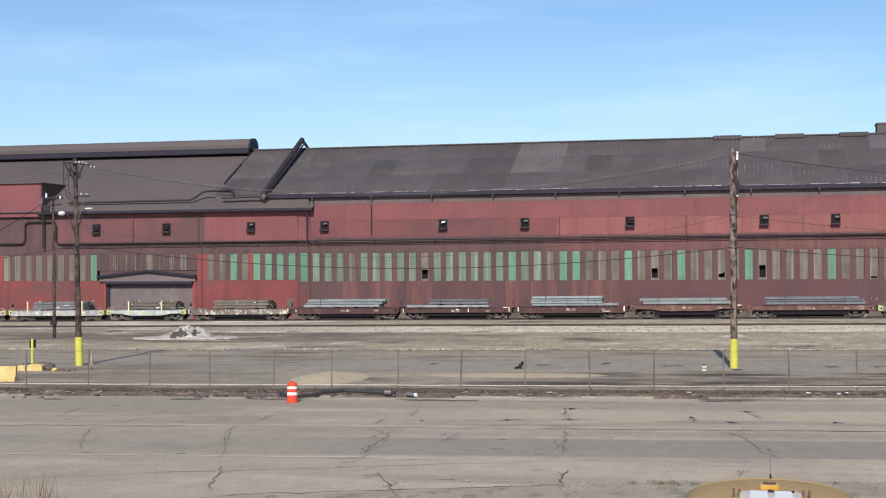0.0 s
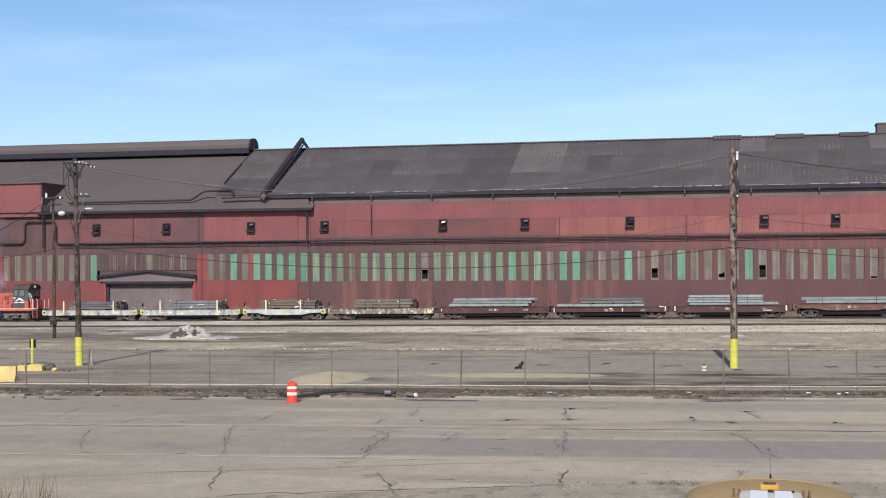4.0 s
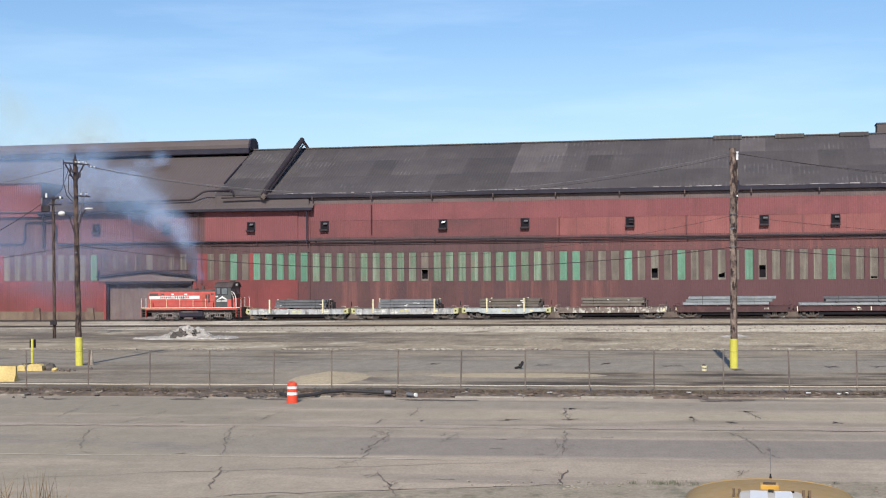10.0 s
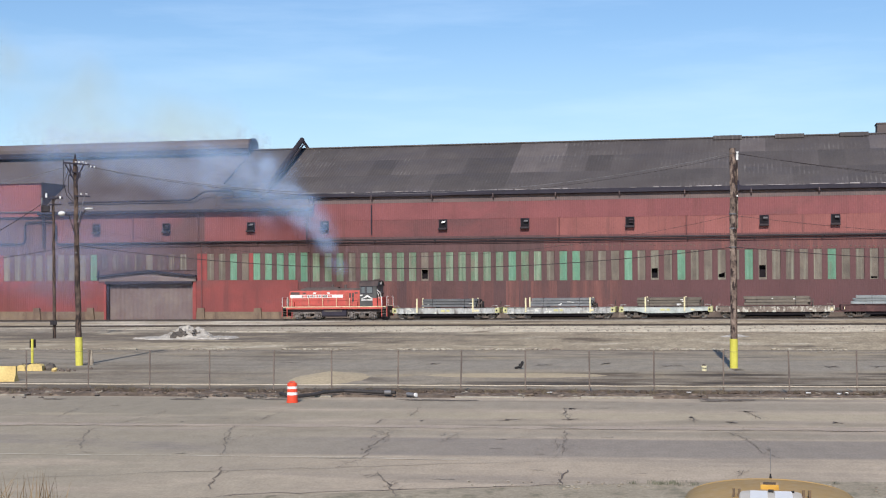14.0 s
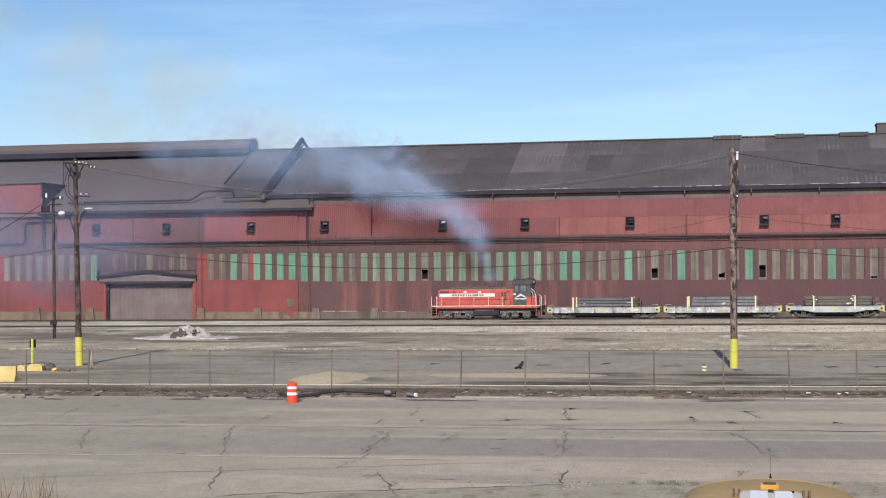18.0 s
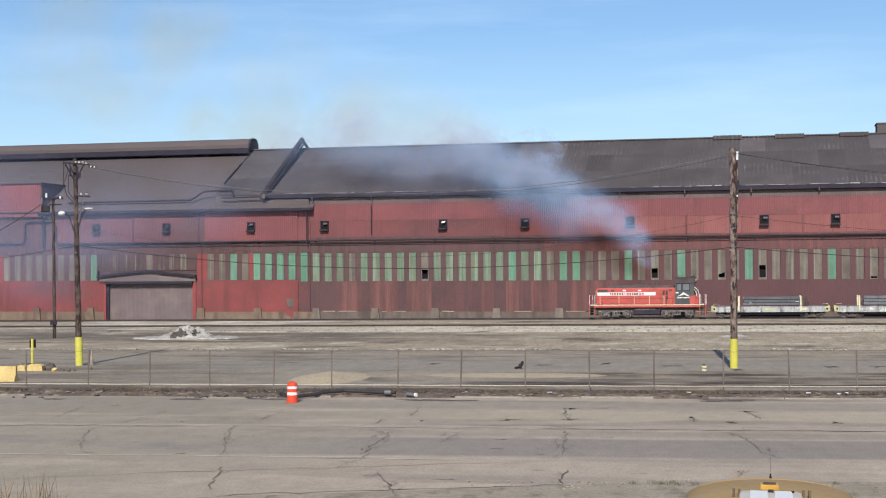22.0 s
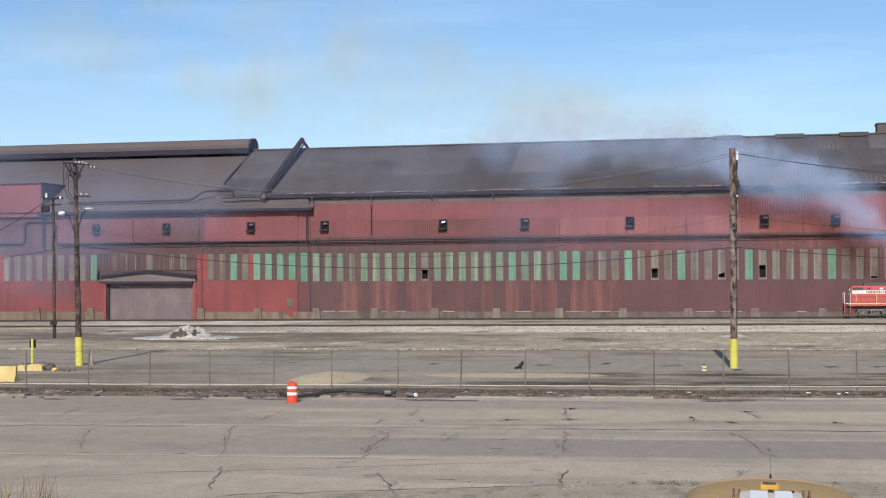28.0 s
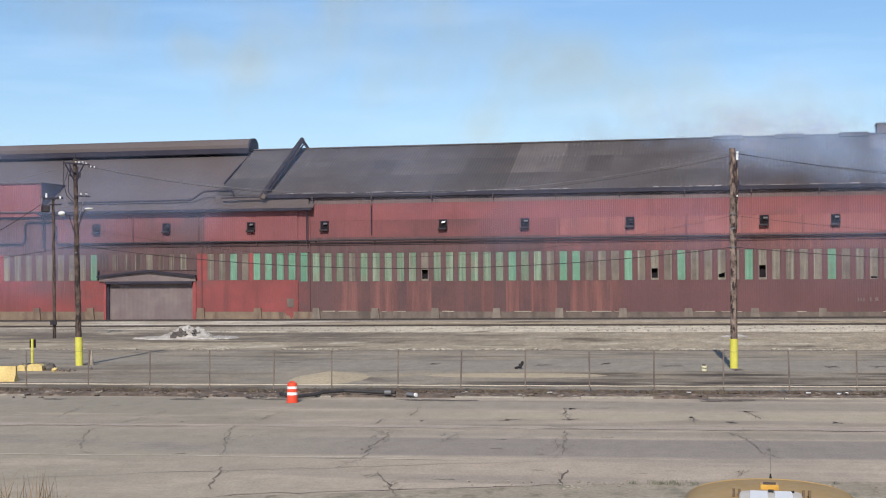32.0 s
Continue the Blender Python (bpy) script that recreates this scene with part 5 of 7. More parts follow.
hose = thing("drain_pipe", MR, "long black corrugated drain pipe lying along the kerb", "pipe")
pts = [(-7.3, -2.9, 0.2), (-6.95, -3.2, 0.14), (-6.3, -3.5, 0.12), (-5.75, -2.9, 0.14), (-5.3, -2.3, 0.22), (-4.5, -1.8, 0.24), (-3.6, -1.9, 0.22), (-2.9, -2.1, 0.2), (-1.9, -2.2, 0.2)]
fine = []
for a, b in zip(pts, pts[1:]):
    fine += [Vector(a).lerp(Vector(b), k / 10) for k in range(10)]
g = G()
rings = []
for i, p in enumerate(fine):
    d = (fine[min(i + 1, len(fine) - 1)] - fine[max(0, i - 1)]).normalized()
    side = d.cross(Vector((0, 0, 1))).normalized()
    up = side.cross(d)
    r = 0.08 + 0.01 * (i % 2)
    rings.append([p + (side * math.cos(a) + up * math.sin(a)) * r for a in (6.283 * j / 10 for j in range(10))])
part("hose", g.rings(rings), M_HOSE, hose)
part("sleeve", G().tube([(-2.5, -2.2, 0.2), (-2.2, -2.22, 0.2)], 0.12, 12), M_METAL, hose, "pale grey sleeve")
pe = thing("pipe_end", MR, "short loose silver-grey pipe end lying on the verge", "pipe")
part("collar", G().tube([(-1.45, -2.2, 0.13), (-1.05, -2.45, 0.11)], 0.09, 12), M_METAL, pe)
part("mouth", G().tube([(-1.05, -2.45, 0.11), (-0.98, -2.49, 0.11)], 0.1, 12, 0.1), M_REFL, pe)

jb = thing("jersey_barrier", pose(-25.0, 75.6, 0, 0, 0, -4), "faded yellow concrete traffic barrier", "barrier")
part("barrier_body", G().prism([(-0.3, 0), (0.3, 0), (0.3, 0.12), (0.14, 0.35), (0.1, 0.82), (-0.1, 0.82), (-0.14, 0.35), (-0.3, 0.12)], -1.6, 1.6 + 0.33), M_YEL_OLD, jb)
# no real slot: a black box on the face paints its shade
part("lifting_slot", G().box(-0.6, -0.3, -0.31, -0.2, 0.0, 0.08), M_DARK, jb)
for k, (x, y, ln, h) in enumerate(((-25.14, 83.5, 0.52, .36), (-24.33, 83.45, 0.92, .42), (-23.6, 83.85, 0.56, .4))):
    t = thing("concrete_block", pose(x, y, 0, 0, 0, -6 + 4 * k), "chipped block of faded yellow concrete" if k < 2 else "dark broken concrete block", "concrete block", "blocks in the yard")
    part("block", G().ball((0, 0, h * .42), ln * .62, 0.36, h * .62, 9, 6, 0.35, k * 2.3) if k == 2 else G().prism([(-ln / 2, 0), (ln / 2, 0), (ln / 2 - .04, h * .7), (ln / 2 - .16, h * .93), (-ln * .1, h), (-ln / 2 + .1, h * .94), (-ln / 2 + .02, h * .75)], -0.3, 0.3, "y"), M_YEL_OLD if k < 2 else M_HEAP_D, t)
    part("lifting_eye", G().tube([(-0.08, 0, h - .02), (0, 0, h + .08), (0.08, 0, h - .02)], 0.015, 5), M_PIPE, t)
for k, (x, y, r) in enumerate(((-23.05, 82.7, .18), (-22.75, 82.95, .13), (-22.5, 82.6, .1), (-22.2, 82.6, .14), (-21.9, 82.8, .09), (-21.3, 84.4, .1))):
    solid("rock", G().ball((0, 0, r * .5), r, r, r * .8, 9, 6, 0.6, k), M_YEL_OLD if k == 0 else M_CONC, pose(x, y, 0),
          "lump of broken yellow-painted concrete in the yard" if k == 0 else "small grey lump of broken concrete in the yard", "rock", "lumps in the yard")
sp = thing("sign_post", pose(-26.29, 89.28, 0), "yellow-painted steel post with a dark plate", "sign post")
part("post", G().tube([(0, 0, 0), (0, 0, 1.62)], 0.085, 10), M_YELLOW, sp)
part("plate", G().box(-0.2, 0.2, 0.09, 0.13, 1.05, 1.58, 0.02), M_DARK, sp)
part("foot", G().box(-0.4, 0.4, -0.25, 0.25, 0, 0.06, 0.02), M_PIPE, sp)
bo = thing("bollard", pose(-22.28, 88.38, 0), "small pale tapered bollard with a dark stripe", "bollard")
part("body", G().tube([(0, 0, 0), (0, 0, 0.95)], 0.15, 12, 0.07), M_KERB, bo)
part("stripe", G().tube([(-0.1, -.08, 0), (-0.07, -.05, 0.94)], 0.05, 6), M_CONC, bo)
bk = thing("bucket", pose(14.89, 79.9, 0), "yellow bucket with a dark lump in it", "bucket")
part("pail", G().tube([(0, 0, 0), (0, 0, 0.3)], 0.15, 14, 0.18), M_STAKE, bk)
part("contents", G().ball((0, 0, 0.3), 0.12, 0.12, 0.1, 10, 6, 0.4, 2), M_STAIN, bk)
part("handle", G().tube([(-.18, 0, .28), (-.2, -.14, .22), (0, -.21, .16), (.2, -.14, .22), (.18, 0, .28)], 0.012, 5), M_METAL, bk)
rg = thing("rubber_scrap", pose(4.4, 82.4, 0.0), "crumpled black scrap of tyre on the asphalt", "scrap")
part("scrap", G().tube([(-0.2, 0, 0.05), (-0.05, 0.05, 0.08), (0.08, -0.05, 0.12), (0.2, 0, 0.26), (0.26, 0.1, 0.4)], 0.07, 6, 0.1), M_RUBBER, rg)
part("shred", G().box(0.02, 0.2, -0.1, 0.1, 0.04, 0.3, 0.05), M_RUBBER, rg)
solid("sand_spill", sheet([-4.6 + 0.4 * i for i in range(24)], [-5 + 0.5 * i for i in range(21)],
      lambda x, y: 0.42 * max(0.0, 1 - math.hypot(x / 2.0 + 0.25 * noise.noise(Vector((x, y, 0))), y / 4.4)) ** 1.3 - 0.004 - (0.05 if math.hypot(x / 2.0, y / 4.4) > 1 else 0)),
      M_SAND, pose(-6.2, 76.2, 0.02, 0, 0, -6), "thin fan of spilt beige sand on the asphalt", "sand", kind="stuff")
for k, (x, y, lx, ly) in enumerate(((4.0, 77.4, 5.2, 1.7),)):
    solid("sand_spill", sheet([-lx + lx * 2 * i / 40 for i in range(41)], [-ly * 1.2 + ly * 2.4 * i / 12 for i in range(13)],
          lambda a, b: 0.05 * max(0.0, 1 - math.hypot(a / lx, b / ly + 0.4 * noise.noise(Vector((a * .4, b * .4, k))))) - 0.004 - (0.05 if math.hypot(a / lx, b / ly) > 0.97 else 0)),
          M_SAND, pose(x, y, 0.02, 0, 0, -6), "thin smear of beige sand on the asphalt", "sand", kind="stuff")
heap = thing("stone_heap", pose(-22.75, 124.0, -0.06), "heap of pale crushed stone with a dark hollow on its near face", "stone heap", kind="stuff")
TIPS = ((-0.15, 0.0, 1.12, 1.75), (0.85, 0.15, 0.92, 1.5), (1.35, -0.45, 0.5, 1.05), (-1.35, -0.2, 0.46, 1.25), (0.45, -0.6, 0.66, 1.0))     # tipped loads


def heap_top(x, y):
    h = max(t * max(0.0, 1 - math.hypot((x - a) / r, (y - b) / r)) ** 0.85 for a, b, t, r in TIPS)
    h *= 1 + 0.3 * noise.noise(Vector((x * 2.2, y * 2.2, 0))) + 0.2 * noise.noise(Vector((x * 5, y * 5, 3)))
    e = math.hypot(x / 4.6, y / 2.6) + 0.25 * noise.noise(Vector((x * 0.9, y * 1.4, 6)))
    return max(-0.06, h + (0.09 + 0.05 * noise.noise(Vector((x * 3, y * 3, 9))) if e < 0.95 else -0.2))


part("heap", sheet([-4.9 + 0.14 * i for i in range(71)], [-3 + 0.15 * i for i in range(41)], heap_top), M_HEAP, heap)
for k in range(44):      # dark lumps stand in for the hollow on the near face, and for one gully
    r = random.Random(300 + k)
    x, u = (r.uniform(-1.15, 0.1), r.uniform(0, 1)) if k < 34 else (0.75 + r.uniform(-.1, .35), r.uniform(0.2, 1))
    y = -1.6 + (0.85 * (1 - abs(x + 0.5)) if k < 34 else 1.3) * u
    part("damp_lump", G().ball((x, y, heap_top(x, y) + 0.02), r.uniform(.16, .24), 0.2, r.uniform(.1, .15) if k < 34 else .06, 7, 5, 0.5, k), M_HEAP_D, heap, kind="stuff")
for k in range(40):
    r = random.Random(k)
    x, y = r.gauss(0.5, 1.2), r.gauss(-0.6, 0.5)
    part("lump", G().ball((x, y, heap_top(x, y)), r.uniform(.08, .17), .13, r.uniform(.05, .11), 7, 5, 0.8, k), M_HEAP, heap, kind="stuff")
solid("stone_heap", sheet([-1.5 + 0.25 * i for i in range(13)], [-1 + 0.25 * i for i in range(9)], lambda x, y: 0.35 * max(0, 1 - math.hypot(x / 1.5, y / 1.0)) - 0.03),
      M_HEAP, pose(24.6, 118.0, 0.03), "low heap of pale stone beside the track", "stone heap", kind="stuff")

# the near bus roof and the dead weeds in front of the road
M_BUSRIB = mat("grimy_trim", rgb(104, 84, 64), rgb(84, 70, 58), 2.0, 0.8)
M_HATCH = mat("off_white_hatch", rgb(212, 203, 190), rgb(196, 186, 172), 1.5, 0.6, fine_amount=0.08)
HATCH = [(0.4 * (1 if math.cos(a) > 0 else -1) * abs(math.cos(a)) ** 0.3, 0.46 * (1 if math.sin(a) > 0 else -1) * abs(math.sin(a)) ** 0.3) for a in [math.pi * (k + 0.5) / 14 for k in range(28)]]
bus = thing("bus", pose(4.64, 20.0, -0.02, 0, 0, -12.5), "yellow short bus with an amber beacon, parked below the camera", "bus")
BW, BZ = 1.18, 2.93
arc = [(BW * math.sin(a), BZ - 0.36 + 0.36 * math.cos(a) ** 0.75) for a in [math.radians(-90 + 6 * i) for i in range(31)]]
rings = []
for y, k, dz in ((0.02, 0.90, -0.16), (-0.05, 0.965, -0.06), (-0.2, 1.0, 0.0), (-4.6, 1.0, 0.0), (-4.75, 0.96, -0.06)):
    rings.append([(x * k, y, z + dz) for x, z in arc] + [(BW * k, y, 0.75), (-BW * k, y, 0.75)])
part("body", G().rings(rings), M_BUS, bus)
part("roof_rib", G().rings([[(x * 0.99, y, z + 0.006) for x, z in arc] + [(BW * .9, y, BZ - .5), (-BW * .9, y, BZ - .5)] for y in (-0.27, -0.22)]), M_BUS, bus)
part("windscreen", G().box(-1.0, 1.0, -0.06, 0.03, 1.4, 2.15, 0.03), M_GLASS, bus)
part("bumper", G().box(-1.15, 1.15, 0.0, 0.2, 0.45, 0.75, 0.05), M_RUBBER, bus)
for sx in (-1, 1):
    for y in (-0.9, -3.6):
        wh = part("wheel", G().disc((sx * 1.02, y, 0.42), 0.42, 0.26, 20, "x"), M_RUBBER, bus)
        part("rim", G().disc((sx * 1.1, y, 0.42), 0.22, 0.14, 16, "x"), M_METAL, wh)
    part("side_window", G().box(sx * 1.15 - 0.06, sx * 1.15 + 0.06, -4.2, -0.6, 1.5, 2.15, 0.02), M_GLASS, bus)
hatch = part("roof_hatch", G().rings([[(x * k, y * k - 2.14, BZ + z) for x, y in HATCH] for k, z in ((1.0, -0.03), (1.0, 0.035), (0.97, 0.055), (0.9, 0.062))]), M_HATCH, bus, "off-white roof hatch with rounded corners")
for x in (-0.26, 0.05):
    part("hatch_panel", G().box(x, x + 0.22, -2.48, -1.82, BZ + 0.058, BZ + 0.08, 0.01), M_REFL, hatch, "white hatch panel")
part("hatch_latch", G().box(-0.03, 0.04, -1.86, -1.8, BZ + 0.06, BZ + 0.095, 0.01).box(0.26, 0.3, -1.86, -1.8, BZ + 0.06, BZ + 0.085, 0.01), M_RUBBER, hatch)
bea = part("beacon", G().box(-0.125, 0.115, -1.2, -0.96, BZ - 0.03, BZ + 0.06, 0.02), M_AMBER, bus, "amber beacon")
part("beacon_top", G().box(-0.09, 0.08, -1.18, -1.0, BZ + 0.055, BZ + 0.068), M_BUSRIB, bea, "brown inset lens top")
ant = part("antenna", G().tube([(0.02, -0.14, BZ - 0.03), (0.02, -0.14, BZ + 0.06)], 0.022, 8, 0.01), M_RUBBER, bus, "thin antenna on a black foot")
part("whip", G().tube([(0.02, -0.14, BZ + 0.08), (0.02, -0.13, BZ + 0.42)], 0.004, 5), M_METAL, ant)
for x in (-0.47, -0.4, 0.42, 0.5):
    part("rack_leg", G().prism([(-1.8, BZ - .04), (-1.55, BZ - .04), (-1.62, BZ + .06), (-1.74, BZ + .085)], x - 0.016, x + 0.016), M_BUSRIB, bus)

M_STALK = mat("dry_stalk", rgb(148, 126, 96), rgb(118, 100, 78), 2.0, 0.9)
tall = [tuft(20, 1.7, 0.5, 40 + k).mesh("weed_stalks", M_STALK, 0) for k in range(3)]
clump = thing("weed_stalks", pose(-9.2, 30.5, 0.0), "tall dry weed stalks on the near bank", "weeds", kind="stuff")
rnd = random.Random(31)
for i in range(9):
    part("stalks", tall[i % 3], M_STALK, clump, at=pose(rnd.uniform(-2.0, 0.75), rnd.uniform(-1.2, 1.5), 0, 0, 0, rnd.uniform(0, 360)) , kind="stuff")
g = G()
rows = []
for i in range(61):
    x = -8 + 0.8 * i
    e = -31.6 + 4.6 * smooth(-8, 14, x) + 0.12 * noise.noise(Vector((x * 0.9, 0, 3)))
    rows.append([(x, e, 0.014), (x, e - 0.25, 0.015), (x, e - 2, 0.016), (x, e - 5, 0.02), (x, e - 20, 0.04), (x, e - 34, 0.04)])
g.rings(rows, close=False, caps=False)
solid("near_bank", g, mat("bare_gravel_verge", rgb(166, 153, 133), rgb(150, 138, 119), 0.5, 0.98, fine=6, fine_amount=0.25, bump=0.6,
      patch=rgb(128, 120, 101), patch_scale=(1.4, 0.9, 1), patch_range=(0.52, 0.66), grit=((18, 8, 1), 0.2)), MR, "gravel edge of the road with thin dry grass", "verge", kind="structure")

M_SCRUB = mat("dull_green_weed", rgb(122, 121, 102), rgb(100, 100, 84), 2.0, 0.9)
scrub = [tuft(30, 0.14, 0.22, 60 + k).mesh("bank_weed", M_SCRUB, 0) for k in range(3)]
bank = thing("bank_weeds", MR, "low dull green weeds on the gravel road edge", "weeds", kind="stuff")
rnd = random.Random(71)
for i in range(18):
    part("tuft", scrub[i % 3], M_SCRUB, bank, at=pose(rnd.choice((8.5, 9.6, 12.6, 13.4)) + rnd.uniform(-.6, .6), rnd.uniform(-28.2, -27.4), 0.015, 0, 0, rnd.uniform(0, 360)), kind="stuff")
g = G()
for i in range(60):
    q = rnd.uniform(0.015, 0.045)
    g.ball((rnd.uniform(4, 16), rnd.uniform(-29.0, -27.6), q * 0.3 + 0.02), q * 1.4, q, q * 0.7, 6, 4, 0.5, i)
solid("bank_stones", g, M_KERB, MR, "small pale stones on the gravel road edge", "stones", kind="stuff")

# ---------------------------------------------------------------- the train; local x runs along the track, y away from the road, z up from the rail
SPEED = 4.5566
TRACK_D = -6.0
MOVERS, WHEELS = [], []
LAG = ((0, 1.43), (3, .97), (5.5, .58), (8, .3), (10, .14), (12, 0), (14, -.1), (17, -.19), (20, -.17), (22, -.15), (25.5, 0.0), (32, 0.3))


def run(t):
    """Way of the train since the start: nearly even, gathering speed a little."""
    for (a, p), (b, q) in zip(LAG, LAG[1:]):
        if t <= b:
            return SPEED * t + p + (q - p) * (t - a) / (b - a)
    return SPEED * t


def on_track(s, z=0.0, y=0.0):
    return MB @ pose(s, TRACK_D + y, rail_z(s) + z, 0, -math.degrees(math.atan(GRADE)), 0)


wheel_mesh = None


def wheelset(parent, x):
    """Two wheels and an axle; returns the part that turns."""
    global wheel_mesh
    if wheel_mesh is None:
        g = G()
        for y in (-0.75, 0.75):
            o = -0.06 if y < 0 else 0.06
            g.disc((0, y, 0), 0.42, 0.12, 20).disc((0, y - o * 0.9, 0), 0.46, 0.03, 20).disc((0, y + o, 0), 0.16, 0.08, 10)
            for k in range(4):   # lightening webs make the turning visible
                a = k * math.pi / 2
                g.tube([(0.14 * math.cos(a), y + o * 1.05, 0.14 * math.sin(a)), (0.38 * math.cos(a), y + o * 1.05, 0.38 * math.sin(a))], 0.03, 5)
        g.tube([(0, -0.95, 0), (0, 0.95, 0)], 0.08, 8)
        wheel_mesh = g.mesh("wheelset", M_WHEEL)
    w = part("wheelset", wheel_mesh, M_WHEEL, parent, at=pose(x, 0, 0.42))
    WHEELS.append((w, x))
    return w


M_TRUCK = mat("dusty_truck_frame", rgb(132, 124, 119), rgb(84, 78, 76), 2.5, 0.85, local=True)
truck_mesh = {}


def truck(parent, x, base, heavy=False):
    if (base, heavy) not in truck_mesh:
        g = G()
        h = base / 2
        for y in ((-1.22, 1.22) if heavy else (-1.06, 1.06)):
            a, b = y - 0.08, y + 0.08
            if heavy:
                g.box(-h - .5, h + .5, a, b, 0.66, 0.84, 0.03)
                for q in (-h, h):      # pedestals and axle boxes
                    g.box(q - .34, q - .22, a, b, 0.22, 0.7).box(q + .22, q + .34, a, b, 0.22, 0.7)
                    g.box(q - .17, q + .17, y - 0.16, y + 0.16, 0.26, 0.6, 0.05).tube([(q - .3, y * 1.08, 0.62), (q + .3, y * 1.08, 0.62)], 0.06, 6)
                    g.tube([(q, y * 1.12, 0.6), (q, y * 1.12, 0.86)], 0.09, 8)
                g.box(-.42, .42, y - .12, y + .12, 0.3, 0.42, 0.03)
                for q in (-.28, 0, .28):
                    g.tube([(q, y * 1.05, 0.4), (q, y * 1.05, 0.68)], 0.085, 8)
                g.tube([(-h - .55, y, 0.3), (-h - .5, y, 0.75)], 0.04, 6).tube([(h + .5, y, 0.75), (h + .55, y, 0.3)], 0.04, 6)
                g.tube([(-h - .5, y * 1.1, 0.55), (-h + .3, y * 1.12, 0.9)], 0.05, 6).tube([(h + .5, y * 1.1, 0.55), (h - .3, y * 1.12, 0.9)], 0.05, 6)
            else:
                g.prism([(-h - .22, 0.5), (-h * .5, 0.66), (-h * .25, 0.74), (h * .25, 0.74), (h * .5, 0.66), (h + .22, 0.5), (h + .22, 0.6), (h * .5, 0.78), (h * .25, 0.84), (-h * .25, 0.84), (-h * .5, 0.78), (-h - .22, 0.6)], a, b, "y")
                g.prism([(-h + .1, 0.34), (-h * .42, 0.18), (h * .42, 0.18), (h - .1, 0.34), (h - .1, 0.44), (h * .42, 0.28), (-h * .42, 0.28), (-h + .1, 0.44)], a, b, "y")
                for q in (-h, h):
                    g.box(q - .15, q + .15, y - 0.14, y + 0.14, 0.3, 0.56, 0.04)
                for q in (-.18, 0, .18):
                    g.tube([(q, y * 1.03, 0.26), (q, y * 1.03, 0.72)], 0.07, 8)
        g.box(-0.25, 0.25, -1.0, 1.0, 0.4, 0.72)
        truck_mesh[(base, heavy)] = g.mesh("truck", M_TRUCK if heavy else M_UNDER)
    t = part("truck", truck_mesh[(base, heavy)], M_UNDER, parent, at=pose(x, 0, 0))
    for q in (-base / 2, base / 2):
        wheelset(t, q)
    return t


def coupler(parent, x, sx):
    part("coupler", G().box(min(x, x + sx * .55), max(x, x + sx * .55), -0.12, 0.12, 0.72, 0.98, 0.03).box(min(x + sx * .38, x + sx * .62), max(x + sx * .38, x + sx * .62), -0.2, 0.2, 0.68, 1.02, 0.05), M_UNDER, parent)


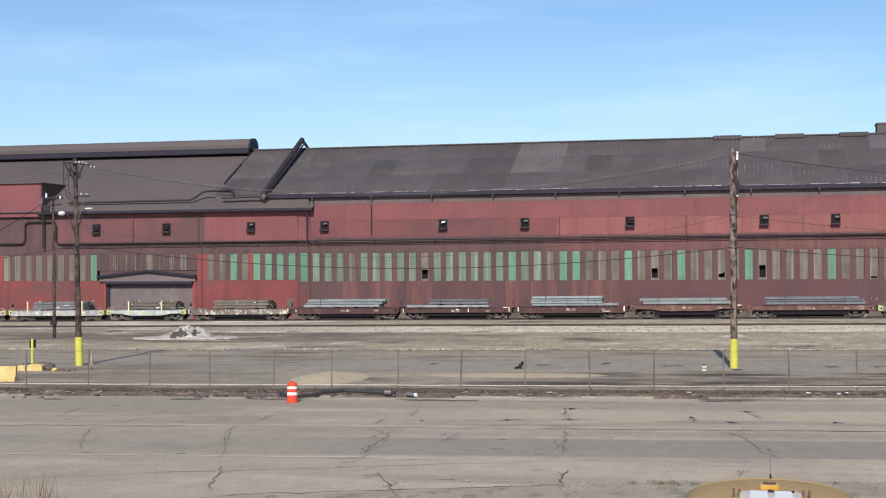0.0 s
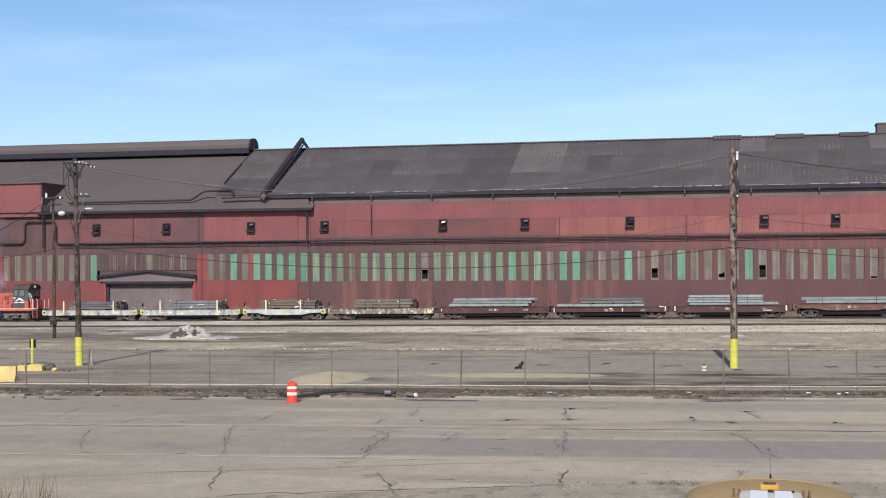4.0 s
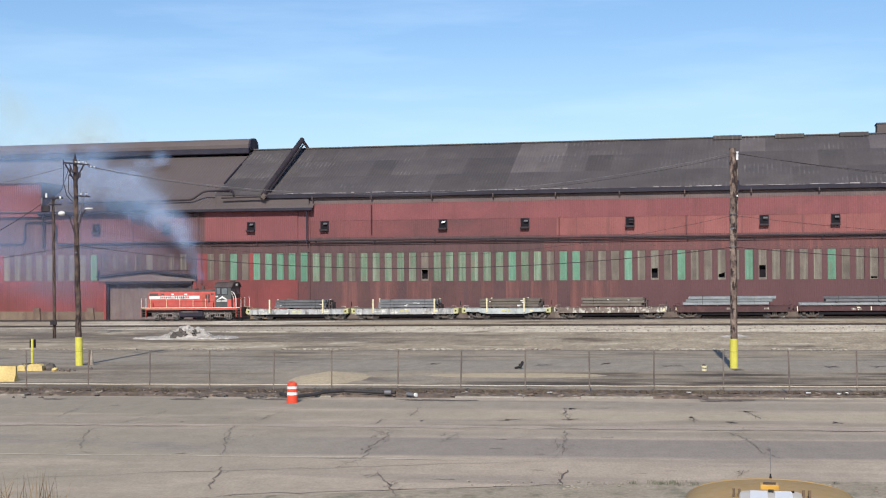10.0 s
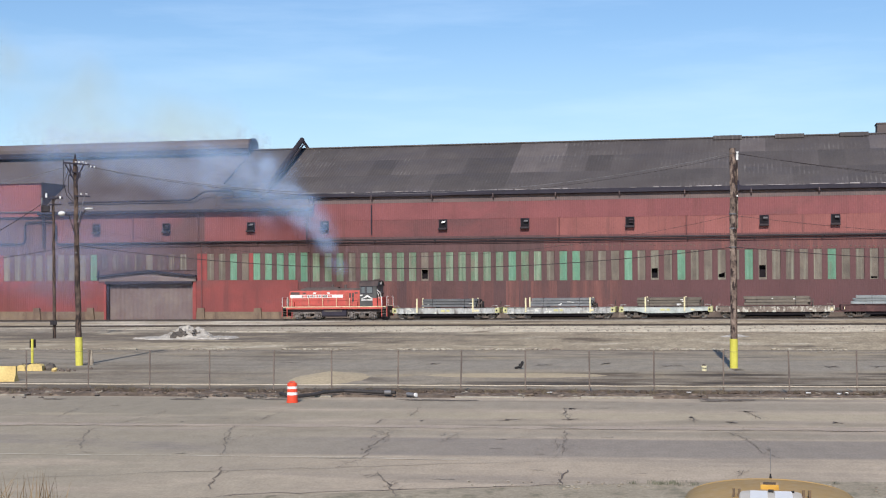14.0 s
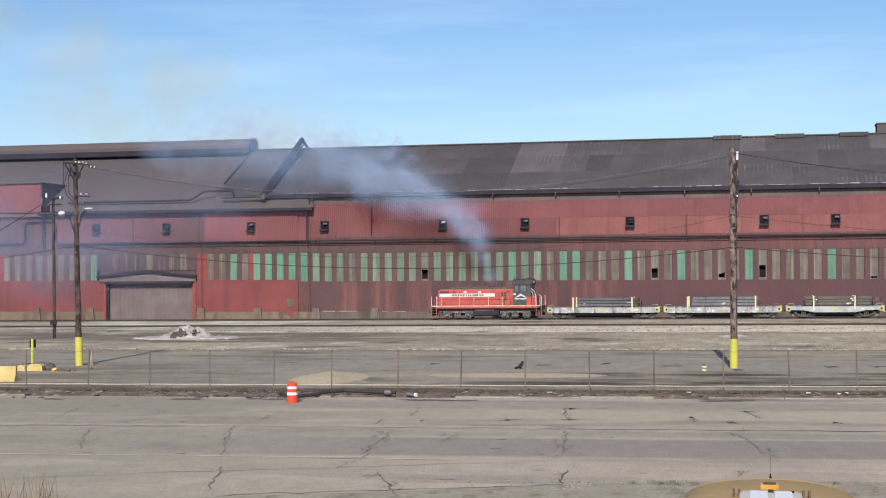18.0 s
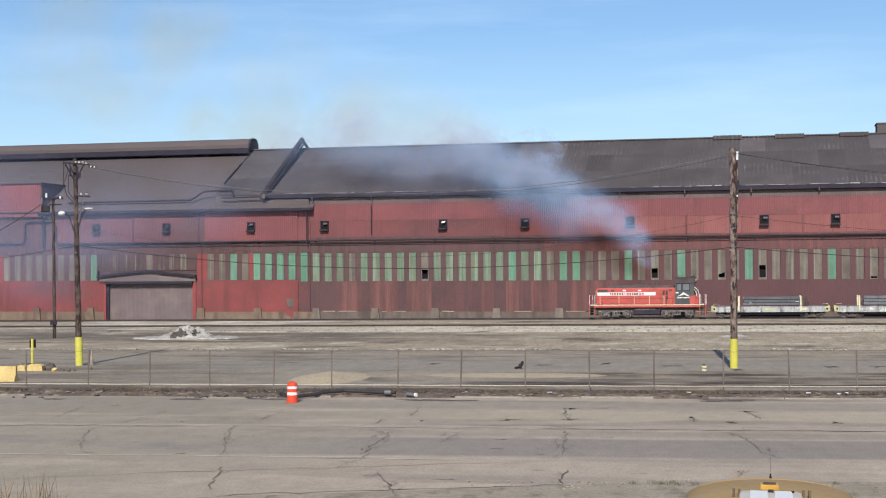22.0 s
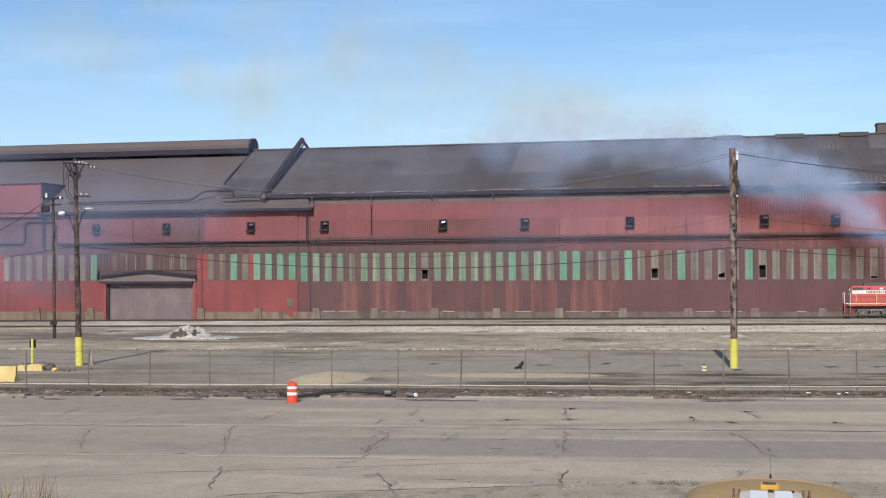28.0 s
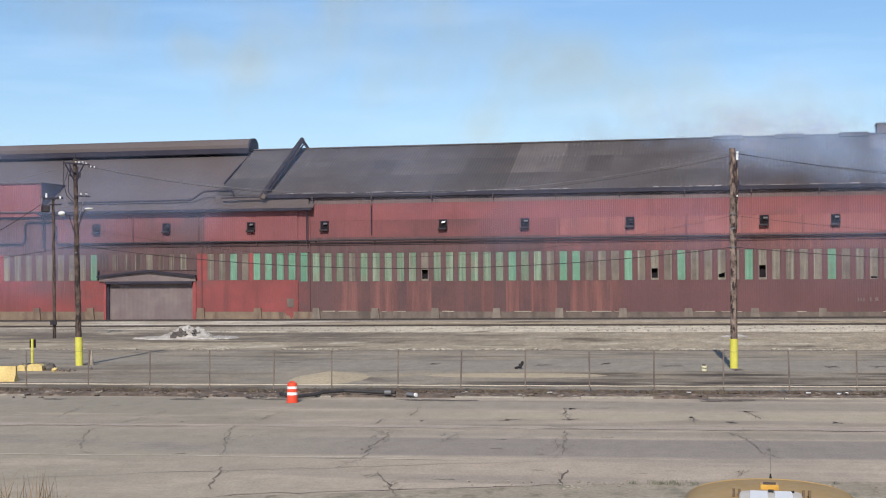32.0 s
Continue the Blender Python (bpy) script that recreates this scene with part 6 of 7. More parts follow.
def flatcar(s0, s1, paint, label, ends=None, fish=0.0, stakes=(), deep=0.62, deck=1.22, bars=True, tags=()):
    ln, c = s1 - s0 + 0.1, (s0 + s1) / 2
    car = thing("flatcar", on_track(c), label, "flatcar", "flatcars of the train")
    MOVERS.append((car, c, 0.0, 0.0))
    h = ln / 2
    lo = deck - deep
    for y in (-1.38, 1.38):
        if fish:
            prof = [(-h, deck), (-h, deck - .42), (-h * .66, deck - .45), (-h * .42, lo - fish), (h * .42, lo - fish), (h * .66, deck - .45), (h, deck - .42), (h, deck)]
        else:
            prof = [(-h, deck), (-h, lo), (h, lo), (h, deck)]
        part("side_sill", G().prism(prof, y - 0.06, y + 0.06, "y").box(-h, h, y - 0.1, y + 0.1, deck - .07, deck, 0.02), paint, car)
    part("deck", G().box(-h + .02, h - .02, -1.32, 1.32, deck - 0.1, deck - 0.01), M_TIE, car)
    # black boxes below the deck: the car's shade put in as colour
    part("underframe", G().box(-h + .35, h - .35, -0.95, -0.8, 0.42, deck - .1).box(-h + .35, h - .35, 0.8, 0.95, 0.36, deck - .1).box(-h + 2.5, h - 2.5, -1.22, -1.05, 0.3, deck - .1).box(-h + 2.9, h - 2.9, -0.3, 0.3, 0.06, deck - .1).box(-h + .35, h - .35, -0.26, 0.26, 0.3, deck - .2), M_DARK, car)
    for x, w, hh, z in tags:      # painted end tags and dashes
        part("marker", G().box(x - w / 2, x + w / 2, -1.535, -1.44, deck + z, deck + z + hh, 0.01), M_STAKE, car, "small pale yellow marker")
    n = 9
    for k in range(n):
        x = -h + 0.7 + (ln - 1.4) * k / (n - 1)
        part("stake_pocket", G().box(x - .07, x + .07, -1.5, -1.44, deck - .38, deck - .1), paint, car)
    for sx in (-1, 1):
        part("end_sill", G().box(sx * h - .12, sx * h + .12, -1.42, 1.42, deck - .55, deck + .04, 0.03), ends or paint, car, "faded yellow end sill" if ends else "")
        part("corner_plate", G().box(sx * (h - .2) - .18, sx * (h - .2) + .18, -1.5, -1.43, deck - .55, deck, 0.01), ends or paint, car)
        # black box on the plate, painted for the shade in the hole
        part("corner_hole", G().box(sx * (h - .2) - .09, sx * (h - .2) + .09, -1.52, -1.49, deck - .38, deck - .18), M_DARK, car)
        part("grab_iron", G().tube([(sx * (h - .1), -1.5, deck + .02), (sx * (h - .1), -1.5, deck + .28), (sx * (h - .7), -1.5, deck + .28), (sx * (h - .7), -1.5, deck + .02)], 0.025, 5), paint, car)
        part("step", G().tube([(sx * (h - .1), -1.48, deck - .5), (sx * (h - .12), -1.48, 0.4), (sx * (h - .5), -1.48, 0.4), (sx * (h - .52), -1.48, deck - .5)], 0.025, 5), M_UNDER, car)
        coupler(car, sx * h, sx)
        truck(car, sx * (h - 1.75), 1.68)
    part("brake_cylinder", G().tube([(-1.1, -0.6, 0.62), (-0.4, -0.6, 0.62)], 0.16, 10).box(.2, 1.4, -0.7, -0.3, 0.5, 0.75, .05), M_UNDER, car)
    part("brake_wheel", G().disc((h - .08, 0.6, deck + .55), 0.26, 0.04, 14, "x").tube([(h - .08, 0.6, deck), (h - .08, 0.6, deck + .55)], 0.03, 6), M_UNDER, car)
    for x in stakes:
        for y in (-1.48, 1.48):
            part("stake", G().box(x - .08, x + .08, y - .07, y + .07, deck - .5, deck + 1.12, 0.02), M_STAKE, car, "tall cream-painted stake")
    if bars:   # unreadable lettering
        part("lettering", G().box(-0.55, 0.05, -1.455, -1.442, deck - .42, deck - .18).box(0.12, 0.5, -1.455, -1.442, deck - .42, deck - .18), M_CAR_Y if ends else M_CAR_O, car, "pale patch of illegible lettering")
        part("lettering", G().box(h * .55, h * .55 + .5, -1.455, -1.442, deck - .4, deck - .2), M_STAKE if ends else M_CAR_O, car)
    return car


def load(s, ln, rows, deck, m, label, name="steel_bundle", size=0.2, width=2.2, dx=(0,), top_short=0.0, blocks=2, shape="bar", marks=()):
    """A stack of steel lengths on timber blocks, tier by tier."""
    t = thing(name, on_track(s, deck), label, "steel bundle", "steel loads on the train")
    MOVERS.append((t, s, deck, 0.0))
    rnd = random.Random(int(s * 10))
    z = 0.0
    for b in range(blocks):
        x = -ln / 2 + ln * (b + 0.5) / blocks
        part("timber", G().box(x - .09, x + .09, -1.15, 1.15, z - 0.02, z + 0.12, 0.01), M_TIE, t)
    z += 0.12
    cnt = max(3, int(width / (size * 1.15)))
    for r in range(rows):
        half = ln / 2 * (1.0 - (top_short if r >= rows - 1 else 0))
        off = dx[r % len(dx)]
        for k in range(cnt):
            y = -width / 2 + width * (k + 0.5) / cnt
            e0, e1 = -half + off + rnd.uniform(-.1, .1), half + off + rnd.uniform(-.1, .1)
            if shape == "bar":
                g = G().box(e0, e1, y - size * 0.5, y + size * 0.5, z, z + size * 0.98, 0.02)
            elif shape == "tube":
                g = G().tube([(e0, y, z + size / 2), (e1, y, z + size / 2)], size * 0.5, 8)
            else:
                a = size / 2
                g = G().prism([(y - a, z), (y + a, z), (y + a, z + .04), (y + .02, z + .05), (y + .02, z + size - .05), (y + a, z + size - .04), (y + a, z + size), (y - a, z + size), (y - a, z + size - .04), (y - .02, z + size - .05), (y - .02, z + .05), (y - a, z + .04)], e0, e1)
            part("steel_length", g, m, t)
        z += size
        if r < rows - 1:
            for b in range(blocks):
                x = -ln / 2 + ln * (b + 0.5) / blocks
                part("spacer", G().box(x - .05, x + .05, -width / 2, width / 2, z, z + 0.035), M_TIE, t)
            z += 0.035
    for x, zc, w, h in marks:      # chalk on the near side
        part("chalk_mark", G().box(x - w / 2, x + w / 2, -width / 2 - .03, -width / 2 - .005, zc - h / 2, zc + h / 2, 0.005), M_WHITE, t, "white chalk mark")
    for b in (-.3, .3):
        part("strap", G().tube([(ln * b, -width / 2 - .02, 0.1), (ln * b, -width / 2 - .02, z + .01), (ln * b, width / 2 + .02, z + .01), (ln * b, width / 2 + .02, 0.1)], 0.02, 4), M_GUTTER, t)
    return t


def end_stand(s, deck, y, k=1.0, label="dark timber stand upright on the car deck"):
    t = thing("timber_stand", on_track(s, deck), label, "timber stand", "stands on the train")
    MOVERS.append((t, s, deck, 0.0))
    part("upright", G().box(-0.24 * k, -0.06, -0.7, 0.7, 0, 0.98 * k, 0.02), M_LOCO_B, t)
    part("upright", G().box(0.1, 0.1 + 0.1 * k, -0.7, 0.7, 0, 0.75 * k, 0.02), M_UNDER, t)
    part("rail", G().box(-0.26 * k, 0.22 * k, -0.76, -0.68, 0.4 * k, 0.6 * k, 0.02), M_LOCO_B, t)


D = 1.22
flatcar(-67.9, -55.6, M_CAR_G, "weathered grey steel flatcar with cream stakes and yellow ends", M_CAR_Y, 0, (-3.35, 3.25), 0.62, D)
load(-61.45, 6.3, 3, D, M_STEEL_D, "dark grey bundle of steel bars stacked three tiers high", size=0.28, dx=(0, .05, 0), marks=((2.6, .5, .4, .05), (-2.4, .4, .2, .06)))
end_stand(-57.8, D, 0)
flatcar(-54.85, -42.4, M_CAR_G, "light grey flatcar with cream stakes and yellow-green ends", M_CAR_Y, 0, (-3.75, 3.58), 0.66, D)
load(-48.35, 6.9, 3, D, M_STEEL_D, "grey bundle of steel bars, pale chalk marks on its side", size=0.29, dx=(-.1, 0, .05), marks=((0.9, .62, .5, .07), (1.3, .58, .3, .06), (-.2, .3, .3, .12), (-.05, .42, .22, .08)))
end_stand(-44.6, D, 0, 0.6)
flatcar(-41.66, -31.7, M_CAR_BL, "short pale blue-grey flatcar with a sagging belly and cream stakes", M_CAR_Y, 0.12, (-2.2, 2.1), 0.55, D)
load(-36.4, 6.9, 3, D, M_STEEL_O, "dull brown-grey tiers of steel bars with white chalk marks", size=0.28, dx=(.05, -.05), marks=((1.5, .8, .3, .1), (1.7, .62, .4, .12), (1.2, .3, .5, .1), (1.1, .2, .3, .08), (-2.2, .7, .16, .1)))
end_stand(-32.8, D, 0)
flatcar(-31.0, -18.7, M_CAR_O, "flaking grey-brown flatcar with one yellow end", None, 0, (), 0.6, D, tags=((6.0, .3, .34, -.5),))
load(-24.7, 6.85, 3, D, M_STEEL_O, "olive-grey bundle of weathered steel bars", size=0.3, dx=(0, .1), marks=((1.9, .8, .2, .1), (-.4, .86, .16, .1)))
end_stand(-20.95, D, 0)
flatcar(-17.75, -5.2, M_CAR_B, "dark brown flatcar carrying long pale steel tubes", None, 0, (), 0.68, 1.3, tags=((-6.05, .1, .3, -.45),))
load(-11.85, 9.3, 3, 1.3, M_STEEL, "long pale blue-grey steel tubes in three shifting tiers", size=0.28, dx=(-.25, .05, .4), blocks=4)
flatcar(-4.65, 8.1, M_CAR_B, "dark brown low flatcar with pale marks on its side", None, 0, (), 0.5, 1.2, tags=((-6.2, .1, .5, -.5), (.2, .35, .12, -.2), (1.5, .12, .4, -.45), (5.8, .5, .1, 0.02), (6.25, .14, .5, -.4)))
load(0.6, 9.7, 1, 1.2, M_STEEL, "low long tier of pale steel tubes", size=0.26, dx=(0,), blocks=4)
load(1.95, 6.9, 2, 1.2 + 0.39, M_STEEL_D, "darker steel bars stacked on a paler tier", size=0.25, dx=(.0, -.1), blocks=3)
flatcar(8.85, 21.2, M_CAR_B, "dark brown flatcar with a paler stencil patch and yellow corners", None, 0, (), 0.7, 1.3, tags=((-6.0, .14, .5, -.5), (6.0, .16, .6, -.55), (4.0, .9, .1, -.55)))
load(14.5, 8.0, 4, 1.3, M_STEEL, "tall grey stack of steel tubes in four even tiers", size=0.24, dx=(0,), blocks=5)
load(19.35, 1.5, 1, 1.3, M_STEEL, "short tubes at the end of the car", size=0.26, blocks=2)
flatcar(21.9, 33.9, M_CAR_R, "rusty red-brown flatcar with a sagging fish-belly side", None, 0.16, (), 0.5, 1.42, tags=((5.6, .6, .12, -.1),))
load(27.65, 9.4, 2, 1.42, M_STEEL, "long pale tubes over a shorter darker tier", size=0.3, dx=(.2, -.2), blocks=3)
flatcar(34.66, 47.6, M_CAR_R, "rust-brown flatcar with pocketed sides", None, 0, (), 0.5, 1.3)
load(41.6, 10.4, 3, 1.3, M_STEEL_D, "grey steel bars in three tiers, the top ones shorter", size=0.25, dx=(.2, 0, -.3), top_short=.05, blocks=3)
flatcar(48.4, 60.9, M_CAR_O, "grey weathered flatcar ahead of the rusty ones", M_CAR_Y, 0, (-4.0, 4.0), 0.6, D)
load(54.9, 8.0, 3, D, M_STEEL_D, "grey bundle of steel bars on a grey car", size=0.26)

# ---- locomotive
M_RUST = mat("rust_stained_enamel", rgb(178, 94, 78), rgb(140, 72, 62), 1.2, 0.7, local=True)
LS = -75.12
loco = thing("switcher_locomotive", on_track(LS), "orange-red end-cab switcher locomotive with a dark grey cab", "locomotive")
MOVERS.append((loco, LS, 0.0, 0.0))
part("frame", G().box(-6.35, 6.35, -1.48, 1.48, 1.24, 1.42, 0.03).box(-6.0, 6.0, -1.1, 1.1, 0.85, 1.26), M_LOCO_B, loco, "grimy black frame")
part("walkway_edge", G().box(-6.3, 6.3, -1.55, -1.47, 1.42, 1.5).box(-6.3, 6.3, 1.47, 1.55, 1.42, 1.5), M_STAKE, loco, "pale worn walkway edge")
for y in (-1.5, 1.5):
    part("side_sill", G().box(-5.9, 5.9, y - .03, y + .03, 1.2, 1.42), M_LOCO, loco, "orange-red side sill")
part("walkway", G().box(-6.3, 6.3, -1.47, 1.47, 1.42, 1.48), M_UNDER, loco)
part("fuel_tank", G().box(-1.55, 1.45, -1.3, 1.3, 0.3, 1.15, 0.14), M_GUTTER, loco, "black fuel tank")
part("hood", G().prism([(-0.98, 1.48), (0.98, 1.48), (0.98, 3.2), (0.86, 3.36), (-0.86, 3.36), (-0.98, 3.2)], -5.55, 3.15), M_LOCO, loco)
part("hood_nose", G().prism([(-0.9, 1.48), (0.9, 1.48), (0.9, 3.1), (0.7, 3.28), (-0.7, 3.28), (-0.9, 3.1)], -5.7, -5.55), M_LOCO, loco)
part("hood_roof", G().prism([(-0.84, 3.36), (0.84, 3.36), (0.72, 3.62), (-0.72, 3.62)], -4.3, 3.1), M_LOCO_B, loco, "sooty black hood roof")
part("hood_roof", G().prism([(-0.6, 3.62), (0.6, 3.62), (0.5, 3.74), (-0.5, 3.74)], -3.8, 0.2), M_LOCO_B, loco)
for x in (-0.6, 1.0):
    part("exhaust_stack", G().tube([(x, 0, 3.5), (x, 0, 4.05)], 0.2, 12, 0.17), M_LOCO_B, loco, "black exhaust stack")
for k in range(7):
    x = -5.35 + 1.17 * k
    part("hood_door", G().box(x, x + 1.08, -1.0, -0.975, 1.62, 2.42, 0.01), M_LOCO, loco)
    part("door_latch", G().box(x + .95, x + 1.0, -1.02, -1.0, 1.95, 2.05), M_UNDER, loco)
part("stripe", G().box(-5.55, 0.95, -1.012, -0.985, 2.5, 2.88), M_WHITE, loco, "white stripe with illegible lettering")
rnd = random.Random(8)
x = -4.1
while x < -0.5:
    w = rnd.uniform(.07, .22)
    part("lettering", G().box(x, x + w, -1.022, -1.012, 2.57, 2.82), M_LOCO if rnd.random() < 0.4 else M_UNDER, loco)
    x += w + rnd.uniform(.05, .13)
for x in (-4.0, -2.7, -1.0, 2.4):
    part("hood_marking", G().box(x, x + .35, -1.0, -0.972, 2.98, 3.16), M_WHITE if x < 2 and x > -3.5 else M_LOCO_B, loco)
# thin boxes added to stand for rust and soot patches on the hood
part("access_panel", G().box(1.25, 1.6, -1.006, -0.97, 1.6, 3.1, 0.01), M_RUST, loco, "rust patch on the hood side")
part("louvre", G().box(2.05, 2.3, -1.006, -0.97, 1.6, 3.05, 0.01).box(1.72, 1.95, -1.006, -0.97, 2.5, 3.05, 0.01), M_LOCO_B, loco, "sooty patch on the hood beside the cab")
part("radiator_grille", G().box(-5.5, -4.4, -1.005, -0.97, 2.9, 3.2), M_LOCO_B, loco)
part("cab", G().prism([(-1.5, 1.48), (1.5, 1.48), (1.5, 3.9), (1.1, 4.32), (0.5, 4.45), (-0.5, 4.45), (-1.1, 4.32), (-1.5, 3.9)], 3.15, 5.2), M_LOCO_G, loco, "dark grey cab")
part("cab_roof", G().prism([(-1.58, 3.86), (-1.12, 4.36), (-0.5, 4.5), (0.5, 4.5), (1.12, 4.36), (1.58, 3.86), (1.5, 3.86), (1.1, 4.3), (-1.1, 4.3), (-1.5, 3.86)], 3.05, 5.35), M_LOCO_B, loco)
for a, b, z0, z1 in ((3.3, 3.85, 2.98, 3.82), (3.95, 4.75, 2.98, 3.82)):
    wn_ = part("cab_window", G().box(a, b, -1.52, -1.495, z0, z1, 0.01), M_GUTTER, loco)
    part("pane", G().box(a + .07, b - .07, -1.53, -1.515, z0 + .07, z1 - .07), M_GLASS, wn_, "dark glass pane")
part("end_window", G().box(5.19, 5.23, -1.1, -0.3, 2.9, 3.7).box(5.19, 5.23, 0.3, 1.1, 2.9, 3.7), M_GLASS, loco)
part("cab_stripe", G().box(3.2, 3.5, -1.52, -1.5, 2.72, 2.86), M_WHITE, loco)
part("emblem", G().prism([(3.3, 2.35), (3.75, 2.62), (4.05, 2.85), (4.35, 2.66), (4.75, 2.38), (4.45, 2.42), (4.1, 2.6), (3.85, 2.5)], -1.525, -1.5, "y"), M_WHITE, loco, "white winged emblem")
part("lettering", G().box(3.35, 3.9, -1.522, -1.5, 2.18, 2.3).box(3.98, 4.7, -1.522, -1.5, 2.18, 2.3), M_WHITE, loco)
part("end_hood", G().box(5.2, 5.75, -1.0, 1.0, 1.48, 2.55, 0.06), M_LOCO, loco, "orange-red end box")
part("cab_corner", G().box(4.72, 5.22, -1.515, -1.4, 1.5, 2.45, 0.01), M_LOCO, loco, "orange-red cab corner")
part("headlight", G().disc((5.3, 0, 4.15), 0.16, 0.2, 12, "x").disc((-5.75, 0, 2.9), 0.16, 0.14, 12, "x"), M_WHITE, loco)
part("horn", G().tube([(4.6, -0.5, 4.55), (5.3, -0.5, 4.6)], 0.05, 8, 0.12).tube([(4.6, -0.3, 4.5), (5.1, -0.3, 4.58)], 0.04, 8, 0.09), M_LOCO_B, loco)
part("antenna", G().tube([(3.4, 0.3, 4.45), (3.4, 0.3, 4.75)], 0.03, 6), M_LOCO_B, loco)
part("air_tank", G().tube([(5.32, -0.9, 3.0), (5.32, 0.9, 3.0)], 0.12, 8), M_LOCO_B, loco)
for sx, x0 in ((-1, -6.1), (1, 6.1)):
    for y in (-1.42, 1.42):
        st = part("step_ladder", G().box(x0 - .34, x0 - .27, y - .1, y + .1, 0.3, 1.45).box(x0 + .27, x0 + .34, y - .1, y + .1, 0.3, 1.45), M_LOCO, loco)
        for z in (0.32, 0.62, 0.92, 1.2):
            part("tread", G().box(x0 - .28, x0 + .28, y - .12, y + .12, z, z + .05), M_UNDER, st)
        for q in (-.3, .3):
            part("grab_rail", G().tube([(x0 + q, y, 1.4), (x0 + q, y, 2.55), (x0 + q - sx * .1, y, 2.62)], 0.03, 6), M_WHITE, loco, "pale grab rail")
    part("end_railing", G().tube([(sx * 6.3, -1.4, 1.5), (sx * 6.3, -1.4, 2.5), (sx * 6.3, 1.4, 2.5), (sx * 6.3, 1.4, 1.5)], 0.03, 6).tube([(sx * 6.3, -0.5, 1.5), (sx * 6.3, -0.5, 2.5)], 0.03, 6), M_LOCO, loco)
    part("pilot", G().box(sx * 6.35 - .06, sx * 6.35 + .06, -1.45, 1.45, 0.35, 1.4, 0.02), M_LOCO_B, loco)
    coupler(loco, sx * 6.4, sx)
part("handrail", G().tube([(5.25, -1.5, 3.4), (5.6, -1.48, 3.1), (5.75, -1.45, 2.6), (5.8, -1.44, 1.5)], 0.04, 6).tube([(5.22, -1.5, 3.15), (5.42, -1.48, 2.9), (5.5, -1.46, 2.4)], 0.035, 6), M_WHITE, loco, "pale curved handrail")
part("handrail", G().tube([(-5.7, -1.46, 2.5), (-1, -1.46, 2.5), (2.8, -1.46, 2.5)], 0.022, 6), M_LOCO, loco)
for x in (-5.2, -3.1, -1.4, 0.3, 1.9):
    part("stanchion", G().tube([(x, -1.46, 1.45), (x, -1.46, 2.5)], 0.025, 6), M_STAKE, loco)
for x in (-3.35, 3.35):
    truck(loco, x, 2.44, True)
for x in (-4.2, 2.1, 5.0):
    part("journal_lid", G().disc((x - .1, -1.17, 0.72), 0.1, 0.06, 10), M_WHITE, loco)
part("air_reservoir", G().tube([(-1.3, -1.2, 0.95), (0.9, -1.2, 0.95)], 0.13, 10), M_UNDER, loco)
for x in (-5.6, 2.2):
    part("sandbox", G().box(x, x + 0.6, -1.3, -0.98, 1.5, 2.05, 0.04), M_LOCO, loco)

# ---------------------------------------------------------------- smoke: soft lens-shaped puffs, rigid, each keyed on its own way
def smoke_material(name, scatter, strength, tex, lo, hi):
    """Thin smoke: it scatters bluish light and lets through the warmer rest of what lies behind."""
    m = bpy.data.materials.new(name)
    m.use_nodes = True
    nodes, links = m.node_tree.nodes, m.node_tree.links
    nodes.clear()
    out, add, tr, df = (nodes.new("ShaderNode" + k) for k in ("OutputMaterial", "AddShader", "BsdfTransparent", "BsdfDiffuse"))
    tc, no, inf = (nodes.new("ShaderNode" + k) for k in ("TexCoord", "TexNoise", "ObjectInfo"))

    def vec(op, *values):
        n = nodes.new("ShaderNodeVectorMath")
        n.operation = op
        for sock, val in zip(n.inputs, values):
            if hasattr(val, "is_linked"):
                links.new(val, sock)
            else:
                sock.default_value = val
        return n.outputs["Value" if op == "LENGTH" else "Vector"]

    def ranged(v, lo_, hi_, a, b, kind="LINEAR"):
        n = nodes.new("ShaderNodeMapRange")
        n.interpolation_type = kind
        links.new(v, n.inputs[0])
        for i, x in enumerate((lo_, hi_, a, b)):
            n.inputs[i + 1].default_value = x
        return n.outputs[0]

    ob = tc.outputs["Object"]
    links.new(vec("MULTIPLY_ADD", inf.outputs["Random"], (37, 19, 53), ob), no.inputs["Vector"])
    no.inputs["Scale"].default_value, no.inputs["Detail"].default_value = tex, 5
    fall = ranged(vec("LENGTH", vec("MULTIPLY", ob, (1, 0, 1))), 0.1, 0.96, 1.0, 0.0, "SMOOTHSTEP")
    mu = nodes.new("ShaderNodeMath")
    mu.operation = "MULTIPLY"
    links.new(fall, mu.inputs[0])
    links.new(ranged(no.outputs[0], lo, hi, 0.0, strength), mu.inputs[1])
    links.new(vec("MULTIPLY_ADD", mu.outputs[0], (-0.72, -1.0, -1.25), (1, 1, 1)), tr.inputs["Color"])
    links.new(vec("MULTIPLY", mu.outputs[0], scatter), df.inputs["Color"])
    links.new(tr.outputs[0], add.inputs[0])
    links.new(df.outputs[0], add.inputs[1])
    links.new(add.outputs[0], out.inputs["Surface"])
    return m


# TAN puts the tint of bright sky seen through smoke into its colour
BLUE, TAN = (0.26, 0.42, 0.70), (0.35, 0.40, 0.38)
M_SMOKE = smoke_material("dense_exhaust_smoke", BLUE, 0.16, 1.2, 0.28, 0.66)
M_CLOUD = smoke_material("blue_grey_smoke", BLUE, 0.18, 1.5, 0.37, 0.68)
M_THIN = smoke_material("thin_drifting_smoke", BLUE, 0.13, 1.4, 0.34, 0.70)
M_TAN = smoke_material("tan_against_sky_smoke", TAN, 0.09, 0.9, 0.25, 0.70)
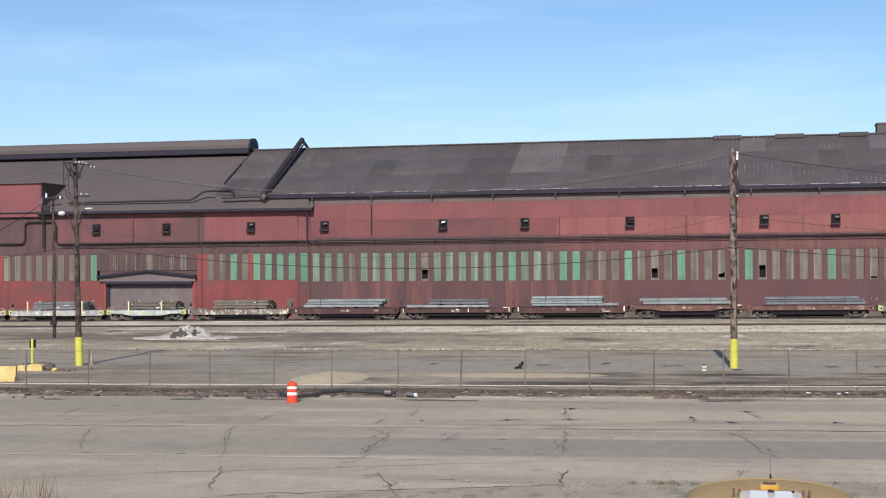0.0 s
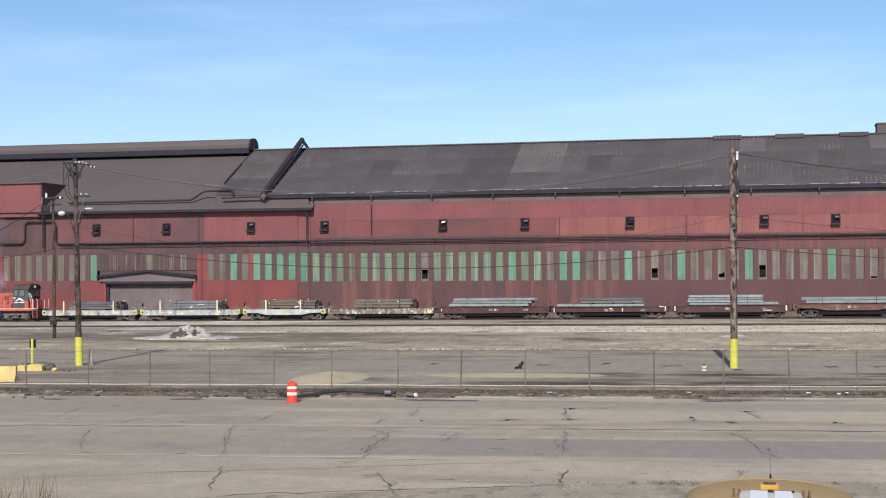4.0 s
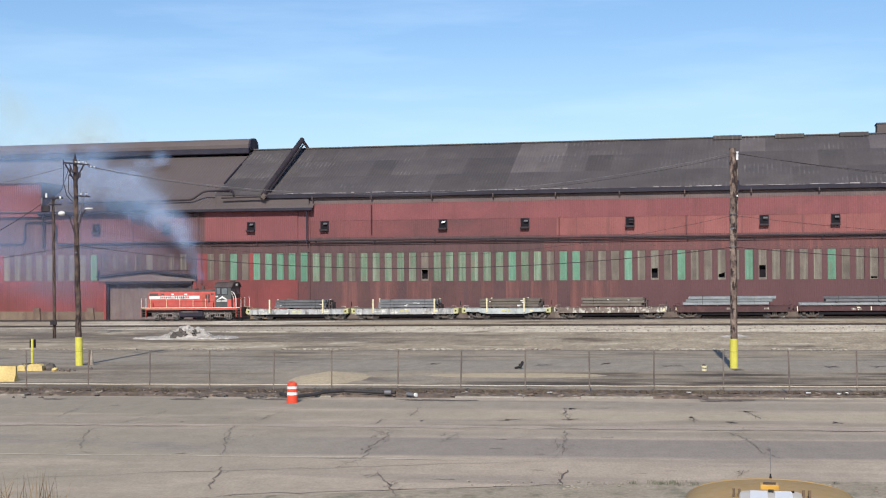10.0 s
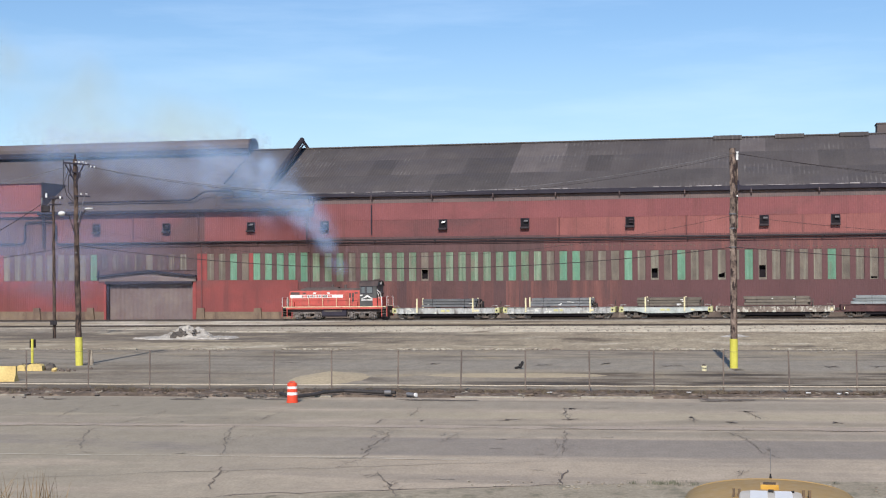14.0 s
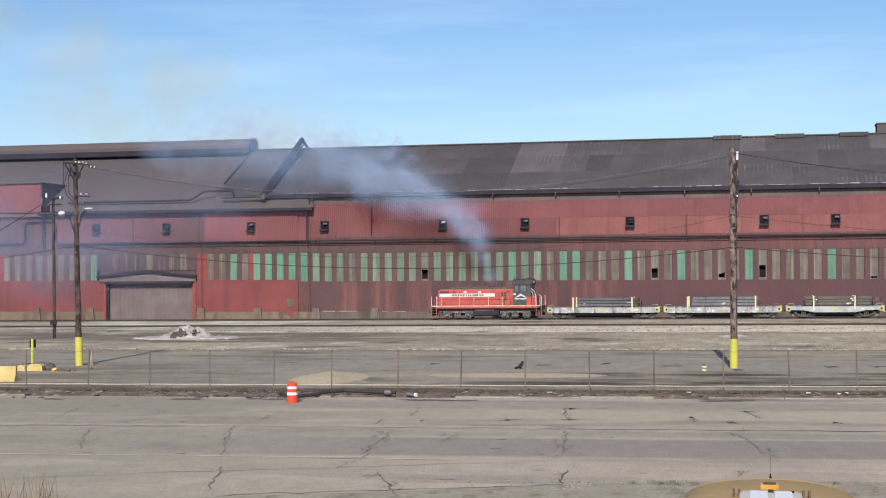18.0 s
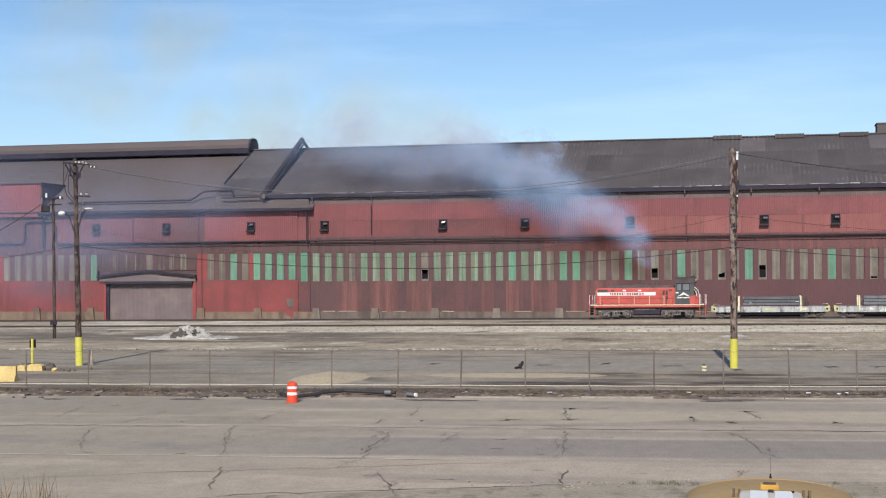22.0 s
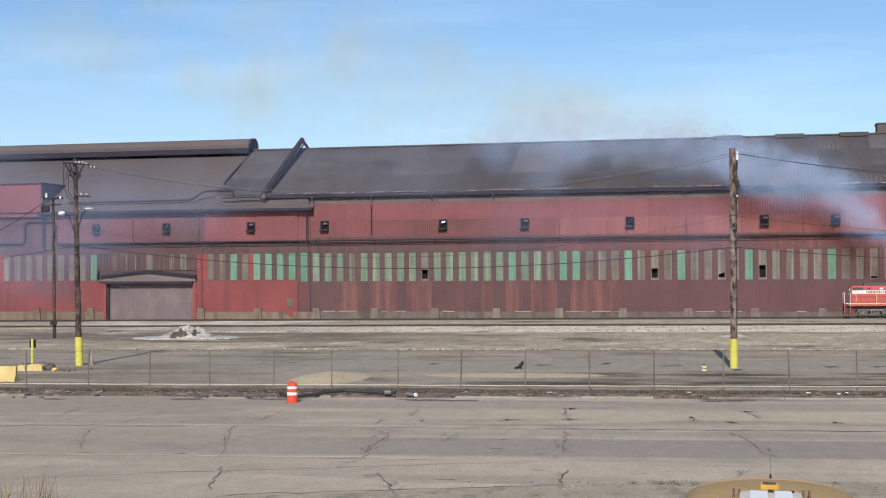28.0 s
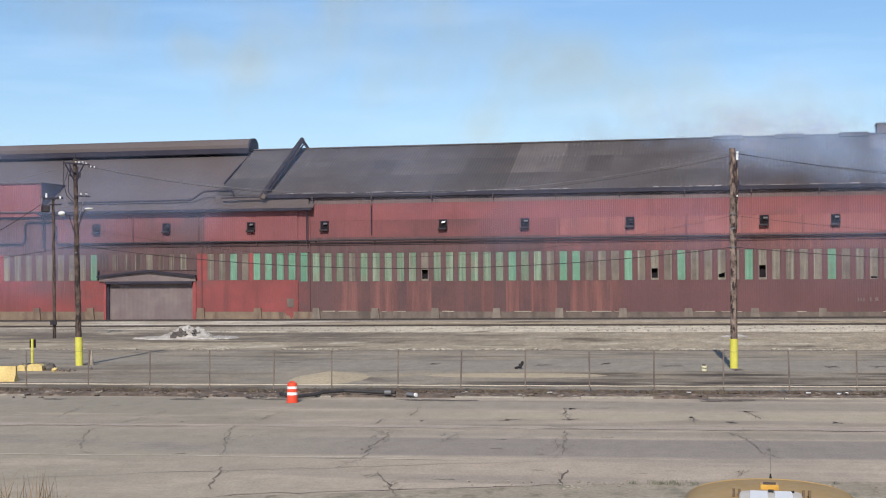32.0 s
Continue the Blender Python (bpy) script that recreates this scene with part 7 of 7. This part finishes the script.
M_VEIL = smoke_material("faint_blue_haze", (0.30, 0.42, 0.70), 0.044, 0.8, 0.05, 0.7)


def lens(name, m, seed):
    return G().ball((0, 0, 0), 1.0, 0.28, 1.0, 20, 12, 0.0, seed).mesh(name, m, 80)


puff_mesh, cloud_mesh, thin_mesh, veil_mesh, tan_mesh = lens("smoke_puff", M_SMOKE, 1), lens("smoke_cloud", M_CLOUD, 4), lens("smoke_wisp", M_THIN, 3), lens("haze_veil", M_VEIL, 2), lens("tan_cloud", M_TAN, 5)
# each kind: mesh, seconds between puffs, size, age when it jumps up from underground, when it starts moving out of view
# behind the roof, label
KINDS = ((puff_mesh, 0.14, (1.1, 1.8), (0.0, 0.05), 1.6, "small dense puff of blue-grey exhaust smoke"),
         (cloud_mesh, 0.125, (2.1, 3.6), (0.22, 0.75), 3.2, "rolling puff of blue-grey exhaust smoke"),
         (thin_mesh, 0.21, (3.8, 6.2), (1.2, 2.4), 7.0, "broad thin cloud of drifting exhaust smoke"),
         (veil_mesh, 1.9, (7.0, 10.0), (2.6, 4.0), 99.0, "faint veil of blue haze left along the mill"),
         (tan_mesh, 0.42, (5.5, 9.0), (3.6, 5.0), 99.0, "smoke above the roof, coloured tan for the bright sky behind it"))
PUFFS = []
rnd = random.Random(77)
for kind, (me, every, size, born, sink, label) in enumerate(KINDS):
    te = 1.5
    while te < 29.5:
        te += every * rnd.uniform(0.8, 1.2)
        if kind in (1, 2) and noise.noise(Vector((te * 0.75, 7.0, 2.0))) < -0.22:     # the plume comes in gusts
            continue
        ob = new("smoke_puff" if kind < 2 else "smoke_haze", me)
        q = rnd.uniform(*size)
        ob.scale = (q * rnd.uniform(1.0, 1.3), 0.9 + 0.3 * kind, q * rnd.uniform(0.75, 1.0))
        tagged(ob, label, "smoke", "exhaust plume" if kind < 2 else "trailing haze", "stuff")
        PUFFS.append((ob, te, rnd.uniform(*born), sink * rnd.uniform(0.85, 1.3), kind, rnd.uniform(-1, 1), rnd.uniform(-1, 1), rnd.uniform(-1, 1), rnd.uniform(-22, 22)))
for k in range(17):      # smoke that goes on hanging low along the wall where the engine came from
    ob = new("smoke_haze", veil_mesh)
    q = rnd.uniform(8, 11)
    ob.scale = (q, 1.4, q * 0.7)
    tagged(ob, "low veil of blue haze hanging before the mill doors", "smoke", "trailing haze", "stuff")
    PUFFS.append((ob, 1.2 + 0.42 * k, 1.6, 99.0, 5, rnd.uniform(-1, 1), rnd.uniform(-1, 1), rnd.uniform(-1, 1), rnd.uniform(-8, 8)))


# ---------------------------------------------------------------- everything that moves
def drift(te, kind, sink, a, b, c, age):
    """Place of a puff in the mill's frame, so many seconds after it left the stack: way along, depth, height."""
    gust = noise.noise(Vector((te * 0.62, 1.3, 4.0)))
    lift = noise.noise(Vector((te * 0.8, 9.0, 2.5)))
    wide = age / (age + 1.8)
    z = 4.2 + 5.0 * (1 - math.exp(-age / 0.3)) + 11.0 * (1 - math.exp(-age / 3.2)) + 0.3 * age
    s = LS + run(te) + 0.4 - 0.2 * age + (2.4 * a + 3.0 * gust) * wide
    z += (2.6 * b + 3.2 * lift) * wide
    d = TRACK_D + 2.6 * wide + 0.8 * c
    if kind in (3, 5):                    # veils hang in front of wall and eaves
        z = (14.5 + 5.5 * b if kind == 3 else 7.5 + 3.8 * b + (0.5 * max(0.0, age - 9) if a > 0 else 0.0)) + 0.05 * age
        d = TRACK_D + 2.4 + 0.5 * c
    elif kind == 4:                       # smoke above the ridge climbs and spreads, set behind it to show against sky only
        z = 19.0 + 1.35 * (age - 4.0) + (2.0 + 0.45 * age) * b
        d = 17.5 + 1.5 * c
    else:
        k = smooth(sink, sink + 3.2, age)
        z = z * (1 - k) + 22.3 * k - 9 * smooth(sink + 3.2, sink + 7, age)
        d = d * (1 - k) + (29 + 4 * c) * k + 6 * smooth(sink + 4, sink + 7, age)
        if -4 < d < 15:
            z = max(z, min(24.0, 17.6 + 0.47 * d))
    return s, d, z


def motions():
    ends = [0.0, 0.1, 0.3] + [float(k) for k in range(1, 32)] + [31.7, 31.9, 32.0]
    for ob, s, z, y in MOVERS:
        walk(ob, [(t, on_track(s + run(t), z, y)) for t in ends])
    turn = math.degrees(1 / 0.42)
    steps = [k * 4 / 30 for k in range(241)]
    for w, x in WHEELS:
        walk(w, [(t, pose(x, 0, 0.42, 0, turn * run(t), 0)) for t in steps])
    for ob, te, born, sink, kind, a, b, c, tw in PUFFS:
        # a puff is parked unseen underground, then jumps to its place within one step
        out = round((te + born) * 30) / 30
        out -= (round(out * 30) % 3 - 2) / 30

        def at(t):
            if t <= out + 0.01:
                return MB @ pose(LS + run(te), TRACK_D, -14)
            age = max(0.02, t - te)
            s, d, z = drift(te, kind, sink, a, b, c, age)
            return MB @ pose(s, d, z, 0, 30 + tw * (0.4 + age / 3) if kind in (0, 1, 2, 4) else tw, 0)
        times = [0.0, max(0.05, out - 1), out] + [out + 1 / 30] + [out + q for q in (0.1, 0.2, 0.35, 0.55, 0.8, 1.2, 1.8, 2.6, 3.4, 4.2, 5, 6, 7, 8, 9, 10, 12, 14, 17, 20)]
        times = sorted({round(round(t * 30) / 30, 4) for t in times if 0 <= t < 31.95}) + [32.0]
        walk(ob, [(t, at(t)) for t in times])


motions()
